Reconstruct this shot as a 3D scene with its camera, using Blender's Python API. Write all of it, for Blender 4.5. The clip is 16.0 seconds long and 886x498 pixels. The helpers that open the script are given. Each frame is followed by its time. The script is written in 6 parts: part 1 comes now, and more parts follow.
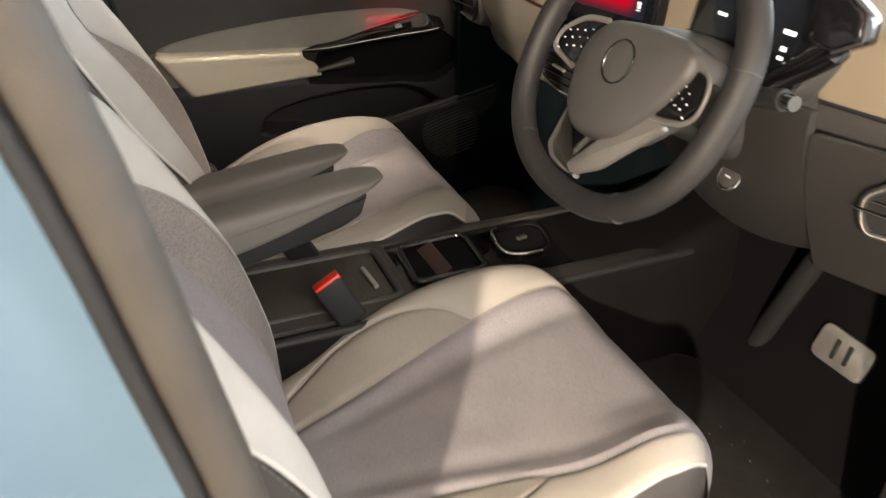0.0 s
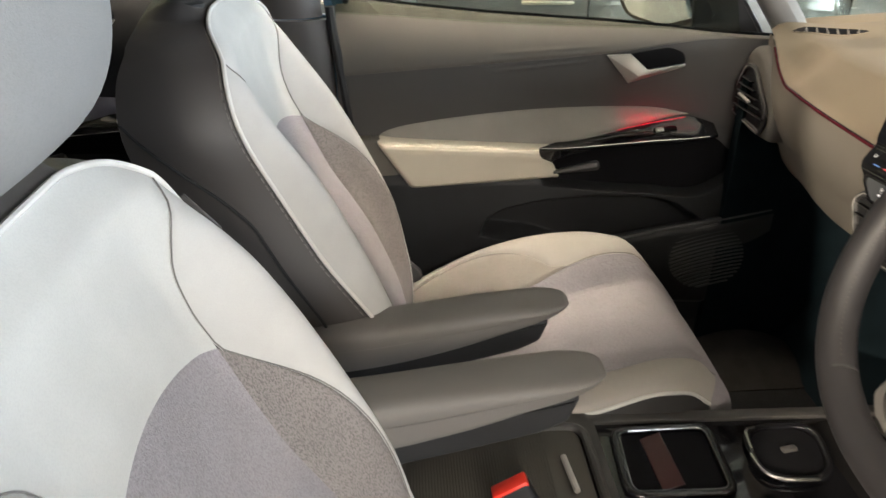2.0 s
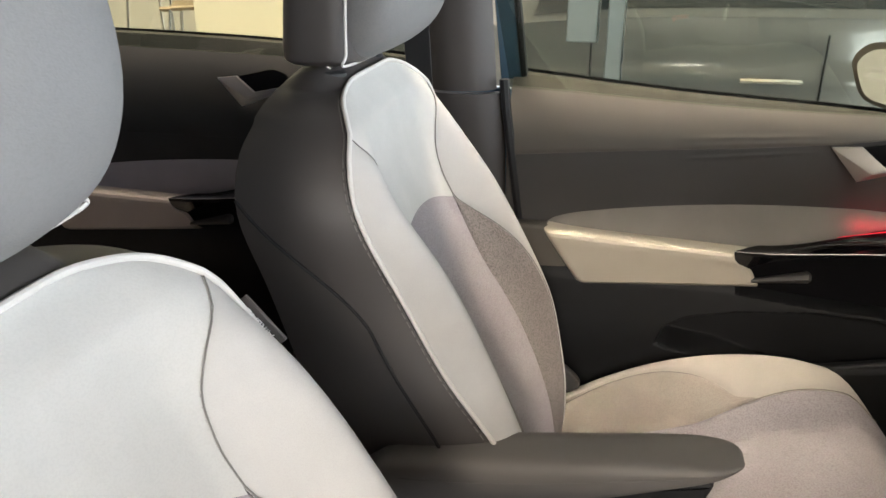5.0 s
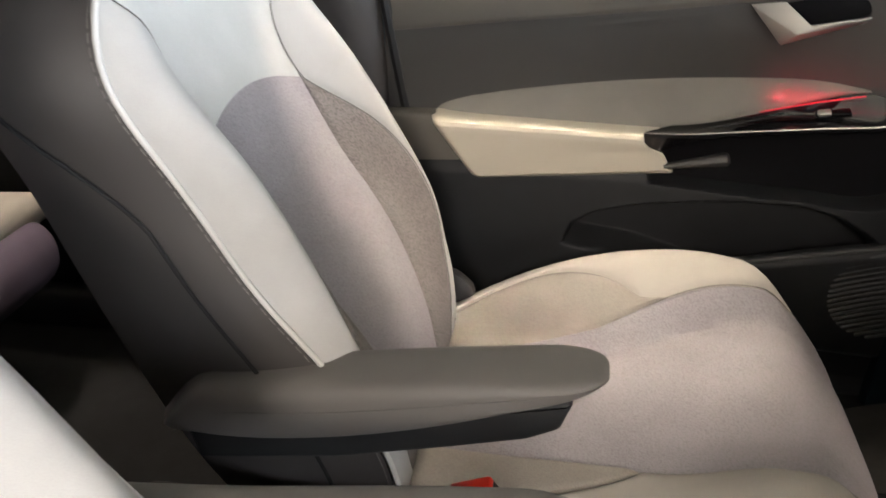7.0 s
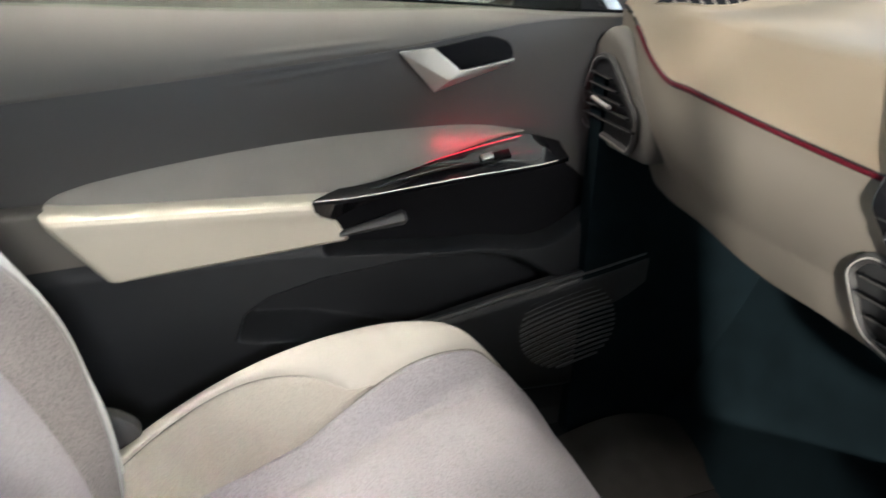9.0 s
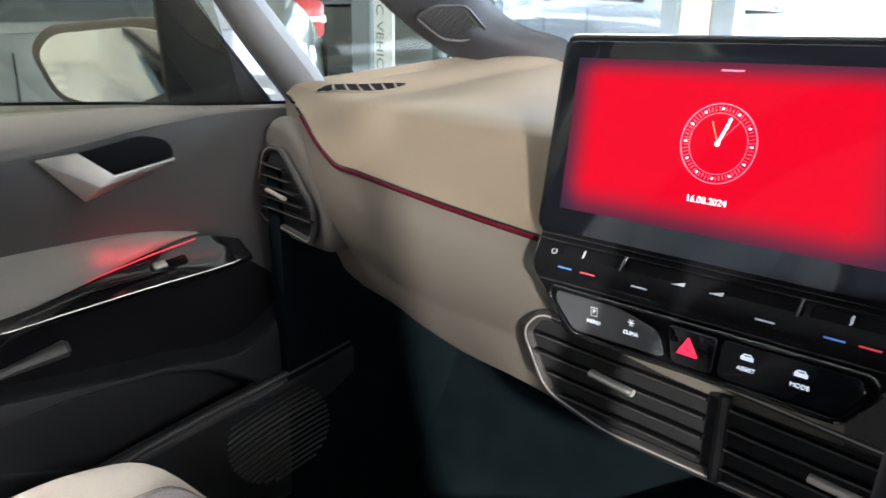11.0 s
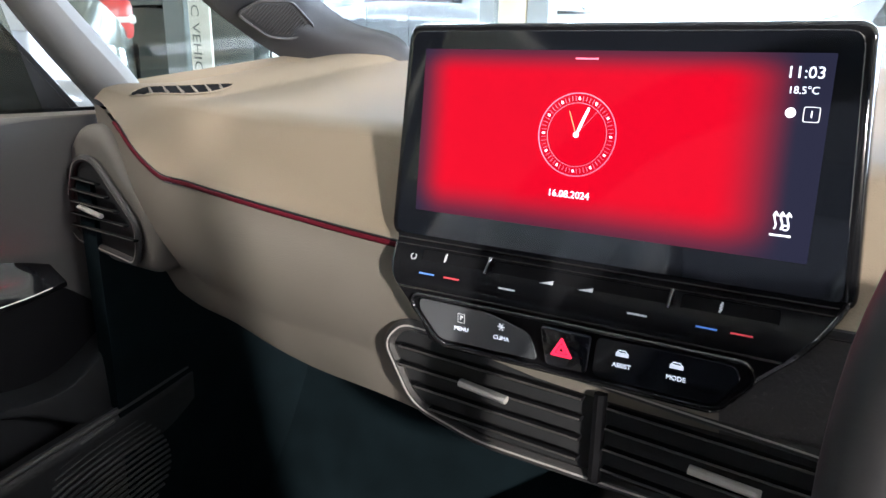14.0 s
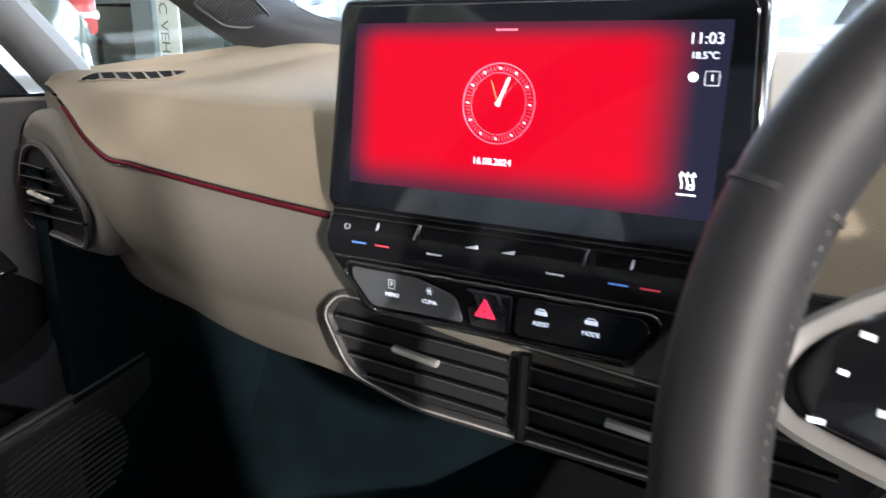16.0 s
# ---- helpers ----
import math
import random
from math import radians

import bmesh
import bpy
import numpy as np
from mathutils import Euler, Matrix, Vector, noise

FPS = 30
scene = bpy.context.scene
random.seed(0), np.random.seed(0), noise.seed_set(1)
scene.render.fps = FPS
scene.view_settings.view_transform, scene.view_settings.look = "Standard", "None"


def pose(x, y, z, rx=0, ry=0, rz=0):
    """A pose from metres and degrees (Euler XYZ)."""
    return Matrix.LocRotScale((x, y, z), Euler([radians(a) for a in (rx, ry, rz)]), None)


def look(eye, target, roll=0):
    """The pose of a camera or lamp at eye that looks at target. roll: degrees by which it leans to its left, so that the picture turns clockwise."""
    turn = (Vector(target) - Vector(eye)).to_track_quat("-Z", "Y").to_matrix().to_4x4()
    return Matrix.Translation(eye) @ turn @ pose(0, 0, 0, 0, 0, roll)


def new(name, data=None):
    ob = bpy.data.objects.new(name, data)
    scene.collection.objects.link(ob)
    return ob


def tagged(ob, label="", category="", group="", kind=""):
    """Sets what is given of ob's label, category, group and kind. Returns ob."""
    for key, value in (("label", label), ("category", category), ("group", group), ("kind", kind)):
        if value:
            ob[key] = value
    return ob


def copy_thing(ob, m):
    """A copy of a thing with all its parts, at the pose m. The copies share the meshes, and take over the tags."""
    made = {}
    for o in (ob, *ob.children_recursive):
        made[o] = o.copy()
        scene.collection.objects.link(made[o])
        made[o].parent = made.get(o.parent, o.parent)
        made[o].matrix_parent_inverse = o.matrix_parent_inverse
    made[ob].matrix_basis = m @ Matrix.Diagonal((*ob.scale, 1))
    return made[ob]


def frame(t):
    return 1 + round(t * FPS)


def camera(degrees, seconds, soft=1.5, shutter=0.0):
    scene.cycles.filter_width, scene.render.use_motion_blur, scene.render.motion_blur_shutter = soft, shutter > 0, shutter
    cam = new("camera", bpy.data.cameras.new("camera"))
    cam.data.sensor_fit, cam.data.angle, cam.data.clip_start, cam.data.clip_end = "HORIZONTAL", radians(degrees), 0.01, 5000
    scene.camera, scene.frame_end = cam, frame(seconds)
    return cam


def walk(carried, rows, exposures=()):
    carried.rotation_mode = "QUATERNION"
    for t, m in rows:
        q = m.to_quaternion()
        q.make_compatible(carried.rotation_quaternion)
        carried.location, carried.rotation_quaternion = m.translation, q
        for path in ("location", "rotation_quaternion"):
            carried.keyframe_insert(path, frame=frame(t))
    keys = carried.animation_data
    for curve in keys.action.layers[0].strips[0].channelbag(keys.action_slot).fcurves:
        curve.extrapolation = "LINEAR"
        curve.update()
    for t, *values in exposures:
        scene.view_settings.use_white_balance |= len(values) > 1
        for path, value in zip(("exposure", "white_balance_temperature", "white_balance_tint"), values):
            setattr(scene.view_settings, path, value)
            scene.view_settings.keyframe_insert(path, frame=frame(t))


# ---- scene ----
cam = camera(60.2, 16.0, 1.5, 0.4)
PATH = [
    (0, (1.114, -0.078, 1.274), (-0.469, 0.598, 0.256), 1.2),
    (0.5, (0.96, 0.001, 1.253), (-0.669, 0.591, 0.254), 1.2),
    (1, (0.875, 0.015, 1.263), (-0.817, 0.444, 0.288), 0.8),
    (1.5, (0.826, 0.009, 1.271), (-0.911, 0.283, 0.32), 1.0),
    (1.9, (0.797, 0.021, 1.283), (-0.972, 0.16, 0.359), 1.0),
    (2, (0.785, 0.022, 1.282), (-0.986, 0.138, 0.359), 0.9),
    (2.5, (0.72, 0.047, 1.247), (-1.07, 0.026, 0.356), 0.8),
    (3, (0.649, 0.071, 1.242), (-1.162, -0.07, 0.405), 0.2),
    (3.5, (0.615, 0.079, 1.256), (-1.206, -0.161, 0.465), 0.1),
    (4, (0.634, 0.075, 1.27), (-1.193, -0.262, 0.528), -0.0),
    (4.2, (0.643, 0.076, 1.267), (-1.183, -0.294, 0.54), 0.0),
    (6.3, (0.503, 0.169, 1.217), (-1.243, -0.299, 0.361), -1.4),
    (6.5, (0.487, 0.189, 1.199), (-1.247, -0.256, 0.307), -1.6),
    (7, (0.444, 0.219, 1.163), (-1.27, -0.123, 0.19), -2.0),
    (7.5, (0.41, 0.22, 1.133), (-1.292, 0.04, 0.098), -1.9),
    (8, (0.34, 0.211, 1.097), (-1.364, 0.238, 0.049), -1.1),
    (8.5, (0.275, 0.217, 1.124), (-1.434, 0.488, 0.121), -0.2),
    (9, (0.26, 0.174, 1.137), (-1.44, 0.753, 0.258), 1.1),
    (9.5, (0.249, 0.208, 1.125), (-1.419, 0.985, 0.343), 0.9),
    (10, (0.251, 0.222, 1.121), (-1.347, 1.192, 0.411), 0.9),
    (10.2, (0.243, 0.222, 1.119), (-1.321, 1.262, 0.431), 1.0),
    (12.3, (0.22, 0.239, 1.128), (-1.01, 1.679, 0.487), 1.1),
    (12.5, (0.211, 0.239, 1.125), (-0.998, 1.699, 0.488), 1.2),
    (13, (0.192, 0.251, 1.116), (-0.974, 1.747, 0.481), 1.2),
    (13.5, (0.191, 0.249, 1.117), (-0.942, 1.77, 0.483), 1.3),
    (14, (0.193, 0.25, 1.112), (-0.917, 1.788, 0.478), 1.2),
    (14.5, (0.195, 0.249, 1.111), (-0.897, 1.799, 0.474), 1.2),
    (15, (0.198, 0.247, 1.117), (-0.877, 1.808, 0.479), 1.3),
    (15.5, (0.198, 0.248, 1.114), (-0.865, 1.817, 0.475), 1.3),
    (16, (0.231, 0.251, 1.097), (-0.83, 1.824, 0.464), 1.2),
]
EXPO = [(0, -0.14, 6500, 12), (0.5, -0.30, 6000, 9), (1, -0.02, 5900, 8), (1.5, 0.12, 6000, 8), (2, 0.2, 6200, 10), (4, 0.18, 6350, 12), (6.5, 0.32, 6300, 13), (7, 0.42, 6200, 13), (8.5, 0.72, 5700, 8), (9.5, 0.60, 5350, 9), (12.5, 0.47, 5400, 11), (16, 0.48, 5350, 11)]
walk(cam, [(t, look(e, g, r)) for t, e, g, r in PATH], EXPO)

# ---------------------------------------------------------------- world and light
world = bpy.data.worlds.new("world")
scene.world = world
world.use_nodes = True
wn = world.node_tree.nodes
sky = wn.new("ShaderNodeTexSky")
sky.sky_type, sky.sun_disc, sky.sun_elevation, sky.sun_rotation = "NISHITA", False, radians(50), radians(-30)
world.node_tree.links.new(sky.outputs[0], wn["Background"].inputs[0])
wn["Background"].inputs[1].default_value = 0.12


def area_lamp(name, eye, target, size_x, size_y, watts, colour, beam=180):
    d = bpy.data.lights.new(name, "AREA")
    d.shape, d.size, d.size_y, d.energy, d.color = "RECTANGLE", size_x, size_y, watts, colour
    d.spread = radians(beam)
    ob = new(name, d)
    ob.matrix_world = look(eye, target)
    return ob


# daylight through the glazed front of the hall, then added lamps that stay unseen
area_lamp("daylight_fill", (-1.5, 7.2, 1.65), (-0.5, 0, 1.0), 9.0, 1.8, 880, (0.86, 0.94, 1.0))
# added cool fill for the seats from the right front; no glazing is built there
area_lamp("daylight_fill", (5.2, 4.6, 1.9), (-0.2, -0.1, 0.9), 4.0, 1.8, 320, (0.95, 0.98, 1.0))
# added warm lamp beyond the driver's door, unseen
area_lamp("unseen_hall_lamp", (4.15, 0.25, 3.0), (-0.2, 0.4, 0.8), 1.0, 0.5, 130, (1.0, 0.88, 0.74))
# added unseen lamp: narrow warm beam on the passenger cushion, kept off the dashboard
area_lamp("seat_fill_lamp", (-1.45, 0.55, 4.1), (-0.40, 0.02, 0.62), 0.3, 0.3, 3.3, (1.0, 0.82, 0.62), 24)
# added fill for the passenger door and cushion
area_lamp("unseen_hall_lamp", (-1.65, -1.20, 4.1), (-0.60, 0.20, 0.7), 0.5, 0.5, 120, (1.0, 0.82, 0.62))
# unseen low lamp at the right rear, placed for the dashboard's shadow edge
area_lamp("unseen_hall_lamp", (4.4, -2.74, 2.42), (-0.3, 0.6, 0.9), 0.12, 0.12, 640, (1.0, 0.84, 0.64))
# added to brighten the hall's rear wall and what the mirror reflects
area_lamp("unseen_hall_lamp", (-1.2, -6.2, 4.1), (-1.2, -6.6, 0.0), 6.0, 0.5, 240, (1.0, 0.90, 0.76))


# ---------------------------------------------------------------- materials
def mat(name, col, rough=0.5, metal=0.0, vary=0.08, scale=9.0, bump=0.0, bscale=900.0, coat=0.0, spec=0.5, speck=0.0, sscale=700.0, speck_col=None, glow=None, power=0.0, stretch=(1, 1, 1)):
    m = bpy.data.materials.new(name)
    m.use_nodes = True
    n, l = m.node_tree.nodes, m.node_tree.links
    b = n["Principled BSDF"]
    b.inputs["Roughness"].default_value = rough
    b.inputs["Metallic"].default_value = metal
    b.inputs["Coat Weight"].default_value = coat
    b.inputs["Coat Roughness"].default_value = 0.04
    b.inputs["Specular IOR Level"].default_value = spec
    tc = n.new("ShaderNodeTexCoord")
    big = n.new("ShaderNodeTexNoise")
    big.inputs["Scale"].default_value, big.inputs["Detail"].default_value = scale, 5.0
    l.new(tc.outputs["Object"], big.inputs["Vector"])
    ramp = n.new("ShaderNodeMapRange")
    ramp.inputs["From Min"].default_value, ramp.inputs["From Max"].default_value = 0.3, 0.7
    ramp.inputs["To Min"].default_value, ramp.inputs["To Max"].default_value = 1 - vary, 1 + vary
    l.new(big.outputs["Fac"], ramp.inputs["Value"])
    mul = n.new("ShaderNodeVectorMath")
    mul.operation = "SCALE"
    mul.inputs[0].default_value = col
    l.new(ramp.outputs["Result"], mul.inputs["Scale"])
    out = mul.outputs[0]
    if speck:
        sp = n.new("ShaderNodeTexNoise")
        sp.inputs["Scale"].default_value, sp.inputs["Detail"].default_value = sscale, 2.0
        mp = n.new("ShaderNodeMapping")
        mp.inputs["Scale"].default_value = stretch
        l.new(tc.outputs["Object"], mp.inputs["Vector"])
        l.new(mp.outputs["Vector"], sp.inputs["Vector"])
        sr = n.new("ShaderNodeMapRange")
        sr.inputs["From Min"].default_value, sr.inputs["From Max"].default_value = 0.45, 0.62
        sr.inputs["To Min"].default_value, sr.inputs["To Max"].default_value = 0.0, speck
        l.new(sp.outputs["Fac"], sr.inputs["Value"])
        mix = n.new("ShaderNodeMix")
        mix.data_type = "RGBA"
        l.new(sr.outputs["Result"], mix.inputs["Factor"])
        l.new(out, mix.inputs["A"])
        mix.inputs["B"].default_value = (*(speck_col or [c * 0.3 for c in col]), 1)
        out = mix.outputs["Result"]
    l.new(out, b.inputs["Base Color"])
    rr = n.new("ShaderNodeMapRange")
    rr.inputs["To Min"].default_value, rr.inputs["To Max"].default_value = max(0.0, rough - 0.06), min(1.0, rough + 0.08)
    l.new(big.outputs["Fac"], rr.inputs["Value"])
    l.new(rr.outputs["Result"], b.inputs["Roughness"])
    if bump:
        fine = n.new("ShaderNodeTexNoise")
        fine.inputs["Scale"].default_value, fine.inputs["Detail"].default_value = bscale, 3.0
        l.new(tc.outputs["Object"], fine.inputs["Vector"])
        bp = n.new("ShaderNodeBump")
        bp.inputs["Strength"].default_value, bp.inputs["Distance"].default_value = bump, 0.0015
        l.new(fine.outputs["Fac"], bp.inputs["Height"])
        l.new(bp.outputs["Normal"], b.inputs["Normal"])
    if glow:
        b.inputs["Emission Color"].default_value = (*glow, 1)
        b.inputs["Emission Strength"].default_value = power
    return m


LIGHT = mat("light_fabric", (0.345, 0.318, 0.290), 0.88, vary=0.05, scale=14, bump=0.3, bscale=1500, spec=0.2, speck=0.16, sscale=1300)
WHITE_CLOTH = mat("pale_suede_fabric", (0.420, 0.417, 0.400), 0.9, vary=0.04, scale=22, bump=0.2, bscale=1600, spec=0.2, speck=0.06, sscale=600)
HEADCLOTH = mat("grey_headrest_fabric", (0.165, 0.166, 0.164), 0.9, vary=0.03, scale=30, bump=0.3, bscale=800, spec=0.2, speck=0.06, sscale=420)
PALE = mat("pale_bolster_fabric", (0.395, 0.388, 0.374), 0.88, vary=0.05, scale=18, bump=0.2, bscale=1600, spec=0.2, speck=0.08, sscale=1300)
GREY = mat("mauve_grey_fabric", (0.262, 0.243, 0.260), 0.88, vary=0.08, scale=12, bump=0.6, bscale=650, spec=0.25, speck=0.30, sscale=700, stretch=(1, 0.6, 0.6))
SPECK = mat("speckled_dark_fabric", (0.195, 0.178, 0.171), 0.9, vary=0.06, scale=16, bump=0.7, bscale=700, spec=0.25, speck=0.6, sscale=900, speck_col=(0.072, 0.063, 0.062), stretch=(1, 0.4, 0.4))
VINYL = mat("dark_grey_vinyl", (0.050, 0.0455, 0.0435), 0.45, vary=0.06, scale=6, bump=0.25, bscale=1700)
VINYL_SOFT = mat("armrest_vinyl", (0.118, 0.110, 0.102), 0.55, vary=0.05, scale=8, bump=0.3, bscale=1500)
PIPING = mat("pale_piping", (0.5, 0.49, 0.47), 0.6, vary=0.05)
THREAD = mat("thread", (0.155, 0.148, 0.140), 0.9, spec=0.1)
CREAM = mat("cream_leatherette", (0.50, 0.455, 0.370), 0.5, vary=0.04, scale=7, bump=0.22, bscale=1500)
BEIGE = mat("beige_soft_dash", (0.190, 0.155, 0.112), 0.76, spec=0.25, vary=0.04, scale=5, bump=0.3, bscale=900)
# bench mauve taken down to plum; the shade is part of the colour
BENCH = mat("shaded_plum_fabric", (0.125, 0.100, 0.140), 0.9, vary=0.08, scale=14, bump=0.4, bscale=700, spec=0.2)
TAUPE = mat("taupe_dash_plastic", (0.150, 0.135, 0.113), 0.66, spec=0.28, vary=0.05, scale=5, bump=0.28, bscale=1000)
KNEE = mat("charcoal_knee_plastic", (0.019, 0.018, 0.0172), 0.55, vary=0.06, scale=7, bump=0.3, bscale=1200, spec=0.3)
GRAINED = mat("dark_grained_leatherette", (0.036, 0.034, 0.034), 0.5, vary=0.06, scale=8, bump=0.6, bscale=420, spec=0.35)
# darkened copy of the taupe for the dashboard's shaded end; shade sits in the colour
VENTGREY = mat("shade_toned_vent_plastic", (0.100, 0.093, 0.083), 0.62, vary=0.05, scale=6, bump=0.28, bscale=1000, spec=0.3)
# lighter copy of the door plastic; light from above is put into its colour
BELTPAD = mat("lit_toned_door_top", (0.098, 0.089, 0.076), 0.58, vary=0.05, scale=5, bump=0.3, bscale=1200, spec=0.35)
PANELGLOSS = mat("control_panel_black", (0.006, 0.006, 0.007), 0.08, vary=0.1, spec=0.07)
DOORGREY = mat("door_plastic", (0.054, 0.0515, 0.049), 0.52, vary=0.06, scale=5, bump=0.3, bscale=1200, spec=0.4)
BLACKP = mat("black_plastic", (0.017, 0.0175, 0.0185), 0.5, vary=0.15, scale=10, bump=0.25, bscale=1300, spec=0.25)
# lighter than the floor carpet: a pool of light put into the colour
RUGGREY = mat("light_patch_carpet", (0.023, 0.022, 0.020), 0.95, vary=0.2, scale=25, bump=0.8, bscale=800, spec=0.1)
MATBLACK = mat("ribbed_mat_carpet", (0.017, 0.016, 0.0155), 0.95, vary=0.25, scale=30, bump=0.9, bscale=700, speck=0.3, speck_col=(0.045, 0.042, 0.04), spec=0.1)
# teal tint of lens haze over a dark footwell, put into the base colour
FOOTWELL = mat("haze_toned_felt", (0.0050, 0.0092, 0.0117), 0.9, vary=0.2, scale=20, bump=0.5, bscale=900, spec=0.05)
DARKP = mat("charcoal_plastic", (0.028, 0.027, 0.027), 0.5, vary=0.12, scale=8, bump=0.3, bscale=1200)
SPOKE = mat("satin_grey_spoke", (0.25, 0.238, 0.228), 0.36, metal=0.55, vary=0.05)
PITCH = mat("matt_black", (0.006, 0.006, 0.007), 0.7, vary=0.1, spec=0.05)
GLOSS = mat("piano_black", (0.006, 0.006, 0.007), 0.07, vary=0.1, coat=0.2, spec=0.4)
EDGEGLOSS = mat("polished_black_edge", (0.010, 0.010, 0.011), 0.16, vary=0.05, coat=0.6, spec=0.8)
GLASSBLACK = mat("screen_glass", (0.006, 0.007, 0.010), 0.05, coat=0.3)
CHROME = mat("satin_chrome", (0.62, 0.60, 0.57), 0.22, metal=1.0, vary=0.05)
SILVER = mat("silver_trim", (0.47, 0.46, 0.44), 0.36, metal=0.85, vary=0.05, bump=0.05)
LEATHER = mat("black_leather", (0.015, 0.0140, 0.0150), 0.56, vary=0.08, scale=14, bump=0.05, bscale=1100, spec=0.4)
RUBBER = mat("rubber_seal", (0.042, 0.036, 0.030), 0.65, vary=0.12, scale=30, bump=0.2)
CARPET = mat("black_carpet", (0.011, 0.0115, 0.012), 0.95, vary=0.25, scale=30, bump=0.8, bscale=900, speck=0.3, speck_col=(0.03, 0.03, 0.03), spec=0.1)
BLUE = mat("light_blue_paint", (0.066, 0.118, 0.165), 0.2, metal=0.0, vary=0.03, coat=0.8)
NAVY = mat("dark_blue_paint", (0.13, 0.135, 0.13), 0.14, metal=0.0, vary=0.05, coat=0.8, spec=0.6)
HUBGREY = mat("airbag_cover_plastic", (0.062, 0.059, 0.058), 0.46, vary=0.05, scale=9, bump=0.2, bscale=1500)
DOORBLACK = mat("black_door_plastic", (0.0140, 0.0147, 0.0160), 0.5, vary=0.12, scale=8, bump=0.2, bscale=1300, spec=0.2)
STEEL = mat("brushed_steel", (0.74, 0.72, 0.68), 0.38, metal=0.9, vary=0.1, scale=40, bump=0.1)
RED_STRIP = mat("red_trim_line", (0.065, 0.003, 0.009), 0.75, spec=0.12)
RED_PLASTIC = mat("red_button", (0.70, 0.03, 0.015), 0.35, vary=0.04)
RED_LIGHT = mat("ambient_light", (0.3, 0.01, 0.02), 0.4, glow=(1.0, 0.02, 0.05), power=0.5)
INK = mat("white_marking", (0.8, 0.8, 0.8), 0.5, glow=(0.9, 0.9, 0.95), power=0.45)
DISPLAY_WHITE = mat("display_white", (0.8, 0.8, 0.8), 0.5, glow=(1.0, 0.95, 0.96), power=1.0)
DISPLAY_PINK = mat("display_pink", (0.6, 0.1, 0.15), 0.5, glow=(1.0, 0.16, 0.22), power=1.0)
DISPLAY_ORANGE = mat("display_orange", (0.6, 0.2, 0.1), 0.5, glow=(1.0, 0.28, 0.10), power=0.9)
HAZARD_RED = mat("hazard_red", (0.6, 0.02, 0.05), 0.5, glow=(1.0, 0.02, 0.06), power=1.2)
MARK_BLUE = mat("marking_blue", (0.1, 0.2, 0.5), 0.5, glow=(0.15, 0.3, 0.8), power=0.35)
MARK_RED = mat("marking_red", (0.5, 0.05, 0.06), 0.5, glow=(0.8, 0.06, 0.08), power=0.35)
INK_DIM = mat("dim_marking", (0.5, 0.5, 0.5), 0.5, glow=(0.8, 0.8, 0.8), power=0.22)
DARKP2 = mat("dark_grey_plastic", (0.042, 0.040, 0.038), 0.5, vary=0.08, scale=8, bump=0.3, bscale=1200)
RIB = mat("ribbed_lid_plastic", (0.050, 0.047, 0.040), 0.6, vary=0.06, scale=20, spec=0.3)
BRIGHTSILVER = mat("bright_silver_trim", (0.50, 0.48, 0.455), 0.38, metal=0.5, vary=0.06, bump=0.05)
CHROMEDARK = mat("dark_chrome", (0.25, 0.25, 0.26), 0.15, metal=1.0, vary=0.05)
BROWNP = mat("bronze_grey_plastic", (0.09, 0.075, 0.062), 0.45, vary=0.08, bump=0.1)
MIRROR = mat("mirror_silver", (0.9, 0.9, 0.9), 0.02, metal=1.0, vary=0.01)
CREAMWALL = mat("cream_panel_paint", (0.70, 0.64, 0.50), 0.6, vary=0.04, scale=2)
DARKPOST = mat("dark_post_paint", (0.13, 0.15, 0.16), 0.5, vary=0.06, scale=3)
GREYINK = mat("grey_lettering", (0.16, 0.18, 0.19), 0.7)
CARGLASS = mat("dark_car_glass", (0.02, 0.025, 0.028), 0.04, coat=0.5)
SILVERPAINT = mat("pale_silver_paint", (0.55, 0.60, 0.64), 0.2, metal=0.3, vary=0.03, coat=0.6)
GREYKEY = mat("grey_key_glass", (0.06, 0.065, 0.07), 0.12, coat=0.5)
HALL_FLOOR = mat("hall_floor_tile", (0.40, 0.39, 0.37), 0.25, vary=0.08, scale=2)
HALL_WALL = mat("hall_wall_paint", (0.62, 0.58, 0.50), 0.8, vary=0.05, scale=1.5)
POST = mat("grey_post_paint", (0.30, 0.34, 0.36), 0.5, vary=0.05, scale=3)
WOOD = mat("pale_beech", (0.55, 0.42, 0.27), 0.5, vary=0.1, scale=14)
TYRE = mat("tyre_rubber", (0.02, 0.02, 0.02), 0.8, vary=0.2)
WHITE = mat("white_paint", (0.75, 0.75, 0.74), 0.5, vary=0.04)
RED_PAINT = mat("red_paint", (0.55, 0.03, 0.03), 0.3, vary=0.05, coat=0.4)
OUTSIDE = mat("bright_outdoors", (0.8, 0.8, 0.8), 1.0, glow=(0.93, 0.97, 1.0), power=2.6)


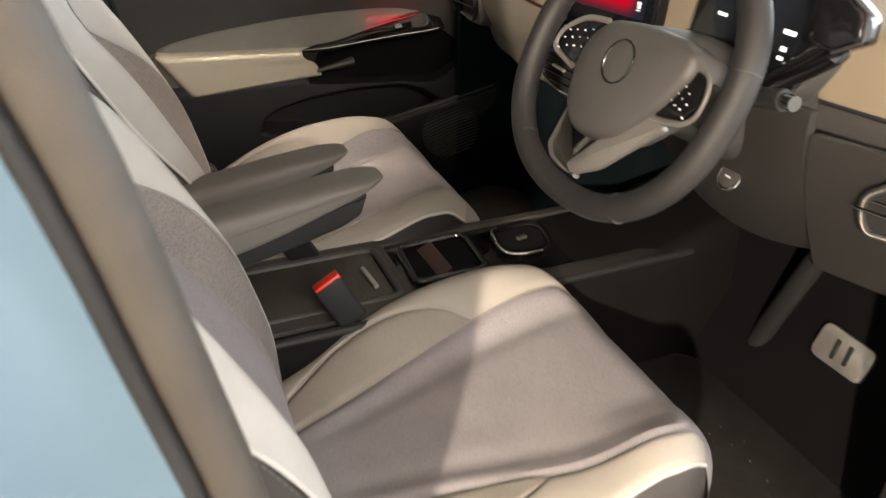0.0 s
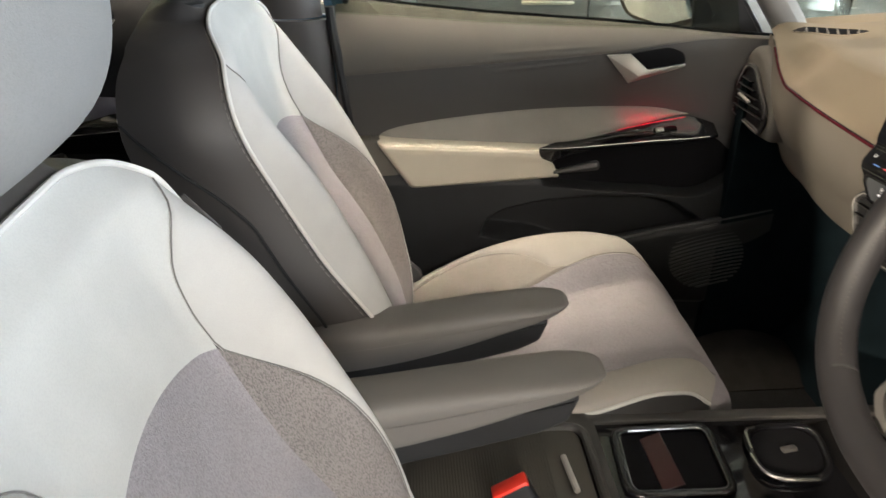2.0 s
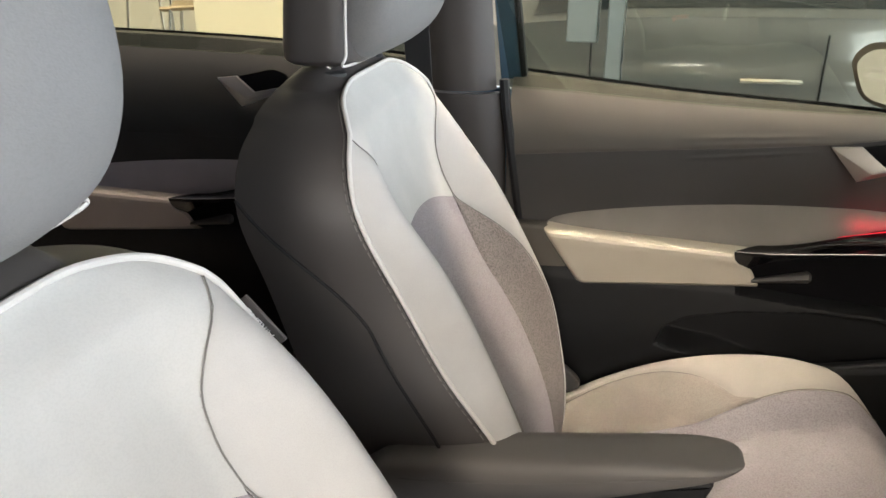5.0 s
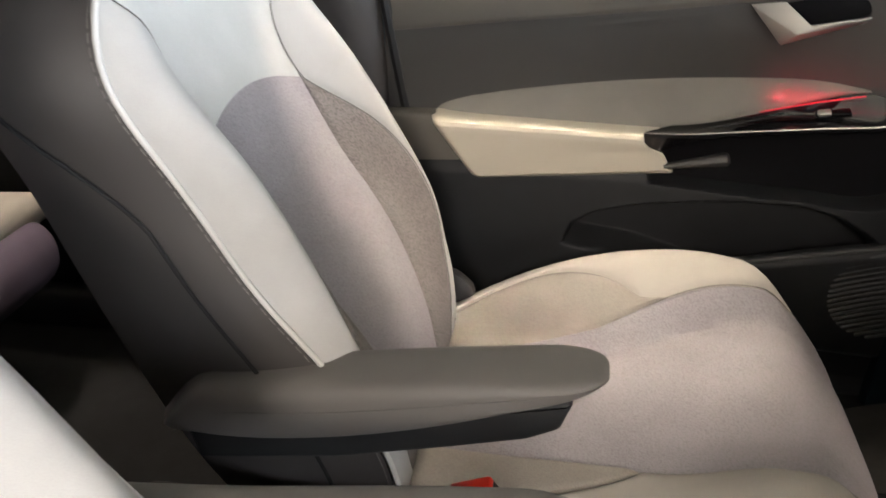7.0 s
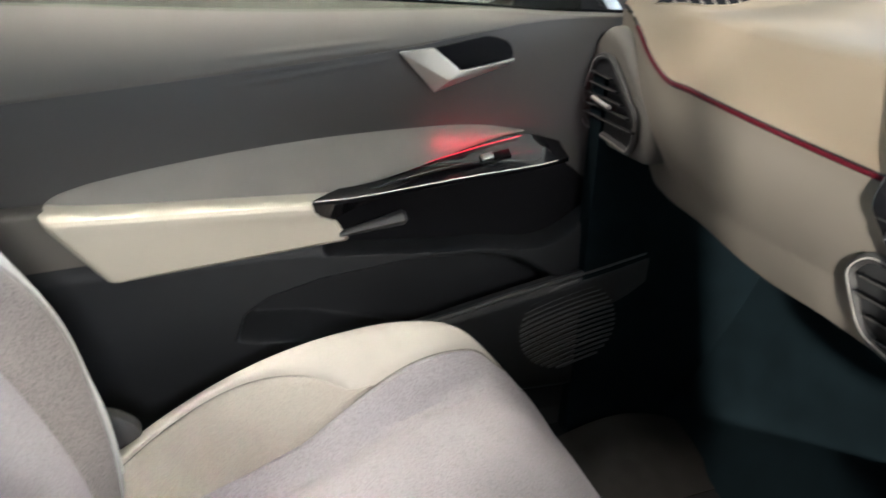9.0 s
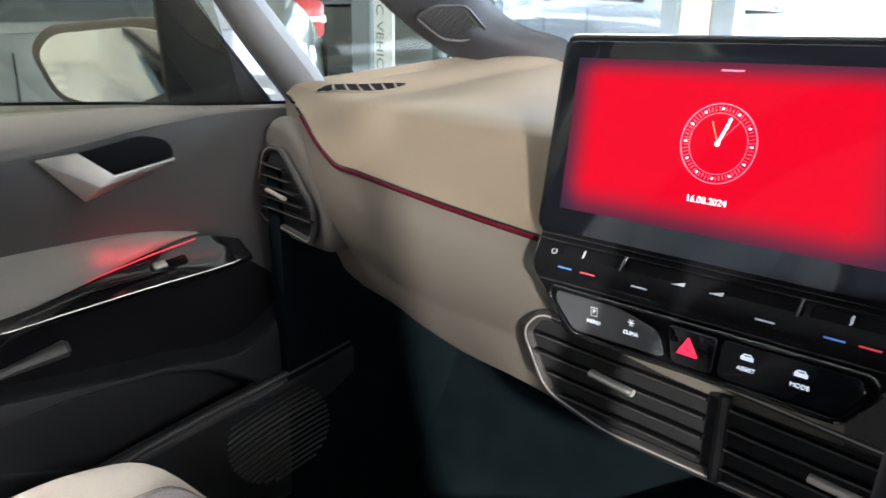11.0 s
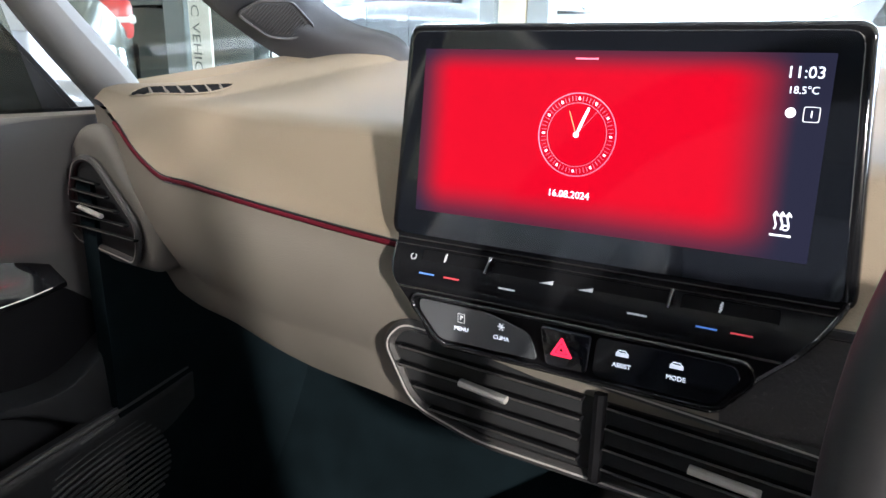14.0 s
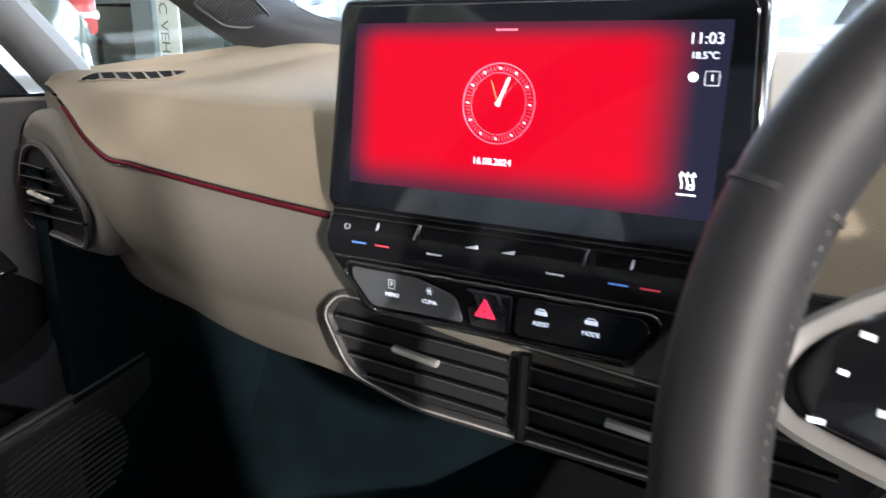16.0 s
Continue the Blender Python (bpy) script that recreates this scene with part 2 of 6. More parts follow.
def glass_mat(name, tint, rough=0.0, base=0.04, top=0.55):
    """Clear glass: see-through, with gloss that grows towards grazing angles."""
    m = bpy.data.materials.new(name)
    m.use_nodes = True
    n, l = m.node_tree.nodes, m.node_tree.links
    n.remove(n["Principled BSDF"])
    tr, gl, mx = n.new("ShaderNodeBsdfTransparent"), n.new("ShaderNodeBsdfGlossy"), n.new("ShaderNodeMixShader")
    lw, pw, mr = n.new("ShaderNodeLayerWeight"), n.new("ShaderNodeMath"), n.new("ShaderNodeMapRange")
    tr.inputs[0].default_value = (*tint, 1)
    gl.inputs["Roughness"].default_value = rough
    pw.operation = "POWER"
    pw.inputs[1].default_value = 4.0
    mr.inputs["To Min"].default_value, mr.inputs["To Max"].default_value = base, top
    l.new(lw.outputs["Facing"], pw.inputs[0])
    l.new(pw.outputs[0], mr.inputs["Value"])
    l.new(mr.outputs["Result"], mx.inputs[0])
    l.new(tr.outputs[0], mx.inputs[1])
    l.new(gl.outputs[0], mx.inputs[2])
    l.new(mx.outputs[0], n["Material Output"].inputs[0])
    return m


GLASS = glass_mat("window_glass", (0.72, 0.75, 0.70), 0.0, 0.05, 0.5)
CLEAR = glass_mat("windscreen_glass", (0.93, 0.95, 0.95))


def screen_mat(name, half_w, half_h, core, rim, power, edge):
    """A lit display: core colour in the middle, falling off softly to the rim colour at the sides."""
    m = bpy.data.materials.new(name)
    m.use_nodes = True
    n, l = m.node_tree.nodes, m.node_tree.links
    b = n["Principled BSDF"]
    b.inputs["Base Color"].default_value = (0.002, 0.002, 0.003, 1)
    b.inputs["Roughness"].default_value = 0.08
    b.inputs["Specular IOR Level"].default_value = 0.0
    tc, sp = n.new("ShaderNodeTexCoord"), n.new("ShaderNodeSeparateXYZ")
    l.new(tc.outputs["Object"], sp.inputs[0])
    masks = []
    for axis, a0, a1 in (("X", -half_w, half_w - edge * 0.45), ("Y", -half_h, half_h)):
        for sign, lim in ((1, a0), (-1, a1)):
            r = n.new("ShaderNodeMapRange")
            r.interpolation_type = "SMOOTHSTEP"
            e = edge * (0.55 if (axis, sign) == ("Y", -1) else 1.5 if (axis, sign) == ("X", -1) else 0.85)
            r.inputs["From Min"].default_value, r.inputs["From Max"].default_value = lim, lim + sign * e
            r.inputs["To Min"].default_value = 0.12 if (axis, sign) != ("X", -1) else 0.0
            l.new(sp.outputs[axis], r.inputs["Value"])
            masks.append(r.outputs["Result"])
    prod = masks[0]
    for k in masks[1:]:
        mm = n.new("ShaderNodeMath")
        mm.operation = "MULTIPLY"
        l.new(prod, mm.inputs[0])
        l.new(k, mm.inputs[1])
        prod = mm.outputs[0]
    mix = n.new("ShaderNodeMix")
    mix.data_type = "RGBA"
    l.new(prod, mix.inputs["Factor"])
    mix.inputs["A"].default_value, mix.inputs["B"].default_value = (*rim, 1), (*core, 1)
    l.new(mix.outputs["Result"], b.inputs["Emission Color"])
    b.inputs["Emission Strength"].default_value = power
    return m


# ---------------------------------------------------------------- mesh helpers
def prof(ts, vs):
    """A smooth curve through a few values."""
    ts, vs = np.array(ts, float), np.array(vs, float)
    d = np.gradient(vs, ts)

    def f(t):
        t = min(max(t, ts[0]), ts[-1])
        i = min(int(np.searchsorted(ts, t, "right")) - 1, len(ts) - 2)
        w = ts[i + 1] - ts[i]
        u = (t - ts[i]) / w
        return float((2 * u**3 - 3 * u**2 + 1) * vs[i] + (u**3 - 2 * u**2 + u) * w * d[i] + (-2 * u**3 + 3 * u**2) * vs[i + 1] + (u**3 - u**2) * w * d[i + 1])

    return f


def spline(pts, n, closed=False):
    """n + 1 points on a smooth curve through the given ones."""
    p = [Vector(q) for q in pts]
    m = len(p)
    out = []
    segs = m if closed else m - 1
    for k in range(n + (0 if closed else 1)):
        a = k / n * segs
        i = min(int(a), segs - 1)
        u = a - i
        g = (lambda j: p[j % m]) if closed else (lambda j: p[min(max(j, 0), m - 1)])
        a0, a1, a2, a3 = g(i - 1), g(i), g(i + 1), g(i + 2)
        out.append(0.5 * (2 * a1 + (a2 - a0) * u + (2 * a0 - 5 * a1 + 4 * a2 - a3) * u * u + (3 * a1 - a0 - 3 * a2 + a3) * u**3))
    return out


def grid(fn, nu, nv, wrap=False):
    """A sheet of quads: fn(u, v) for u, v in 0..1."""
    bm = bmesh.new()
    rows = [[bm.verts.new(fn(i / nu, j / nv)) for j in range(nv + (0 if wrap else 1))] for i in range(nu + 1)]
    for i in range(nu):
        for j in range(nv):
            k = (j + 1) % len(rows[0])
            bm.faces.new((rows[i][j], rows[i + 1][j], rows[i + 1][k], rows[i][k]))
    bmesh.ops.remove_doubles(bm, verts=bm.verts, dist=1e-5)
    return bm


def thick(bm, d, back=None):
    """Gives a sheet a thickness of d metres, towards back where that is given."""
    bmesh.ops.recalc_face_normals(bm, faces=bm.faces)
    if back is None:
        bmesh.ops.solidify(bm, geom=list(bm.faces), thickness=d)
        return bm
    made = bmesh.ops.extrude_face_region(bm, geom=list(bm.faces), use_keep_orig=True)
    bmesh.ops.translate(bm, verts=[v for v in made["geom"] if isinstance(v, bmesh.types.BMVert)], vec=Vector(back).normalized() * d)
    bmesh.ops.recalc_face_normals(bm, faces=bm.faces)
    return bm


def loft(rings, caps=True):
    bm = bmesh.new()
    vs = [[bm.verts.new(p) for p in r] for r in rings]
    n = len(vs[0])
    for a, b in zip(vs, vs[1:]):
        for j in range(n):
            bm.faces.new((a[j], a[(j + 1) % n], b[(j + 1) % n], b[j]))
    if caps:
        bm.faces.new(list(reversed(vs[0])))
        bm.faces.new(vs[-1])
    bmesh.ops.recalc_face_normals(bm, faces=bm.faces)
    return bm


def tube(pts, r, seg=10, closed=False, flat=1.0):
    """A round bar along points; r a number or one for each point; flat squeezes it along its second axis."""
    pts = [Vector(p) for p in pts]
    m = len(pts)
    rings, up = [], None
    for i, p in enumerate(pts):
        a, b = pts[(i + 1) % m] if (closed or i < m - 1) else p, pts[i - 1] if (closed or i > 0) else p
        t = (a - b).normalized()
        if up is None:
            up = Vector((0, 0, 1)) if abs(t.z) < 0.9 else Vector((0, 1, 0))
        up = (up - t * up.dot(t)).normalized()
        side = t.cross(up)
        rad = r[i] if isinstance(r, (list, tuple)) else r
        rings.append([p + rad * (math.cos(2 * math.pi * k / seg) * side + flat * math.sin(2 * math.pi * k / seg) * up) for k in range(seg)])
    if closed:
        rings.append(rings[0])
        bm = loft(rings, False)
        bmesh.ops.remove_doubles(bm, verts=bm.verts, dist=1e-6)
        return bm
    return loft(rings)


def block(sx, sy, sz, bev=0.004, seg=2, m=None):
    """A box with rounded edges, its middle at the origin, moved by m."""
    bm = bmesh.new()
    bmesh.ops.create_cube(bm, size=1.0, matrix=Matrix.Diagonal((sx, sy, sz, 1)))
    if bev:
        bmesh.ops.bevel(bm, geom=list(bm.edges), offset=bev, segments=seg, profile=0.5, affect="EDGES")
    if m is not None:
        bm.transform(m)
    return bm


def slab(poly, depth, bev=0.002, seg=2, m=None):
    """A flat outline in x, y pushed up along z by depth, edges rounded, then moved by m."""
    bm = bmesh.new()
    lo = [bm.verts.new((x, y, 0)) for x, y in poly]
    hi = [bm.verts.new((x, y, depth)) for x, y in poly]
    bm.faces.new(list(reversed(lo)))
    bm.faces.new(hi)
    n = len(poly)
    for i in range(n):
        bm.faces.new((lo[i], lo[(i + 1) % n], hi[(i + 1) % n], hi[i]))
    bmesh.ops.recalc_face_normals(bm, faces=bm.faces)
    if bev:
        bmesh.ops.bevel(bm, geom=[e for e in bm.edges if e.calc_face_angle(0) > 0.5], offset=bev, segments=seg, profile=0.5, affect="EDGES")
    if m is not None:
        bm.transform(m)
    return bm


def rounded(poly, r, n=5):
    """An outline with its corners rounded by r."""
    out = []
    p = [Vector((*q, 0)) for q in poly]
    for i, c in enumerate(p):
        a, b = (p[i - 1] - c), (p[(i + 1) % len(p)] - c)
        rr = min(r, a.length * 0.45, b.length * 0.45)
        a, b = c + a.normalized() * rr, c + b.normalized() * rr
        for k in range(n + 1):
            u = k / n
            q = a * (1 - u) ** 2 + c * 2 * u * (1 - u) + b * u * u
            out.append((q.x, q.y))
    return out


def ring_band(outer, inner, depth, bev=0.001, m=None):
    """A frame between two outlines with as many points, depth thick."""
    bm = bmesh.new()
    n = len(outer)
    v = [[bm.verts.new((x, y, z)) for x, y in o] for o, z in ((outer, 0), (outer, depth), (inner, depth), (inner, 0))]
    for a in range(4):
        for i in range(n):
            bm.faces.new((v[a][i], v[a][(i + 1) % n], v[(a + 1) % 4][(i + 1) % n], v[(a + 1) % 4][i]))
    bmesh.ops.recalc_face_normals(bm, faces=bm.faces)
    if m is not None:
        bm.transform(m)
    return bm


def disc(r, depth, n=32, bev=0.001, m=None):
    return slab([(r * math.cos(2 * math.pi * k / n), r * math.sin(2 * math.pi * k / n)) for k in range(n)], depth, bev, 2, m)


def merge(*bms):
    """Several pieces of one part in one bmesh."""
    out = bmesh.new()
    for b in bms:
        me = bpy.data.meshes.new("piece")
        b.to_mesh(me)
        out.from_mesh(me)
        bpy.data.meshes.remove(me)
        b.free()
    return out


def part(name, bm, material, parent=None, label="", sharp=38):
    me = bpy.data.meshes.new(name)
    bm.to_mesh(me)
    bm.free()
    me.materials.append(material)
    for p in me.polygons:
        p.use_smooth = True
    me.set_sharp_from_angle(angle=radians(sharp))
    ob = new(name, me)
    if parent is not None:
        ob.parent = parent
    if label:
        tagged(ob, label)
    return ob


def thing(name, label, category, base=(0, 0, 0), group="", kind=""):
    ob = new(name)
    ob.location = base
    ob.empty_display_size = 0.1
    return tagged(ob, label, category, group, kind)


def words(name, text, size, m, material, parent, depth=0.0003):
    """Lettering as a mesh, centred at m's origin, in its x, y plane."""
    c = bpy.data.curves.new(name, "FONT")
    c.body, c.size, c.align_x, c.align_y, c.extrude, c.resolution_u = text, size, "CENTER", "CENTER", depth, 3
    tmp = new(name + "_tmp", c)
    bpy.context.view_layer.update()
    me = bpy.data.meshes.new_from_object(tmp.evaluated_get(bpy.context.evaluated_depsgraph_get()))
    bpy.data.objects.remove(tmp)
    me.transform(m)
    me.materials.clear()
    me.materials.append(material)
    ob = new(name, me)
    ob.parent = parent
    return ob


def frame_at(o, xa, ya):
    """The pose with its origin at o, its x and y axes along xa and ya."""
    x = Vector(xa).normalized()
    z = x.cross(Vector(ya)).normalized()
    y = z.cross(x)
    m = Matrix((x, y, z)).transposed().to_4x4()
    m.translation = o
    return m


def smooth01(a):
    a = min(max(a, 0.0), 1.0)
    return a * a * (3 - 2 * a)


# ---------------------------------------------------------------- the car's shell
def side_x(y):
    """The inner face of the passenger side, by distance along the car."""
    return SIDE(y)


SIDE = prof([-1.2, -0.6, 0.0, 0.40, 0.55, 0.72, 0.9], [-0.735, -0.74, -0.722, -0.712, -0.703, -0.688, -0.675])

# the seat of the dashboard and front pillars in the body shell
DASH_SET = Matrix(((1.07829, -0.03521, -0.04941, 0.03970), (0.03673, 1.07888, 0.03284, -0.01881), (0.04829, -0.03446, 1.07837, -0.03064), (0.00000, 0.00000, 0.00000, 1.00000)))
BELT = prof([-1.2, -0.5, -0.1, 0.24, 0.42, 0.69, 0.80], [1.075, 1.05, 1.018, 0.992, 0.984, 0.970, 0.965])
CREASE = prof([-0.2, 0.0, 0.23, 0.33, 0.44, 0.67, 0.8], [0.872, 0.892, 0.912, 0.921, 0.933, 0.966, 0.964])

car_floor = thing("floor", "black carpeted car floor with footwells", "floor", kind="structure")
part("carpet", block(1.42, 2.9, 0.04, 0.01, 2, pose(0.02, -0.25, 0.28)), CARPET, car_floor)
# one firewall in two colours: driver's half black for shade, passenger's half haze-tinted
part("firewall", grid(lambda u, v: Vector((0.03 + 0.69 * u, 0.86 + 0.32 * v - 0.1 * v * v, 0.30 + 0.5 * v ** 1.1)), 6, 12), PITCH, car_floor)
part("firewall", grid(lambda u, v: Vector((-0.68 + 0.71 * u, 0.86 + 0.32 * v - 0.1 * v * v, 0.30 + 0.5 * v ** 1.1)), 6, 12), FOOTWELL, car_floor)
part("inner_sill", block(0.07, 2.0, 0.12, 0.02, 3, pose(-0.70, -0.1, 0.32)), BLACKP, car_floor)
part("inner_sill", block(0.10, 2.0, 0.12, 0.02, 3, pose(0.745, -0.1, 0.32)), BLACKP, car_floor)
# unseen panels added at the rear to keep light out of the cabin
part("unseen_tailgate", thick(grid(lambda u, v: Vector((-0.70 + 1.46 * u, -1.82 + 0.22 * v * v, 0.30 + 1.2 * v)), 8, 10), 0.03, (0, -1, 0)), DARKP, car_floor)
part("unseen_rear_side", thick(grid(lambda u, v: Vector((0.79 - 0.16 * max(0.0, v - 0.6) / 0.4, -0.33 - 1.5 * u, 0.30 + 1.15 * v)), 10, 10), 0.02, (1, 0, 0)), DARKP, car_floor)

# kick panels split the same way, haze tint left and black right
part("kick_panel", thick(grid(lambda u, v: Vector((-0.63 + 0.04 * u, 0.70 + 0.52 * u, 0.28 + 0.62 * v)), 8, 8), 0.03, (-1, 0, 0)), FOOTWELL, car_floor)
part("kick_panel", thick(grid(lambda u, v: Vector((0.68 - 0.04 * u, 0.76 + 0.46 * u, 0.28 + 0.62 * v)), 8, 8), 0.03, (1, 0, 0)), BLACKP, car_floor)
# hump spread to cover the painted patch of light on the carpet
part("footwell_hump", thick(grid(lambda u, v: Vector((-0.62 + 0.18 * v + 0.04 * u - 0.05 * u * v, 0.66 + 0.26 * u, 0.302 + 0.045 * math.sin(math.pi * u) * math.cos(math.pi / 2 * v) * min(1.0, 3 * (1 - v)))), 16, 12), 0.02, (0, 0, -1)), RUGGREY, car_floor)

# roof, windscreen and rear of the cabin
ROOF_Z = prof([-1.9, -1.2, -0.4, 0.2, 0.55], [1.40, 1.49, 1.53, 1.51, 1.44])
roof = thing("ceiling", "grey cloth headlining under the car's roof", "ceiling", kind="structure")
HEADLINING = mat("headlining_cloth", (0.36, 0.35, 0.33), 0.9, vary=0.05, scale=10, bump=0.3)
part("headlining", thick(grid(lambda u, v: Vector((0.02 + (u - 0.5) * 1.16, -1.8 + 2.3 * v, ROOF_Z(-1.8 + 2.3 * v) - 0.10 * (2 * u - 1) ** 4)), 12, 16), 0.04), HEADLINING, roof)
part("roof_skin", thick(grid(lambda u, v: Vector((0.02 + (u - 0.5) * 1.22, -1.86 + 2.40 * v, ROOF_Z(-1.86 + 2.40 * v) + 0.048 - 0.11 * (2 * u - 1) ** 4)), 14, 18), 0.004), BLUE, roof, "light blue painted roof")

floor_mat = thing("floor_mat", "black ribbed carpet floor mat in the driver's footwell", "floor mat")
part("mat_surface", slab(rounded([(0.14, 0.56), (0.60, 0.50), (0.62, 0.82), (0.50, 1.0), (0.34, 1.0), (0.30, 0.90), (0.17, 0.86)], 0.05), 0.012, 0.004, 2, pose(0, 0, 0.301)), MATBLACK, floor_mat)
part("binding", tube([Vector((x, y, 0.310)) for x, y in rounded([(0.14, 0.56), (0.60, 0.50), (0.62, 0.82), (0.50, 1.0), (0.34, 1.0), (0.30, 0.90), (0.17, 0.86)], 0.05)], 0.005, 6, True), BLACKP, floor_mat)
crumb_rng = random.Random(4)
crumbs = bmesh.new()
for k in range(70):
    bmesh.ops.create_icosphere(crumbs, subdivisions=1, radius=crumb_rng.uniform(0.0005, 0.0016), matrix=pose(crumb_rng.uniform(0.35, 0.62), crumb_rng.uniform(0.56, 0.8), 0.3142))
tagged(part("crumbs", crumbs, THREAD), "pale crumbs scattered on the black floor mat", "crumbs", kind="stuff")




def door_panel(name, label, y0, y1, mirror=False, handle_y=0.438, handle_z=0.93, pad=(-0.016, 0.34), zoff=0.0, front=True):
    """One door seen from inside: skin, padded rest, gloss ledge, pull handle, bin and glass."""
    door = thing(name, label, "car door", kind="structure")
    sx = lambda y: side_x(y)
    inner = -0.63 if front else -0.66

    def skin(y, z):
        zc = CREASE(y) + zoff * 0.9
        x = sx(y)
        over = max(0.0, z - zc)
        span = max(0.02, BELT(y) - zc)
        x -= 0.12 * over + (0.012 + 0.38 * span) * (over / span) ** 2.4
        if front:
            for k in range(4):
                yy = (y - 0.20) / 0.24
                if 0 < yy < 1:
                    line = 0.893 + 0.012 * k + (0.030 - 0.004 * k) * yy
                    x += 0.0022 * math.sin(math.pi * yy) * math.exp(-((z - line) / 0.0035) ** 2)
        return Vector((x, y, z))

    def upper(u, v):
        y = y0 + (y1 - y0) * u
        zc = CREASE(y) + zoff * 0.9
        return skin(y, zc + (BELT(y) - zc) * v)

    # rear door panels are black: the shade at the cabin's rear is coloured in
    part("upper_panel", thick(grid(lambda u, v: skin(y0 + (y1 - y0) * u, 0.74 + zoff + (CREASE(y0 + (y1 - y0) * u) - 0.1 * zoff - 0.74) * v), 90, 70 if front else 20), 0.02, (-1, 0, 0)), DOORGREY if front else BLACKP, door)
    # front belt pad takes the lightened copy, as if lit from above
    part("belt_pad", thick(grid(lambda u, v: upper(u, v) + Vector((0.0025 * smooth01(v / 0.05) - 0.0005, 0, 0)), 90, 30 if front else 16), 0.02, (-1, 0, 0)), BELTPAD if front else BLACKP, door, "soft door top, coloured lighter for light from above" if front else "")

    def belt(u, v):
        y = y0 + (y1 - y0) * u
        p = upper(u, 1.0)
        return p + Vector((-0.05 * v, 0, 0.006 * math.sin(math.pi * min(1, v * 1.6)) - 0.012 * v))

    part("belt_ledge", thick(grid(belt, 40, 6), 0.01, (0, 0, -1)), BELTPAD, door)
    part("window_seal", tube([upper(k / 30, 1.0) + Vector((-0.048, 0, -0.003)) for k in range(31)], 0.006, 6), PITCH, door)
    part("edge_seal", tube([Vector((sx(y0) - 0.004, y0 - 0.008 - 0.10 * max(0, 1.0 - z) * 0 + (0.06 if front else 0.0) * max(0.0, (1.0 - z)) / 0.25 * 0.6, z)) for z in np.linspace(0.40, BELT(y0), 14)], 0.009, 8), BLACKP, door)

    a, b = pad
    w = b - a
    top, bot = 0.768 + zoff, 0.672 + zoff
    hollow_lo, hollow_hi = prof([b - 0.02, b + 0.2, b + 0.33, b + 0.395], [bot - 0.004, bot - 0.017, bot - 0.012, bot + 0.04]), prof([b - 0.02, b + 0.1, b + 0.3, b + 0.34, b + 0.395], [top - 0.012, top - 0.006, top + 0.008, top - 0.004, top - 0.052])
    # lower skin, pressed in where the bin is
    pocket = [(0.192, 0.552), (0.206, 0.592), (0.245, 0.616), (0.32, 0.634), (0.45, 0.648), (0.56, 0.646), (0.61, 0.632), (0.66, 0.60), (0.70, 0.56), (0.66, 0.50), (0.45, 0.49), (0.30, 0.535), (0.215, 0.545)]

    def depth_in(y, z):
        d, inside = 1.0, False
        for (y1p, z1p), (y2p, z2p) in zip(pocket, pocket[1:] + pocket[:1]):
            ey, ez = y2p - y1p, z2p - z1p
            k = min(1.0, max(0.0, ((y - y1p) * ey + (z - z1p) * ez) / (ey * ey + ez * ez)))
            d = min(d, math.hypot(y - y1p - k * ey, z - z1p - k * ez))
            if (z1p > z) != (z2p > z) and y < y1p + (z - z1p) / (z2p - z1p) * ey:
                inside = not inside
        return d if inside else 0.0

    def lower(u, v):
        y = y0 + (y1 - y0) * u
        z = 0.34 + (0.745 + zoff - 0.34) * v
        x = sx(y) + 0.03 + 0.015 * math.sin(math.pi * v) - 0.05 * smooth01((v - 0.80) / 0.2)
        if front:
            x -= 0.062 * smooth01(depth_in(y, z) / 0.020)
            x -= 0.050 * smooth01((z - hollow_lo(y) + 0.004) / 0.012) * smooth01((y - b + 0.02) / 0.01) * smooth01((b + 0.395 - y) / 0.02)
        return Vector((x, y, z))

    part("lower_panel", thick(grid(lower, 280, 170) if front else grid(lower, 40, 24), 0.02, (-1, 0, 0)), DOORBLACK, door, "black lower door panel")


    # padded cream rest: sloping top, upright face, slanting ends
    sect = [(0.010, -0.114), (0.036, -0.110), (0.046, -0.102), (0.049, -0.086), (0.053, -0.05), (0.056, -0.024), (0.0555, -0.015), (0.052, -0.0095), (0.044, -0.0075), (0.030, -0.0055), (0.016, -0.0035), (0.004, -0.003)]

    def rest(u, v):
        i = v * (len(sect) - 1)
        k = int(min(i, len(sect) - 2))
        px, pz = [sect[k][j] + (sect[k + 1][j] - sect[k][j]) * (i - k) for j in (0, 1)]
        fall = max(0.0, -pz - 0.012)
        ys = a - 0.002 + 0.66 * fall + 0.010 * max(0.0, 0.05 - px) / 0.05 * (1 if pz > -0.02 else 0)
        ye = b - 0.031 + 0.5 * fall + (0.034 * (0.056 - px) / 0.04 if pz > -0.014 else 0.0)
        y = ys + (ye - ys) * u
        near = min((y - ys) / 0.016, 1.0)
        far = min((ye - y) / 0.004, 1.0)
        px -= 0.022 * (1 - math.sqrt(max(0.0, 1 - (1 - near) ** 2))) + 0.005 * (1 - math.sqrt(max(0.0, 1 - (1 - far) ** 2)))
        lift = 0.085 * max(0.0, y - a - 0.06) * smooth01((-pz - 0.03) / 0.05)
        return Vector((sx(y) + px, y, top + pz + lift - 0.012 * max(0.0, (y - a) / w) * smooth01((pz + 0.05) / 0.04)))

    part("arm_pad", grid(rest, 70, 44), CREAM if front else REARPAD, door, "cream padded door armrest" if front else "padded armrest, coloured darker for shade")
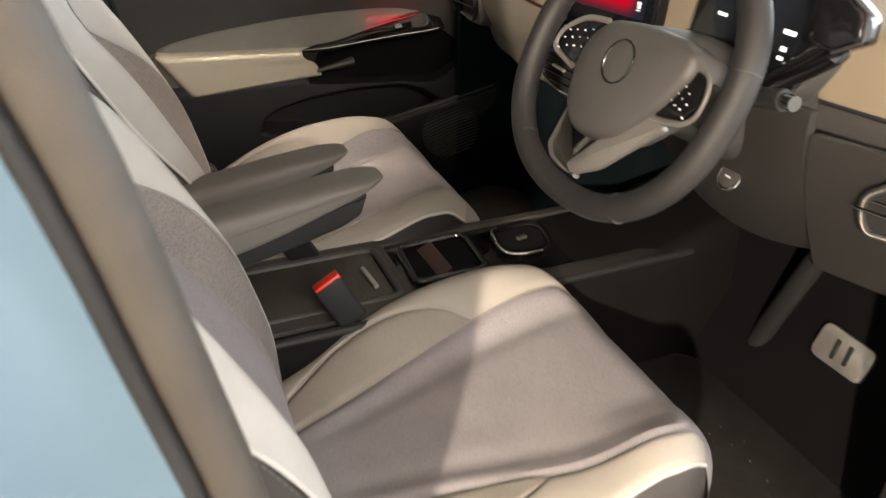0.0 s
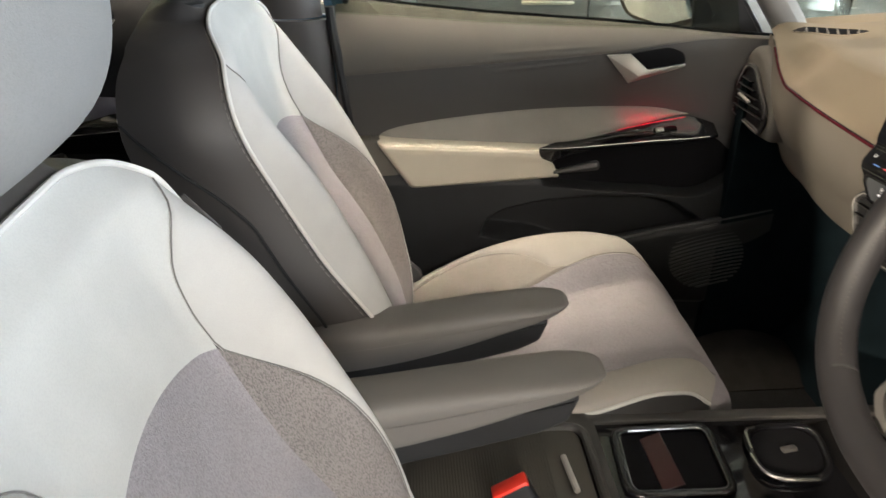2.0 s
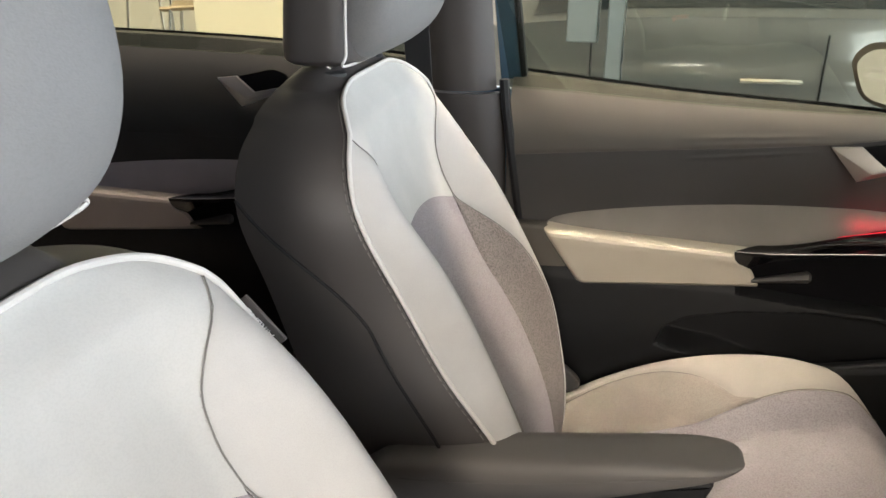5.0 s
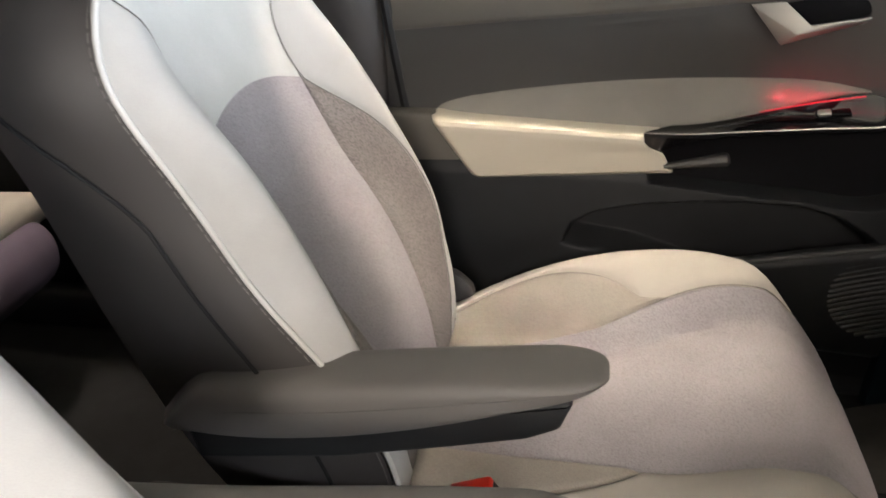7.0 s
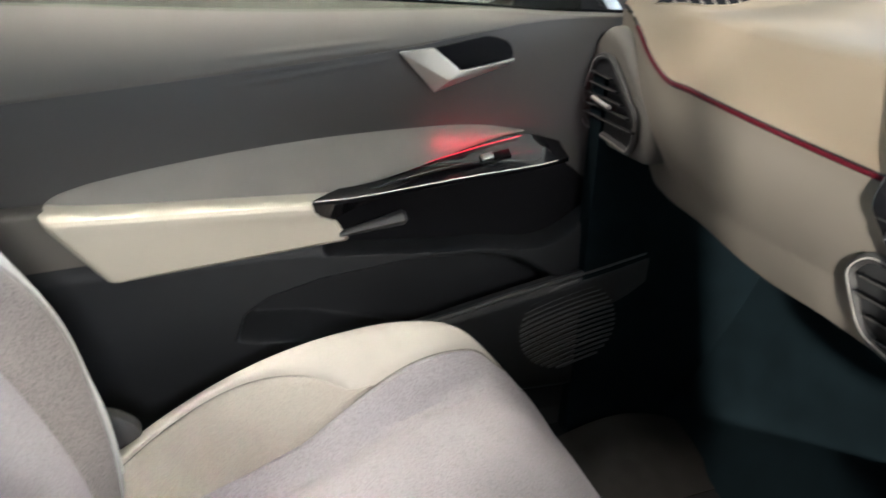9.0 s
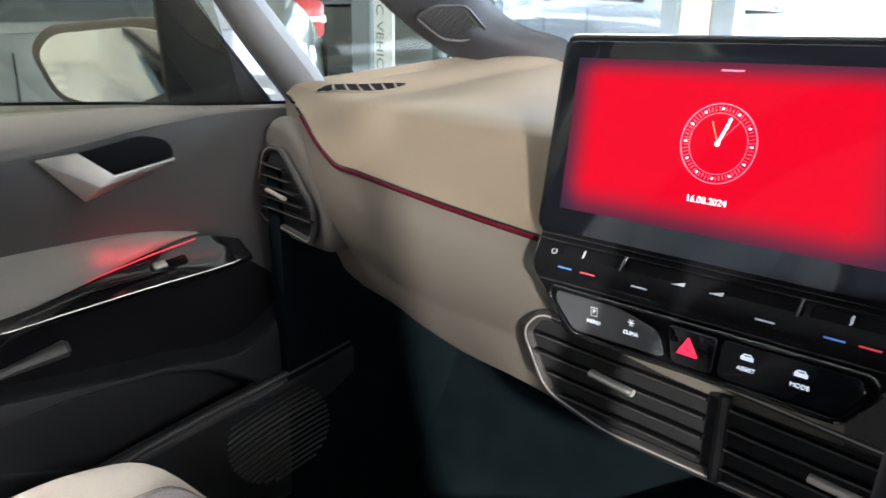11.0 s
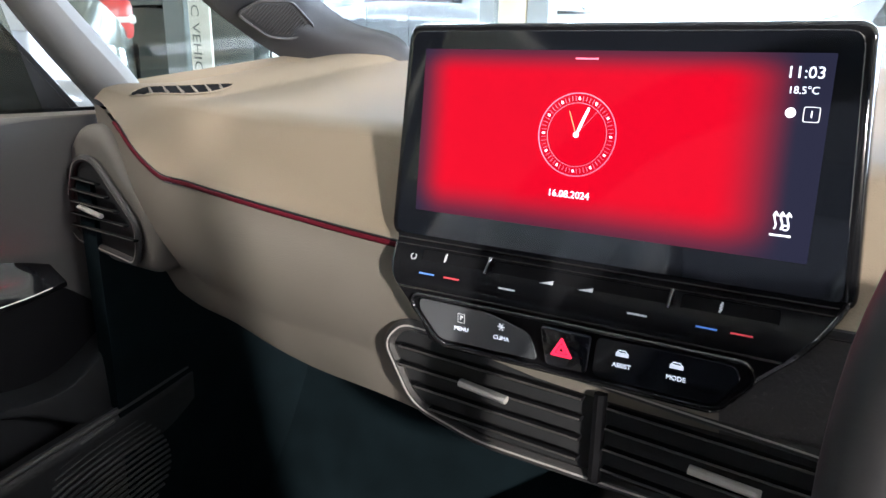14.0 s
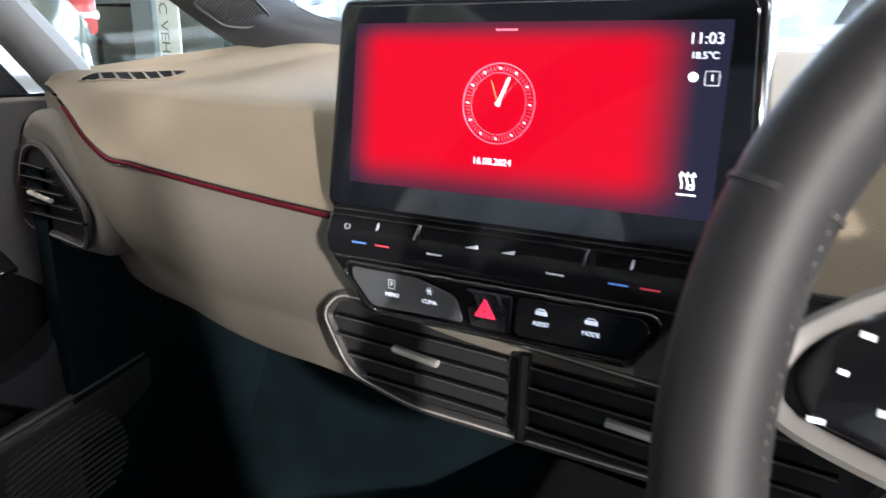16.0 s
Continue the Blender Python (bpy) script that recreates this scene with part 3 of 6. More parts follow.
    if front:
        # lit-toned copy again, for the light on the pad end's top
        part("pad_end", slab(rounded([(a - 0.09, top - 0.006), (a + 0.010, top - 0.006), (a + 0.052, bot), (a - 0.03, bot - 0.12), (a - 0.09, bot - 0.12)], 0.01), 0.035, 0.008, 3, frame_at((sx(a) - 0.006, 0, 0), (0, 1, 0), (0, 0, 1))), BELTPAD, door)

    # upholstered wedge above it, ending in a point over the ledge
    hi = prof([a - 0.012, a + 0.012, a + 0.03, a + 0.10, a + 0.177, b - 0.03, b + 0.12, b + 0.18, b + 0.225, b + 0.275], [top - 0.016, top + 0.004, top + 0.011, top + 0.027, top + 0.039, top + 0.055, top + 0.061, top + 0.061, top + 0.057, top + 0.047])
    lo = prof([a - 0.012, b, b + 0.02, b + 0.117, b + 0.195, b + 0.275], [top - 0.018, top - 0.014, top - 0.011, top + 0.011, top + 0.030, top + 0.0465])

    def wedge(u, v):
        y = a - 0.012 + (b - a + 0.287) * u
        z = lo(y) - 0.010 * (1 - u) + (hi(y) - lo(y) + 0.010 * (1 - u)) * v
        back = 0.022 * (1 - 0.85 * smooth01((u - 0.70) / 0.30))
        x = sx(y) + back * (1 - v) + 0.006 * math.sin(math.pi * v ** 0.8) - 0.008 * smooth01((v - 0.93) / 0.07)
        return Vector((x, y, z))

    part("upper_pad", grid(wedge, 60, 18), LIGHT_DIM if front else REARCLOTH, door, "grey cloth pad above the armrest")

    # gloss black ledge that runs forward from the rest
    edge = [Vector((sx(b - 0.03) + 0.058, b - 0.033, top - 0.0135)), Vector((-0.652 if front else sx(b) + 0.058, b + 0.026, top - 0.011)), Vector((-0.652 if front else sx(b) + 0.056, b + 0.10, top - 0.005)), Vector((-0.651 if front else sx(b) + 0.052, b + 0.19, top + 0.003)), Vector((-0.648 if front else sx(b) + 0.045, b + 0.28, top + 0.010)), Vector((-0.646 if front else sx(b) + 0.03, b + 0.326, top + 0.018))]
    rear = [Vector((sx(b) + 0.052, b - 0.028, top - 0.0125)), Vector((sx(b + 0.02) + 0.018, b + 0.022, top - 0.010)), Vector((sx(b + 0.1) + 0.015, b + 0.107, top + 0.008)), Vector((sx(b + 0.19) + 0.012, b + 0.190, top + 0.028)), Vector((sx(b + 0.27) + 0.010, b + 0.268, top + 0.044)), Vector((sx(b + 0.326) + 0.008, b + 0.328, top + 0.030))]
    es, bs = spline(edge, 30), spline(rear, 30)
    part("ledge", thick(grid(lambda u, v: es[round(u * 30)].lerp(bs[round(u * 30)], v) + Vector((0, 0, -0.005 * math.sin(math.pi * v) * math.sin(math.pi * u))), 30, 8), 0.006, (0, 0, -1)), GLOSS, door, "gloss black door ledge")
    part("ledge_ridge", tube([es[k].lerp(bs[k], 0.34 + 0.2 * math.sin(math.pi * (k - 8) / 12)) + Vector((0, 0, 0.0005)) for k in range(8, 21)], [0.0006 + 0.0022 * math.sin(math.pi * k / 12) for k in range(13)], 8, flat=0.7), GLOSS, door)
    part("ledge_line", tube([p + Vector((0.001, 0, 0.0005)) for p in es[:-3]], 0.0011, 6), CHROME, door)
    part("ledge_face", thick(grid(lambda u, v: es[round(u * 30)] + Vector((-0.012 * v, 0.010 * v * (1 - u) ** 6, -(0.048 * (1 - u) ** 7 + 0.009) * v)), 30, 5), 0.004, (-1, 0, 0)), GLOSS, door)
    part("grab_bar", tube(spline([Vector((sx(b) + 0.046, b + 0.002, top - 0.069)), Vector((sx(b + 0.05) + 0.046, b + 0.05, top - 0.060)), Vector((sx(b + 0.1) + 0.044, b + 0.095, top - 0.052))], 12), [0.004 + 0.0007 * k for k in range(12)] + [0.007], 10, flat=0.9), DARKP2, door, "dark grey grab bar")
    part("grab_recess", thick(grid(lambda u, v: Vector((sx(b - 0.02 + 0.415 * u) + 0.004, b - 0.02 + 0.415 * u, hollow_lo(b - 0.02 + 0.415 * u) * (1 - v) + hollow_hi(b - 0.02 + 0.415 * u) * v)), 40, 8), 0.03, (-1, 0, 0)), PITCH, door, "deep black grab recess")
    wm = frame_at((sx(b + 0.225) + 0.030, b + 0.225, top + 0.0205), (0, 1, 0.14), (-0.86, 0, 0.5))
    sw = part("window_switch", block(0.046, 0.013, 0.004, 0.0018, 2, wm), PITCH, door)
    part("switch_key", block(0.017, 0.011, 0.007, 0.002, 2, wm @ pose(-0.012, 0, 0.002)), SILVER, sw)

    # slim silver pull handle round a dark cup
    hx, hy, hz = sx(handle_y + 0.05), handle_y, handle_z
    flip = frame_at((hx + 0.002, hy, hz), (0.16 if front else 0, 1, 0), (-0.05, 0, 1))
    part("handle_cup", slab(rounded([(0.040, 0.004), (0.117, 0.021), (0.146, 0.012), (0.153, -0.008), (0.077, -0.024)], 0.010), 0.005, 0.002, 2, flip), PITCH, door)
    hb = bmesh.new()
    q = [hb.verts.new(p) for p in ((0.0, 0.0, 0.002), (0.044, 0.006, 0.010), (0.080, -0.023, 0.014), (0.152, -0.009, 0.010), (0.150, -0.013, 0.010), (0.064, -0.036, 0.014), (0.143, -0.019, 0.001), (0.082, -0.040, 0.001), (0.046, -0.053, 0.0))]
    for ids in ((0, 5, 2, 1), (2, 5, 4, 3), (0, 8, 5), (5, 8, 7), (5, 7, 6, 4)):
        hb.faces.new([q[i] for i in ids])
    thick(hb, 0.008, (0, 0, -1))
    bmesh.ops.bevel(hb, geom=[e for e in hb.edges if e.calc_face_angle(0) > 0.15], offset=0.0012, segments=2, profile=0.5, affect="EDGES")
    hb.transform(flip)
    part("pull_handle", hb, SILVER, door, "silver inner door handle")

    if front:
        # raised bin front with the speaker's curved slats in it
        wall_top = prof([0.30, 0.40, 0.483, 0.60, 0.70, 0.80], [0.515, 0.535, 0.553, 0.582, 0.605, 0.630])
        wall_low = lambda y: 0.385 + 0.07 * max(0.0, (y - 0.72) / 0.085) ** 2.5
        part("bin_wall", thick(grid(lambda u, v: Vector((sx(0.30 + 0.505 * u) + 0.062 - 0.008 * v - 0.010 * (1 - smooth01(v / 0.06)) - 0.02 * smooth01((v - 0.9) / 0.1), 0.30 + 0.505 * u, wall_top(0.30 + 0.505 * u) * (1 - v) + wall_low(0.30 + 0.505 * u) * v)), 40, 30), 0.014, (-1, 0, 0)), BLACKP, door, "black door bin front")
        part("bin_edge", tube([Vector((sx(y) + 0.056, y, wall_top(y) - 0.001)) for y in np.linspace(0.31, 0.80, 20)], 0.0045, 8), DARKP, door)
        for r in range(17):
            off = -0.070 + 0.0088 * r
            half = math.sqrt(max(0.0, 0.078 ** 2 - off * off))
            if half < 0.012:
                continue
            pts = []
            for k in range(13):
                q = -half + 2 * half * k / 12
                y, z = 0.684 + 0.95 * q - 0.31 * off, 0.517 + 0.31 * q + 0.95 * off - 0.9 * q * q
                pts.append(Vector((sx(y) + 0.0585, y, z)))
            part("speaker_slat", tube(pts, 0.0027, 6), DARKP, door)
    return door


# rear pads are darker than the front ones; shade is put into their colours
REARCLOTH = mat("shade_toned_door_cloth", (0.205, 0.19, 0.215), 0.88, vary=0.06, scale=14, bump=0.3, bscale=1300, spec=0.2)
REARPAD = mat("shade_toned_leatherette", (0.27, 0.235, 0.222), 0.55, vary=0.05, scale=7, bump=0.2, bscale=1500)
LIGHT_DIM = mat("door_cloth", (0.23, 0.215, 0.195), 0.85, vary=0.06, scale=14, bump=0.3, bscale=1300, spec=0.25)

door_panel("door_1", "closed grey passenger door with cream armrest and gloss ledge", -0.095, 0.80)
rear_door = door_panel("door_2", "closed rear door toned dark for shade, with armrest and silver handle", -1.25, -0.24, handle_y=-0.66, handle_z=1.0, pad=(-1.10, -0.735), zoff=0.012, front=False)
for k in range(11):
    zr = 0.610 - 0.017 * k
    part("speaker_rib", tube([(side_x(-0.50) + 0.050, -0.53, zr), (side_x(-0.38) + 0.050, -0.38, zr - 0.004)], 0.0035, 6), DARKP, rear_door)

# red light line that glows on the door's cloth pad
glow = thing("ambient_light_strip", "red ambient light line along the door ledge", "light strip")
part("light_line", tube([(side_x(y) + 0.019, y, z) for y, z in ((0.45, 0.777), (0.50, 0.789), (0.55, 0.801), (0.605, 0.812))], 0.0008, 6), RED_LIGHT, glow)
area_lamp("ambient_light", (side_x(0.535) + 0.030, 0.535, 0.799), (side_x(0.535) - 0.010, 0.530, 0.815), 0.003, 0.15, 0.032, (1.0, 0.008, 0.04)).matrix_world = frame_at((side_x(0.555) + 0.031, 0.556, 0.8005), (0.15, 0.10, 0.98), (0.13, 0.97, 0.20)) @ pose(0, 0, 0, 0, 180, 0)


def car_window(name, label, corners, material, bulge=0.0, parent=None):
    """A bent pane through four corners, listed round it."""
    a, b, c, d = [Vector(p) for p in corners]
    n = (b - a).cross(d - a).normalized()
    ob = part(name, thick(grid(lambda u, v: a.lerp(b, u).lerp(d.lerp(c, u), v) + n * bulge * math.sin(math.pi * u) * math.sin(math.pi * v), 8, 8), 0.004), material, parent)
    ob.visible_shadow = False
    if parent is None:
        tagged(ob, label, "car window", kind="structure")
    return ob


car_window("window_1", "clear tinted passenger side window", [(-0.800, -0.09, 0.94), (-0.745, 0.74, 0.87), (-0.62, 0.55, 1.40), (-0.63, -0.16, 1.45)], GLASS)
car_window("window_2", "clear tinted rear side window", [(-0.785, -1.2, 1.06), (-0.78, -0.26, 1.03), (-0.64, -0.30, 1.45), (-0.66, -1.1, 1.40)], GLASS)
car_window("windscreen", "clear raked windscreen over the dashboard", [(-0.62, 1.20, 1.045), (0.66, 1.20, 1.045), (0.54, 0.45, 1.46), (-0.50, 0.45, 1.46)], CLEAR).matrix_basis = DASH_SET
car_window("window_3", "small triangular quarter window ahead of the door", [(-0.70, 0.75, 0.985), (-0.665, 1.10, 1.025), (-0.64, 0.78, 1.21), (-0.665, 0.64, 1.20)], GLASS).matrix_basis = DASH_SET

# painted outer side of the car beyond the passenger doors
flank = thing("body_side", "light blue painted outer side of the car", "car body", kind="structure")
part("outer_skin", thick(grid(lambda u, v: Vector((-0.815 - 0.075 * math.sin(math.pi * (0.10 + 0.72 * (1 - v))) - 0.012 * smooth01((0.6 - u) * 3), -1.30 + 2.08 * u, 0.34 + (BELT(-1.30 + 2.08 * u) - 0.035 - 0.34) * v)), 40, 24), 0.012, (1, 0, 0)), BLUE, flank)

# centre pillar on the passenger side
pillar_b = thing("pillar_1", "grey plastic-clad centre pillar between the doors", "pillar", kind="structure")
LEAN = lambda z: -0.06 * (z - 1.0)
part("upper_cladding", thick(grid(lambda u, v: Vector((-0.735 + 0.28 * max(0, v - 0.1) ** 1.6 * 0.35 - 0.02 * abs(2 * u - 1) ** 3, -0.225 + 0.092 * u + LEAN(0.996 + 0.46 * v), 0.996 + 0.46 * v)), 10, 12), 0.02), VINYL, pillar_b)
part("lower_cladding", thick(grid(lambda u, v: Vector((-0.732 - 0.02 * abs(2 * u - 1) ** 3, -0.232 + 0.115 * u + LEAN(0.35 + 0.642 * v) * 0.6, 0.35 + 0.642 * v)), 10, 12), 0.02), VINYL, pillar_b)
part("pillar_trim", tube([Vector((-0.745, -0.131 + LEAN(z), z)) for z in np.linspace(0.995, 1.44, 8)], 0.007, 8), VINYL_SOFT, pillar_b, "pale grey pillar seal")
part("painted_frame", block(0.02, 0.044, 0.46, 0.006, 2, pose(-0.750, -0.112, 1.23, 3.5, 14, 0)), BLUE, pillar_b, "light blue painted door frame")
part("dark_seal", block(0.02, 0.012, 0.46, 0.004, 2, pose(-0.745, -0.096, 1.235, 5.0, 14, 0)), BLACKP, pillar_b)
belt_strap = thing("seat_belt", "black woven seat belt hanging beside the centre pillar", "seat belt")
part("webbing", block(0.002, 0.046, 0.95, 0.0008, 1, pose(-0.705, -0.245, 0.92, 2, 4, 0)), BLACKP, belt_strap)

PILLARGREY = mat("pale_grey_cladding", (0.20, 0.195, 0.19), 0.6, vary=0.05, scale=7, bump=0.3, bscale=1100)
PILLARDARK = mat("dark_cladding", (0.030, 0.029, 0.031), 0.6, vary=0.05, scale=7, bump=0.3, bscale=1100)
# front pillar, its sail panel and the tweeter cover beyond the quarter window
pillar_a = thing("pillar_2", "grey plastic front pillar with quarter window frame", "pillar", kind="structure")
pillar_a.matrix_basis = DASH_SET
part("pillar_cladding", tube(spline([(-0.640, 0.785, 0.93), (-0.650, 0.765, 0.985), (-0.650, 0.695, 1.07), (-0.640, 0.61, 1.17), (-0.605, 0.45, 1.33)], 20), [0.030 + 0.006 * math.sin(k / 4) for k in range(21)], 12, flat=0.75), PILLARGREY, pillar_a)
part("sail_panel", slab(rounded([(-0.065, -0.002), (0.095, -0.03), (0.08, 0.0), (-0.055, 0.17), (-0.08, 0.17)], 0.01), 0.016, 0.004, 2, frame_at((-0.700, 0.66, 0.965), (0.14, 1, 0), (0.12, 0, 1))), BLACKP, pillar_a)
post_l = spline([(-0.66, 1.12, 0.99), (-0.66, 1.036, 1.03), (-0.66, 0.95, 1.075), (-0.66, 0.885, 1.117), (-0.64, 0.70, 1.235), (-0.60, 0.45, 1.38)], 40)
post_r = spline([(-0.52, 1.20, 0.995), (-0.55, 1.18, 1.051), (-0.60, 1.125, 1.075), (-0.61, 1.04, 1.12), (-0.585, 0.84, 1.245), (-0.54, 0.55, 1.40)], 40)
part("front_post", thick(grid(lambda u, v: post_l[round(u * 40)].lerp(post_r[round(u * 40)], v) + Vector((0.014, -0.010, 0.0)) * math.sin(math.pi * v) ** 0.7, 40, 10), 0.02, (-0.3, 1, 0.2)), PILLARDARK, pillar_a)
part("quarter_sill", thick(grid(lambda u, v: Vector((-0.655, 0.765 + 0.30 * u, 1.004 + 0.028 * u)).lerp(Vector((-0.585, 0.72 + 0.40 * u, 0.972 + 0.03 * u)), v) + Vector((0, 0, 0.006 * math.sin(math.pi * v))), 12, 8), 0.01, (0, 0, -1)), BEIGE, pillar_a, "beige sill under the quarter window")
tw = frame_at((-0.633, 1.005, 1.094), (0.497, 0.471, 0.729), (0, -0.84, 0.54))
TWO, TWH, TWLO, TWHI = [(-0.037, 0.049), (-0.005, 0.037), (0.026, -0.003), (0.022, -0.060), (-0.013, -0.044), (-0.033, -0.011)], 0.012, -0.056, 0.045
part("tweeter_cover", slab(rounded(TWO, 0.010), 0.005, 0.002, 2, tw @ pose(0, 0, TWH)), DARKP, pillar_a)
part("tweeter_rim", tube([tw @ Vector((x, y, TWH + 0.005)) for x, y in rounded(TWO, 0.010)], 0.0022, 6, True), VINYL, pillar_a)
for k in range(22):
    h = TWLO + (TWHI - TWLO) * (k + 0.5) / 22
    xs = sorted(x1 + (h - y1) / (y2 - y1) * (x2 - x1) for (x1, y1), (x2, y2) in zip(TWO, TWO[1:] + TWO[:1]) if (y1 > h) != (y2 > h))
    part("grille_rib", tube([tw @ Vector((xs[0] + 0.007, h, TWH + 0.0055)), tw @ Vector((max(xs[0] + 0.008, xs[-1] - 0.007), h, TWH + 0.0055))], 0.0010, 5), VINYL, pillar_a)


# driver's side: the pillar next to the open door
pillar_c = thing("pillar_3", "blue painted centre pillar with rubber door seal", "pillar", kind="structure")
LEAN_R = prof([0.3, 0.9, 1.02, 1.10, 1.21, 1.5], [0.0, -0.052, -0.074, -0.088, -0.114, -0.20])
part("rubber_seal", tube([Vector((0.750, LEAN_R(z) - 0.014, z)) for z in np.linspace(0.35, 1.46, 24)], 0.019, 12, flat=1.0), RUBBER, pillar_c, "brown-grey rubber door seal")
part("inner_cladding", thick(grid(lambda u, v: Vector((0.735 - 0.25 * max(0.0, v - 0.5) ** 2, LEAN_R(0.35 + 1.1 * v) - 0.03 - 0.11 * u, 0.35 + 1.1 * v)), 6, 16), 0.02), VINYL, pillar_c)
part("painted_sill", thick(grid(lambda u, v: Vector((0.772 + 0.075 * smooth01(u * 2.2) , LEAN_R(0.35 + 1.1 * v) - 0.036 - 0.30 * u, 0.35 + 1.1 * v)), 16, 20), 0.01), BLUE, pillar_c, "glossy light blue body side")
part("dark_gap", tube([Vector((0.768, LEAN_R(z) - 0.033, z)) for z in np.linspace(0.35, 1.46, 24)], 0.006, 8), BLACKP, pillar_c)

# rear seat bench
bench = thing("rear_bench", "rear bench in shade-toned plum and beige cloth behind the front seats", "rear seat")
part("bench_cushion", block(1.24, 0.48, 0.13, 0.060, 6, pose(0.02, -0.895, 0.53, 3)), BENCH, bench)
for x in (-0.500, 0.540):
    part("bench_bolster", block(0.26, 0.43, 0.056, 0.027, 5, pose(x, -0.905, 0.590, 3)), LIGHT, bench, "beige cloth bench bolster")
part("bench_back", block(1.24, 0.16, 0.66, 0.05, 4, pose(0.02, -1.30, 0.86, -18)), GREY, bench)


# ---------------------------------------------------------------- front seats
def front_seat(name, label, cx, inner, y_off=0.0, z_off=0.0, arm_dy=0.0, arm_dz=0.0, head_dy=0.0, cush_dy=0.0, shoulder=0.0, top_drop=0.0, head_dz=0.0, wide=1.0, cush_dz=0.0, near=0.0, ridge=1.0, slim=0.0, deep=0.0, buckle=(0.250, 0.150, 0.560)):
    """A car seat in panels of cloth. inner: +1 or -1, the side that the armrest and buckle are on."""
    seat = thing(name, label, "car seat", (cx, y_off, z_off), "front seats")
    Z0, ZH = 0.47, 0.625
    yp = prof([0.47, 0.6, 0.7, 0.8, 0.9, 1.0, 1.06, 1.10], [0.050, 0.035, -0.010, -0.078, -0.132, -0.174, -0.190, -0.203])
    amp = prof([0.47, 0.55, 0.62, 0.70, 0.80, 0.90, 1.0, 1.055, 1.10], [0.0, 0.006, 0.012, 0.030, 0.054, 0.054, 0.027, 0.005, 0.0])
    wid = prof([0.47, 0.55, 0.65, 0.75, 0.85, 0.95, 1.0, 1.045, 1.07, 1.086, 1.095], [0.185, 0.204, 0.217, 0.224, 0.218 + shoulder * 0.3, 0.206 + shoulder * 0.7, 0.194 + shoulder, 0.172 + shoulder * 1.3, 0.147 + shoulder * 1.4, 0.118 + shoulder * 1.2, 0.072 + shoulder])

    def bol(s):
        s = abs(s)
        return 0.0 if s < 0.46 else math.sin(math.pi * ((s - 0.46) / 0.54) ** 1.8)

    def back(s, h, lift=0.0):
        z = Z0 + ZH * h
        y = yp(z) + amp(z) * bol(s) - 0.024 * (1 - s * s) * math.sin(math.pi * min(1, h))
        top = smooth01((h - 0.93) / 0.07)
        s = s * (1 - slim * smooth01((0.71 - z) / 0.17)) if s < 0 else s
        return Vector((s * wid(z) + near * max(0.0, s) * math.exp(-((z - 0.988) / 0.075) ** 2), y - 0.018 * top + lift * 0.9, z + lift * 0.4 - top_drop * smooth01((z - 0.93) / 0.15)))

    HJ = 0.672
    cc = prof([0, 0.2, 0.45, HJ, 0.74, 0.82, 0.88, 0.93], [0.46, 0.48, 0.51, 0.55, 0.55, 0.62, 0.76, 1.0])
    oo = prof([0, 0.12, 0.3, 0.45, 0.58, HJ], [0.72, 0.80, 0.84, 0.82, 0.71, 0.55])

    def pane(fn_s, fn_h, puff=0.006, nu=28, nv=32):
        def f(u, v):
            s0, h0 = fn_s(u, v), fn_h(u, v)
            e = (1 - abs(2 * u - 1) ** 10) * (1 - abs(2 * v - 1) ** 14)
            return back(s0, h0, 0.55 * puff * e - 0.0022)
        return f

    arc = lambda u: HJ + 0.035 * (1 - (2 * u - 1) ** 2)
    ease = lambda v: math.sin(math.pi / 2 * v)
    side = lambda a: a * (wide if a > 0 else 1.0)
    taper = lambda a, h: 1 - 1.3 * slim * max(0.0, 1 - h / 0.45) if a < 0 else 1.0
    rest = part("backrest", grid(pane(lambda u, v: side(2 * u - 1) * taper(u - 0.5, v * HJ) * cc(v * HJ), lambda u, v: v * arc(u), 0.006, ), 28, 36), GREY, seat, "mauve-grey cloth backrest panel")
    part("upper_insert", grid(pane(lambda u, v: (2 * u - 1) * (1 + (side(1) - 1) * (1 - ease(v)) * (u > 0.5)) * cc(arc(u) + ease(v) * (1 - arc(u))), lambda u, v: arc(u) + ease(v) * (1 - arc(u))), 44, 60), WHITE_CLOTH, rest, "pale suede-like upper insert")
    for sg in (-1, 1):
        part("bolster_insert", grid(pane(lambda u, v: sg * ((1 - u) * abs(side(sg)) * taper(sg, v * HJ) * cc(v * HJ) + u * max(oo(v * HJ), abs(side(sg)) * cc(v * HJ))), lambda u, v: v * HJ), 16, 36), SPECK, rest, "dark speckled bolster insert")

        def m_in(h):
            lim = abs(side(sg))
            return max(oo(h), lim * cc(h)) if h < HJ else cc(h) * (1 + (lim - 1) * max(0.0, 1 - (h - HJ) / 0.2))

        part("bolster", grid(pane(lambda u, v: sg * (m_in(v * 0.93) + u * (1 - m_in(v * 0.93))), lambda u, v: v * 0.93), 16, 60), PALE, rest, "light grey-beige cloth bolster")
        seam = [back(sg * m_in(0.93 * k / 60), 0.93 * k / 60, -0.0005) for k in range(61)]
        part("seam", tube(seam, 0.0007, 5), THREAD, rest)

    # outline from the bottom of one side over the top to the other
    rise = [k / 40 for k in range(37)] + [0.9 + 0.1 * math.sin(math.pi / 2 * k / 24) for k in range(1, 25)]
    line = [(-1, h) for h in rise] + [(-1 + k / 10, 1.0) for k in range(1, 20)] + [(1, h) for h in reversed(rise)]
    front = [back(s, h, -0.002) for s, h in line]
    for turn in range(12):
        lo_i, hi_i = 42, len(front) - 43
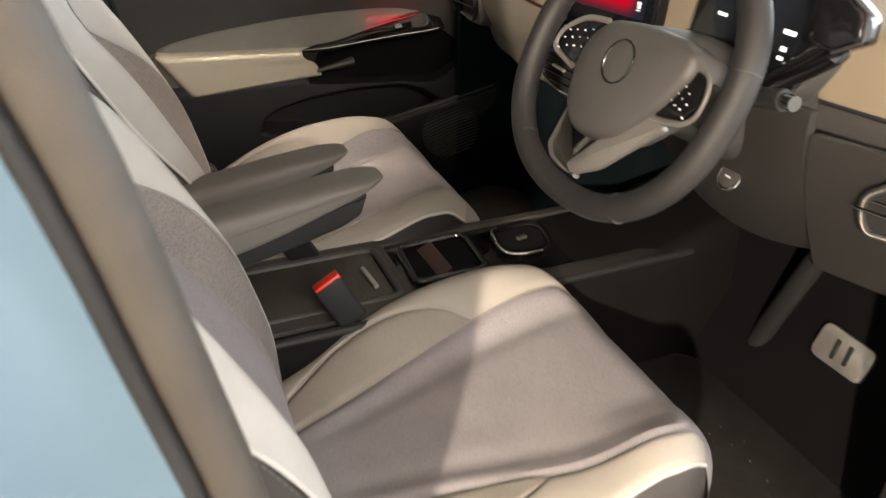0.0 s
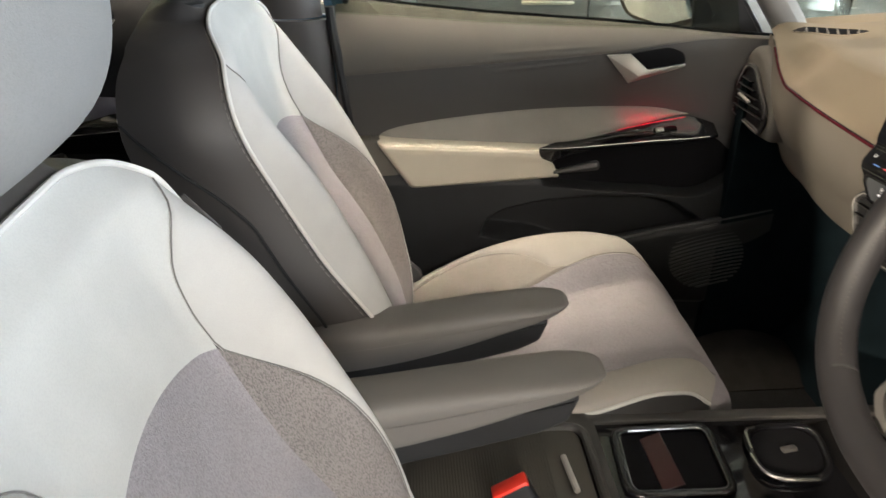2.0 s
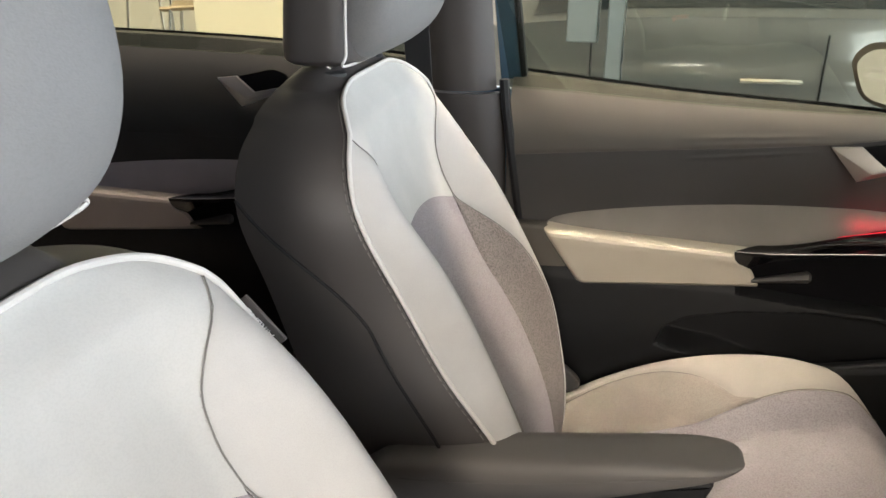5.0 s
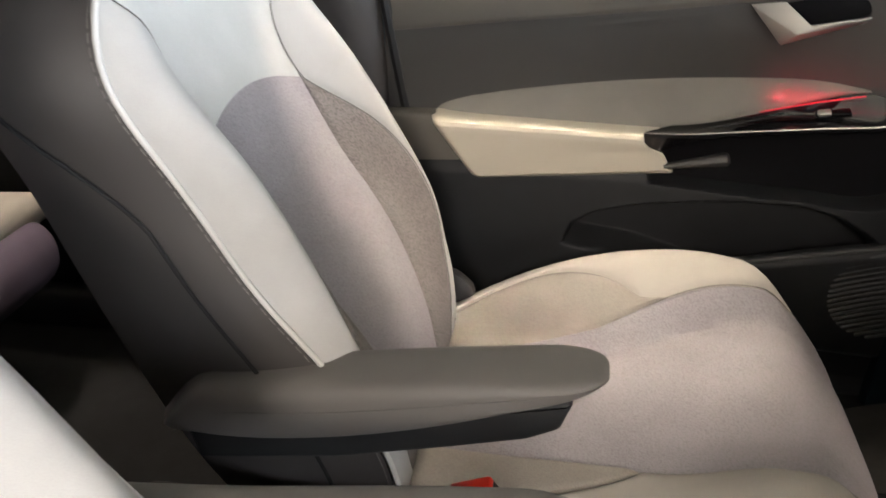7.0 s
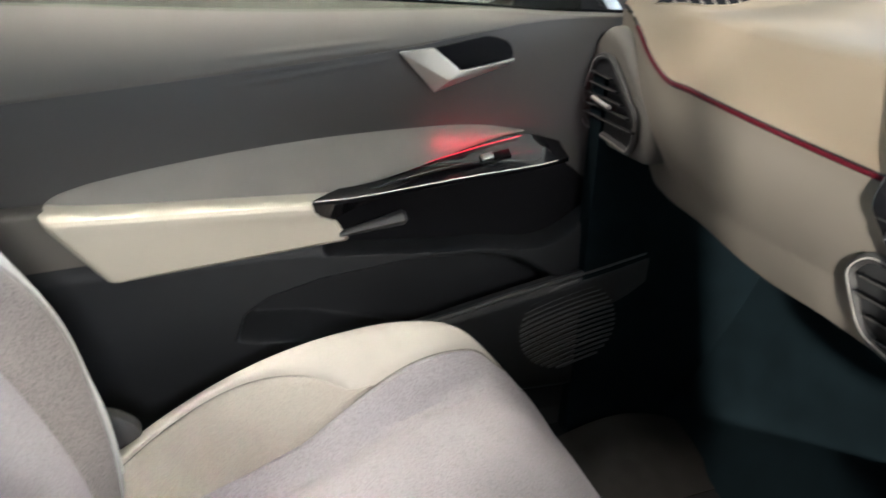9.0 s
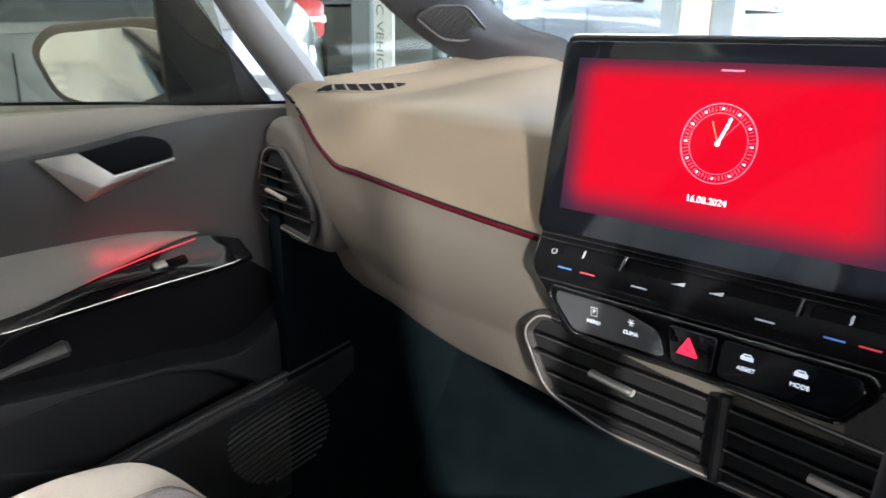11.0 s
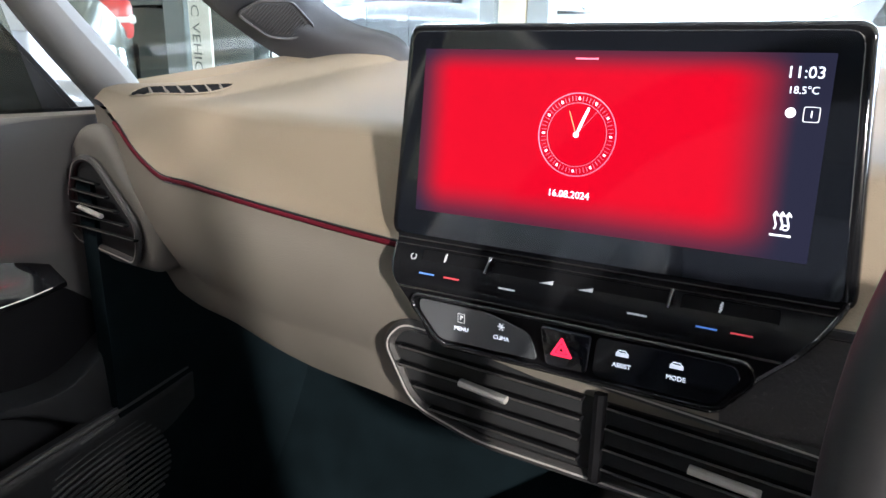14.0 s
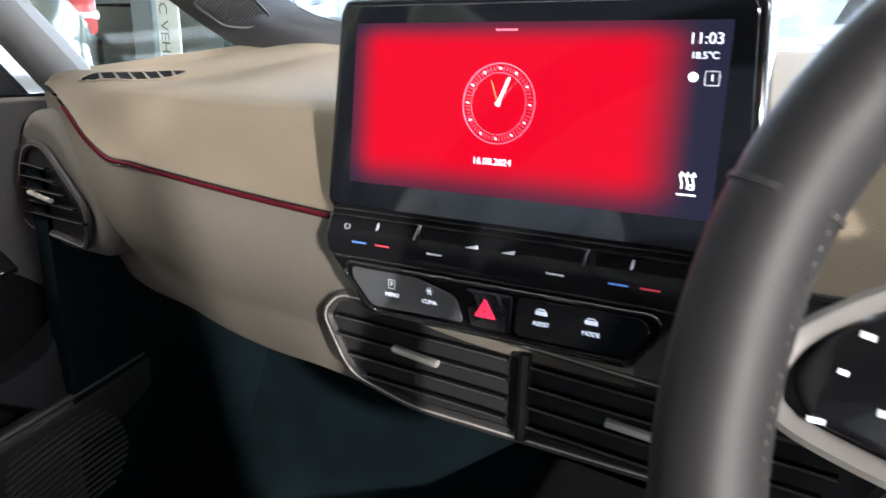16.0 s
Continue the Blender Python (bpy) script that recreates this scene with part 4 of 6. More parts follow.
        front = [p if i < lo_i or i > hi_i else (front[i - 1] + front[i + 1]) * 0.25 + p * 0.5 for i, p in enumerate(front)]
    yr = prof([0.47, 0.6, 0.75, 0.87, 0.98, 1.04, 1.10], [-0.150, -0.185, -0.225, -0.266, -0.294, -0.296, -0.276])
    rear = []
    for (s, h), p in zip(line, front):
        rear.append(Vector((p.x * (0.97 if h < 0.999 else 0.92), yr(p.z) - deep, p.z - 0.004 + (0.006 if h > 0.95 else 0.0))))

    def shell(t0, t1, swell):
        def f(u, v):
            i = u * (len(line) - 1)
            k = int(min(i, len(line) - 2))
            a, b = front[k].lerp(front[k + 1], i - k), rear[k].lerp(rear[k + 1], i - k)
            t = t0 + (t1 - t0) * v
            p = a.lerp(b, t)
            out = Vector((a.x, 0, 0)).normalized() if abs(a.x) > 0.1 and a.z < 1.09 else Vector((a.x * 3, 0, 1)).normalized()
            return p + out * (0.016 * math.sin(math.pi * t) + swell * math.sin(math.pi * v) ** 0.5)
        return f

    part("side_band", grid(shell(0.02, 0.42, 0.0), 120, 10), VINYL, rest, "dark grey vinyl side band")
    part("rear_shell", grid(shell(0.42, 1.0, 0.0), 120, 12), VINYL, rest, "dark grey vinyl rear shell")
    n2 = len(line) // 2
    part("rear_panel", grid(lambda u, v: rear[round(u * n2)].lerp(rear[len(line) - 1 - round(u * n2)], v) + Vector((0, -0.014 * math.sin(math.pi * v), 0)), n2, 10), VINYL, rest)
    part("piping", tube([p + Vector((p.x, -0.05, max(0.0, p.z - 0.93))).normalized() * 0.0020 + Vector((0, 0.0022, 0)) for p in front], 0.0029, 8), PIPING, rest, "pale piping along the edge")
    band = shell(0.036, 0.044, 0.0)
    st = [band(k / 420, 0.5) for k in range(421)]
    tagged(part("stitching", merge(*[tube([st[k], st[k].lerp(st[k + 1], 1.4)], 0.0008, 4) for k in range(0, 418, 2)]), THREAD, rest), kind="stuff")
    for flip in (False, True):
        seam = []
        for k in range(61):
            h = 0.83 * (1 - k / 60)
            t = 0.30 + 0.68 * max(0.0, (h - 0.60) / 0.23) ** 1.6
            i = 40 * h if not flip else len(line) - 1 - 40 * h
            seam.append(shell(t, t + 0.01, 0.0)(i / (len(line) - 1), 0.0) + Vector((0.0035 if flip else -0.0035, 0, 0)))
        part("shell_seam", tube(seam, 0.0023, 6), BLACKP, rest)

    # head restraint on two posts
    def head_ring(zz, w, yc, dep, half, e1, e2):
        return [Vector((half * w * math.copysign(abs(math.cos(a)) ** e1, math.cos(a)), head_dy + yc + dep * math.copysign(abs(math.sin(a)) ** e2, math.sin(a)), zz + head_dz)) for a in [2 * math.pi * k / 64 for k in range(64)]]

    def dense(rows, n=26):
        fs = [prof([k / (len(rows) - 1) for k in range(len(rows))], [r[j] for r in rows]) for j in range(4)]
        return [tuple(f(k / n) for f in fs) for k in range(n + 1)]

    head = part("headrest", loft([head_ring(zz, w, yc, dep, 0.130, 0.72, 0.8) for zz, w, yc, dep in dense([(1.117, 0.50, -0.220, 0.014), (1.121, 0.66, -0.216, 0.024), (1.132, 0.80, -0.208, 0.038), (1.152, 0.91, -0.196, 0.050), (1.178, 0.97, -0.187, 0.055), (1.21, 1.0, -0.182, 0.056), (1.25, 0.97, -0.180, 0.053), (1.28, 0.88, -0.180, 0.045), (1.298, 0.70, -0.182, 0.030)])]), HEADCLOTH, seat, "pale cloth head restraint")
    part("headrest_back", loft([head_ring(zz, w, yc, dep, 0.136, 0.45, 0.55) for zz, w, yc, dep in dense([(1.114, 0.78, -0.248, 0.038), (1.118, 0.88, -0.248, 0.046), (1.130, 0.95, -0.247, 0.050), (1.19, 1.0, -0.240, 0.050), (1.24, 0.99, -0.234, 0.048), (1.285, 0.90, -0.230, 0.042), (1.302, 0.76, -0.230, 0.030)])]), VINYL, head, "dark vinyl back of the head restraint")
    part("headrest_piping", tube(spline([(sg2 * 0.137 * w, y2 + head_dy, zz + head_dz) for sg2, w, y2, zz in [(1, 0.92, -0.192, 1.285), (1, 1.01, -0.196, 1.24), (1, 1.02, -0.200, 1.19), (1, 0.98, -0.204, 1.135), (1, 0.86, -0.208, 1.118), (-1, 0.86, -0.208, 1.118), (-1, 0.98, -0.204, 1.135), (-1, 1.02, -0.200, 1.19), (-1, 1.01, -0.196, 1.24), (-1, 0.92, -0.192, 1.285)]], 80), 0.0017, 6), PIPING, head)
    for sg in (-1, 1):
        part("post", tube([(sg * 0.075, -0.252 + head_dy, 1.06), (sg * 0.075, -0.248 + head_dy, 1.13)], 0.0055, 10), CHROME, head)
        part("post_collar", disc(0.023, 0.012, 24, 0.003, pose(sg * 0.075, -0.251 + head_dy, 1.094 + head_dz, -8)), BLACKP, head)

    # cushion
    Y0, YL = -0.03 + cush_dy, 0.553
    zc = prof([0, 0.2, 0.4, 0.65, 0.85, 0.95, 1.0], [0.488, 0.508, 0.530, 0.552, 0.566, 0.563, 0.548])
    bb = prof([0, 0.12, 0.25, 0.42, 0.62, 0.80, 0.93, 1.0], [0.0, 0.008, 0.031, 0.053, 0.061, 0.050, 0.034, 0.024])
    cw = prof([0, 0.2, 0.5, 0.8, 0.93, 1.0], [0.195, 0.224, 0.242, 0.246, 0.240, 0.222])
    c2 = prof([0, 0.3, 0.62, 0.86, 1.0], [0.40, 0.50, 0.60, 0.67, 0.71])
    o2 = prof([0, 0.1, 0.28, 0.45, 0.55, 0.62], [0.60, 0.76, 0.85, 0.80, 0.71, 0.60])
    if ridge < 1:
        c2s = lambda sg, d: c2(d) + (0.17 * smooth01((d - 0.2) / 0.6) if sg > 0 else 0.0)
    else:
        c2s = lambda sg, d: c2(d) + (0.05 * smooth01((d - 0.2) / 0.6) if sg > 0 else -0.13 * (1 - smooth01((d - 0.30) / 0.5)))

    def cush(s, d, lift=0.0):
        b = abs(s)
        hump = 0.0 if b < 0.45 else math.sin(math.pi * min(1.0, ((b - 0.45) / 0.55) ** 1.2 * 0.72)) * (0.12 + 0.68 * smooth01((d - 0.6) / 0.3) if s > 0 else 1.0)
        drop = 0.010 * max(0.0, (b - 0.80) / 0.20) ** 1.6
        bow = 0.040 * (1 - s ** 4)
        edge = c2s(s, d)
        welt = (0.014 * math.exp(-((b - edge + 0.05) / 0.055) ** 2) - 0.012 * math.exp(-((b - edge + 0.19) / 0.075) ** 2)) * (0.0 if s > 0 and ridge >= 1 else ridge) * smooth01(d / 0.3) * (1 - smooth01((d - 0.82) / 0.18))
        roll = smooth01((d - 0.9) / 0.1)
        return Vector((s * cw(d), Y0 + (YL - 0.03) * d + bow * d, zc(d) + cush_dz + bb(d) * hump - drop - 0.010 * (1 - s * s) * math.sin(math.pi * d) + lift + welt - 0.012 * roll))

    def cpane(fs, fd, puff=0.009):
        def f(u, v):
            e = (1 - abs(2 * u - 1) ** 10) * (1 - abs(2 * v - 1) ** 16)
            return cush(fs(u, v), fd(u, v), puff * e - 0.003)
        return f

    DJ = 0.62
    base = part("cushion", grid(cpane(lambda u, v: (2 * u - 1) * c2s(2 * u - 1, v), lambda u, v: v), 30, 36), GREY, seat, "mauve-grey cloth seat cushion")

    def fascia(u, v):
        p = cush(2 * u - 1, 1.0, -0.003)
        p.z -= 0.010 * v
        return p + Vector((0, 0.060 * math.sin(math.pi * min(1, v * 1.1)) * (1 - 0.5 * abs(2 * u - 1) ** 4) - 0.02 * v, -0.19 * v))

    part("front_face", grid(fascia, 30, 12), GREY, base)
    for sg in (-1, 1):
        DE = next((k / 200 for k in range(20, 200) if o2(k / 200) <= c2s(sg, k / 200) + 0.002), DJ)
        part("side_insert", grid(cpane(lambda u, v: sg * (c2s(sg, v * DE) + u * (max(o2(v * DE), c2s(sg, v * DE)) - c2s(sg, v * DE))), lambda u, v: v * DE), 14, 30), SPECK_SOFT, base, "grey-brown cloth side insert")
        m2 = lambda d: max(o2(d), c2s(sg, d)) if d < DJ else c2s(sg, d)
        part("side_bolster", grid(cpane(lambda u, v: sg * (m2(v) + u * (1 - m2(v))), lambda u, v: v), 16, 50), LIGHT, base, "light beige cloth cushion bolster")
        part("cushion_seam", tube([cush(sg * m2(k / 50), k / 50, -0.001) for k in range(51)], 0.0007, 5), THREAD, base)
        edge = [cush(sg, k / 50, -0.002) for k in range(51)]
        part("cushion_piping", tube(edge, 0.003, 8), PIPING, base)
        part("side_skirt", thick(grid(lambda u, v: cush(sg, u, -0.004) + Vector((sg * (0.010 * math.sin(math.pi * v) - 0.012 * v), 0, -0.13 * v)), 40, 8), 0.006), VINYL if sg != inner else DARKP, base, "dark side skirt")
        part("rail", block(0.03, 0.46, 0.03, 0.006, 2, pose(sg * 0.15, 0.2, 0.315)), BLACKP, base)
        part("frame_foot", block(0.025, 0.34, 0.13, 0.01, 2, pose(sg * 0.17, 0.2, 0.385)), BLACKP, base)

    # folding armrest on the inner side
    ax = inner * 0.235 + (0.005 if inner < 0 else -0.01)
    def sect(y, top, bot, half):
        out = []
        for k in range(28):
            a = 2 * math.pi * k / 28
            cx2, sz2 = math.copysign(abs(math.cos(a)) ** 0.46, math.cos(a)), math.copysign(abs(math.sin(a)) ** 0.55, math.sin(a))
            out.append(Vector((ax + half * cx2 * (1.0 if sz2 > 0 else 0.93), y, (top + bot) / 2 + (top - bot) / 2 * sz2)))
        return out
    AT, AB = prof([-0.20, 0.0, 0.15, 0.25], [0.690, 0.711, 0.731, 0.739]), prof([-0.20, -0.1, 0.0, 0.10, 0.18, 0.25], [0.630, 0.626, 0.640, 0.668, 0.699, 0.727])
    rings = []
    for k in range(61):
        u = 0.9 * k / 36 if k <= 36 else 0.9 + 0.1 * math.sin(math.pi / 2 * (k - 36) / 24)
        y = -0.20 + 0.455 * u
        end = max(0.0, 1 - ((u - 0.88) / 0.12) ** 2.2) ** 0.5 if u > 0.88 else (math.sqrt(max(0.05, 1 - ((0.05 - u) / 0.055) ** 2)) if u < 0.05 else 1.0)
        m = (AT(y) + AB(y)) / 2
        e = max(0.12, end)
        rings.append([Vector((p.x, p.y + 0.85 * max(0.0, 0.16 - u) / 0.16 * max(0.0, p.z - AB(y)), p.z)) for p in sect(y, m + (AT(y) - m) * e, m + (AB(y) - m) * e, 0.037 * (0.25 + 0.75 * end))])
    arm = part("armrest", loft([[p + Vector((0, arm_dy, arm_dz)) for p in r] for r in rings]), VINYL_SOFT, seat, "folded-down dark grey padded armrest")
    part("armrest_seam", tube([Vector((ax + 0.0372, y + arm_dy, arm_dz + AB(y) + 0.62 * (AT(y) - AB(y)))) for y in np.linspace(-0.12, 0.19, 20)], 0.0004, 5), VINYL_SOFT, arm)
    part("armrest_base", slab(rounded([(-0.16, 0.652), (0.02, 0.667), (0.10, 0.692), (0.20, 0.721), (0.226, 0.716), (0.215, 0.684), (0.185, 0.668), (0.10, 0.645), (0.0, 0.620), (-0.15, 0.598)], 0.006), 0.062, 0.006, 3, frame_at((ax - 0.031, arm_dy, arm_dz), (0, 1, 0), (0, 0, 1))), BLACKP, arm)
    part("armrest_hinge", disc(0.035, 0.03, 24, 0.004, frame_at((ax - 0.02 * inner - 0.03, -0.11 + arm_dy, 0.64 + arm_dz), (0, 1, 0), (0, 0, 1))), BLACKP, arm)

    for sg in (-1, 1):
        part("hinge_cover", slab(rounded([(-0.05, 0.43), (0.035, 0.452), (0.040, 0.486), (0.012, 0.512), (-0.05, 0.52)], 0.012), 0.02, 0.005, 2, frame_at((sg * 0.212 - 0.01, 0.03 * (slim > 0 > sg), 0.050 * (slim > 0 > sg)), (0, 1, 0), (0, 0, 1))), DARKP, seat, "dark plastic hinge cover")

    # belt buckle
    bx, by, bz = inner * buckle[0], buckle[1], buckle[2]
    bm4 = pose(bx, by, bz, 28, inner * 10, 0)
    bk = part("buckle", block(0.028, 0.050, 0.085, 0.006, 3, bm4), DOORBLACK, seat, "black belt buckle with a red button")
    part("release_button", block(0.024, 0.046, 0.010, 0.003, 2, bm4 @ pose(0, 0.002, 0.040)), RED_PLASTIC, bk)
    part("buckle_stalk", tube(spline([(bx, by - 0.02, bz - 0.04), (bx - inner * 0.005, by - 0.05, bz - 0.12), (bx - inner * 0.01, by - 0.07, bz - 0.19)], 8), 0.011, 8, flat=1.6), BLACKP, bk)
    return seat


SPECK_SOFT = mat("taupe_cloth", (0.265, 0.240, 0.215), 0.9, vary=0.06, scale=16, bump=0.4, bscale=1200, spec=0.25, speck=0.3, sscale=800)
passenger_seat = front_seat("passenger_seat", "beige and mauve cloth front passenger seat with lowered armrest", -0.338, 1, wide=1.09, near=0.027, slim=0.22, deep=0.018)
driver_seat = front_seat("driver_seat", "beige and mauve cloth driver's seat with lowered armrest", 0.354, -1, 0.002, 0.012, -0.016, 0.046, -0.028, 0.045, 0.014, 0.032, -0.034, buckle=(0.232, 0.165, 0.565), cush_dz=-0.040, ridge=0.4)
tag = part("airbag_tag", block(0.003, 0.046, 0.016, 0.0008, 1, pose(-0.217, -0.164, 0.970, 131, 0, 0)), VINYL, driver_seat, "small woven grey tag")
words("lettering", "AIRBAG", 0.0085, frame_at((-0.2150, -0.164, 0.970), (0, -0.66, 0.75), (0, -0.75, -0.66)), WHITE, tag)


# ---------------------------------------------------------------- dashboard
CX = 0.027
STRIP_Y = prof([-0.66, -0.53, -0.45, -0.36, -0.12, 0.3, 0.55, 0.68], [0.72, 0.677, 0.658, 0.630, 0.608, 0.608, 0.655, 0.70])
STRIP_Z = prof([-0.66, -0.56, -0.53, -0.48, -0.44, -0.36, -0.12, 0.4, 0.68], [0.985, 0.984, 0.972, 0.944, 0.932, 0.933, 0.922, 0.918, 0.905])

dash = thing("dashboard", "two-tone beige and taupe dashboard under the windscreen", "dashboard", kind="")
dash.matrix_basis = DASH_SET


def dash_upper(u, v):
    x = -0.60 + 1.25 * u
    y0, z0 = STRIP_Y(x), STRIP_Z(x) + 0.003
    rise = max(0.010, 0.986 - z0)
    end = smooth01((x + 0.60) / 0.12) * smooth01((0.65 - x) / 0.12)
    if v < 0.35:
        k = v / 0.35
        return Vector((x, y0 + (0.012 + 0.052 * end) * k ** 0.85, z0 + rise * k))
    k = (v - 0.35) / 0.65
    yc = y0 + 0.012 + 0.052 * end
    return Vector((x, yc + (1.16 - yc) * k, z0 + rise + 0.005 * math.sin(math.pi / 2 * min(1, 14 * k)) + 0.036 * smooth01(k * 0.9) - 0.006 * smooth01((-0.44 - x) / 0.14) * smooth01(k * 4)))


part("upper_pad", grid(dash_upper, 90, 90), BEIGE, dash, "beige soft-touch dashboard top")


def dash_lower(u, v):
    x = -0.60 + 1.25 * u
    y0, z0 = STRIP_Y(x), STRIP_Z(x) - 0.003
    glove = smooth01((-0.15 - x) / 0.13)
    zb = 0.806 - 0.034 * (1 - min(1, abs(x) / 0.6)) - 0.024 * glove - 0.014 * smooth01((-0.36 - x) / 0.14)
    tuck = 0.036 + 0.030 * glove
    if v < 0.7:
        k = v / 0.7
        return Vector((x, y0 - 0.010 * math.sin(math.pi * min(1, k * 1.5)) * smooth01((x + 0.6) / 0.1) + tuck * k ** 1.7, z0 + (zb - z0) * k))
    k = (v - 0.7) / 0.3
    return Vector((x, y0 + tuck + 0.25 * k, zb - 0.012 * math.sin(math.pi / 2 * min(1, k * 4)) - 0.03 * k))


SPLIT = (0.112 + 0.60) / 1.25
part("lower_pad", grid(lambda u, v: dash_lower(u * SPLIT, v), 70, 50), TAUPE, dash, "taupe grained lower dashboard")
part("driver_lower_pad", grid(lambda u, v: dash_lower(SPLIT + (1 - SPLIT) * u, v), 40, 50), GRAINED, dash, "dark grained leather-look lower dashboard")
strip = [Vector((x, STRIP_Y(x) - 0.0015, STRIP_Z(x))) for x in np.linspace(-0.53, 0.06, 60)]
part("trim_line", tube(strip, 0.0019, 8), RED_STRIP, dash, "thin red trim line")
part("trim_groove", tube([p + Vector((0, 0.002, 0.0024)) for p in strip], 0.0008, 6), BLACKP, dash)
part("pad_joint", tube([Vector((x, STRIP_Y(x) + 0.001, STRIP_Z(x))) for x in np.linspace(0.06, 0.64, 30)], 0.0028, 8), BLACKP, dash)
part("glove_box_gap", tube([Vector((x, STRIP_Y(x) + 0.063, 0.780 + 0.02 * abs(x) / 0.6)) for x in np.linspace(-0.40, -0.17, 12)], 0.002, 6), BLACKP, dash)
# covers and knee panels: haze tint and shade are coloured in, side by side
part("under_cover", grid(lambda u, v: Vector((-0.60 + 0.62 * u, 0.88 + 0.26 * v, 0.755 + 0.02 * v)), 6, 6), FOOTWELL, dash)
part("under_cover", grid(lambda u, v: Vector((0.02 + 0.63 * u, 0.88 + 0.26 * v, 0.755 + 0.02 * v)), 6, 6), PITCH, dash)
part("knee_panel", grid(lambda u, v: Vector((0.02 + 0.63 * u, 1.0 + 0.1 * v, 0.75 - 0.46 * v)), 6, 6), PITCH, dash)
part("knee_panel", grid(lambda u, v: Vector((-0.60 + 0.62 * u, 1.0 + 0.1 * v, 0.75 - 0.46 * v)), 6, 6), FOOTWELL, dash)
# end of the dashboard that faces the door
part("end_cap", tube(spline([(-0.625, 0.725, 0.97), (-0.640, 0.705, 0.93), (-0.652, 0.700, 0.875), (-0.640, 0.705, 0.835), (-0.61, 0.72, 0.80)], 20), [0.010 + 0.016 * math.sin(math.pi * k / 20) for k in range(21)], 12), VENTGREY, dash)


def dash_z(x, y):
    """The height of the dashboard's top at a place."""
    u = (x + 0.60) / 1.25
    vs = [dash_upper(u, 0.35 + 0.65 * k / 60) for k in range(61)]
    return min(vs, key=lambda p: abs(p.y - y)).z


dv = frame_at((-0.548, 0.778, dash_z(-0.548, 0.778) + 0.0025), (0.03, 1.0, 0.02), (-1.0, 0.03, 0))


def on_dash(sx, sy, lift):
    """A place on the curved dashboard top, in the slot's own directions."""
    p = dv @ Vector((sx, sy, 0))
    return Vector((p.x, p.y, dash_z(p.x, p.y) + lift))


slot_w = lambda u: 0.0120 * math.sin(math.pi * min(1.0, max(0.0, u))) ** 0.6
slot_pt = lambda u, v, lift: on_dash(-0.066 + 0.140 * u, 0.003 + (2 * v - 1) * slot_w(u), lift)
part("defrost_slot", grid(lambda u, v: slot_pt(u, v, 0.0022), 40, 6), PITCH, dash, "dark defroster slot")
part("defrost_rim", tube([slot_pt(k / 40, 0, 0.002) for k in range(41)] + [slot_pt(1 - k / 40, 1, 0.002) for k in range(1, 40)], 0.0008, 6, True), BEIGE, dash)
for k in range(6):
    u = 0.16 + 0.135 * k
    part("defrost_fin", tube([slot_pt(u, 0.06, 0.0030), slot_pt(u + 0.05, 0.94, 0.0030)], [0.0022, 0.0009], 6, flat=0.6), TAUPE, dash)


def air_vent(name, label, m, outline, bars, tab, divider=None, seat=DASH_SET, surround=False):
    """An air outlet: dark hollow, bright rim, slats and a sliding tab, in the x, y plane of m."""
    v = thing(name, label, "air vent", kind="")
    v.matrix_basis = seat
    o = rounded(outline, 0.014, 6)
    if surround:
        part("surround", slab(rounded([(-0.050, 0.088), (0.004, 0.084), (0.086, -0.004), (0.082, -0.060), (-0.015, -0.064), (-0.080, -0.062), (-0.112, -0.040), (-0.106, 0.014), (-0.080, 0.064)][::-1], 0.025, 6), 0.05, 0.016, 5, m @ pose(0, 0, -0.052)), VENTGREY, v, "moulded vent surround, coloured darker for shade")
    part("hollow", slab(o, 0.004, 0.001, 1, m @ pose(0, 0, -0.002)), BLACKP, v)
    part("rim", tube([m @ Vector((x, y, 0.006)) for x, y in o], 0.0012, 8, True), BRIGHTSILVER, v, "satin chrome rim")
    part("rim_seat", tube([m @ Vector((x, y, 0.003)) for x, y in o], 0.0042, 8, True), DARKP, v)
    for (x0, y0), (x1, y1) in bars:
        a, b = m @ Vector((x0, y0, 0.009)), m @ Vector((x1, y1, 0.009))
        part("slat", tube([a, b], 0.0034, 8, flat=0.42), PITCH, v)
        part("slat_edge", tube([a + Vector((0, -0.004, 0.001)), b + Vector((0, -0.004, 0.001))], 0.0007, 5), DARKP2, v)
    for (x0, y0), (x1, y1) in tab:
        tb = part("tab", tube([m @ Vector((x0, y0, 0.016)), m @ Vector((x1, y1, 0.016))], 0.0032, 8, flat=0.8), BRIGHTSILVER, v, "chrome direction tab")
    if divider:
        (x0, y0), (x1, y1) = divider
        part("divider", tube([m @ Vector((x0, y0, 0.008)), m @ Vector((x1, y1, 0.008))], 0.0042, 8), PITCH, v)
    return v


# side vent: a leaning shield shape in the dashboard's end
sv = frame_at((-0.540, 0.664, 0.880), (1, -0.10, 0), (0.0, -0.03, 1))
shield = [(-0.032, 0.054), (-0.008, 0.052), (0.064, -0.006), (0.060, -0.034), (0.051, -0.048), (-0.002, -0.045), (-0.067, -0.042), (-0.082, -0.031), (-0.074, 0.011), (-0.054, 0.046)]
sbars = [((-0.050 - 0.004 * k, 0.031 - 0.0135 * k), (0.004 + 0.016 * k, 0.030 - 0.0125 * k)) for k in range(5)]
air_vent("side_vent", "black side air vent with a chrome rim", sv, shield, sbars, [((-0.030, 0.003), (0.016, -0.001))], surround=True)
sv2 = frame_at((0.668, 0.655, 0.920), (0.93, 0.37, 0), (-0.02, -0.05, 1))
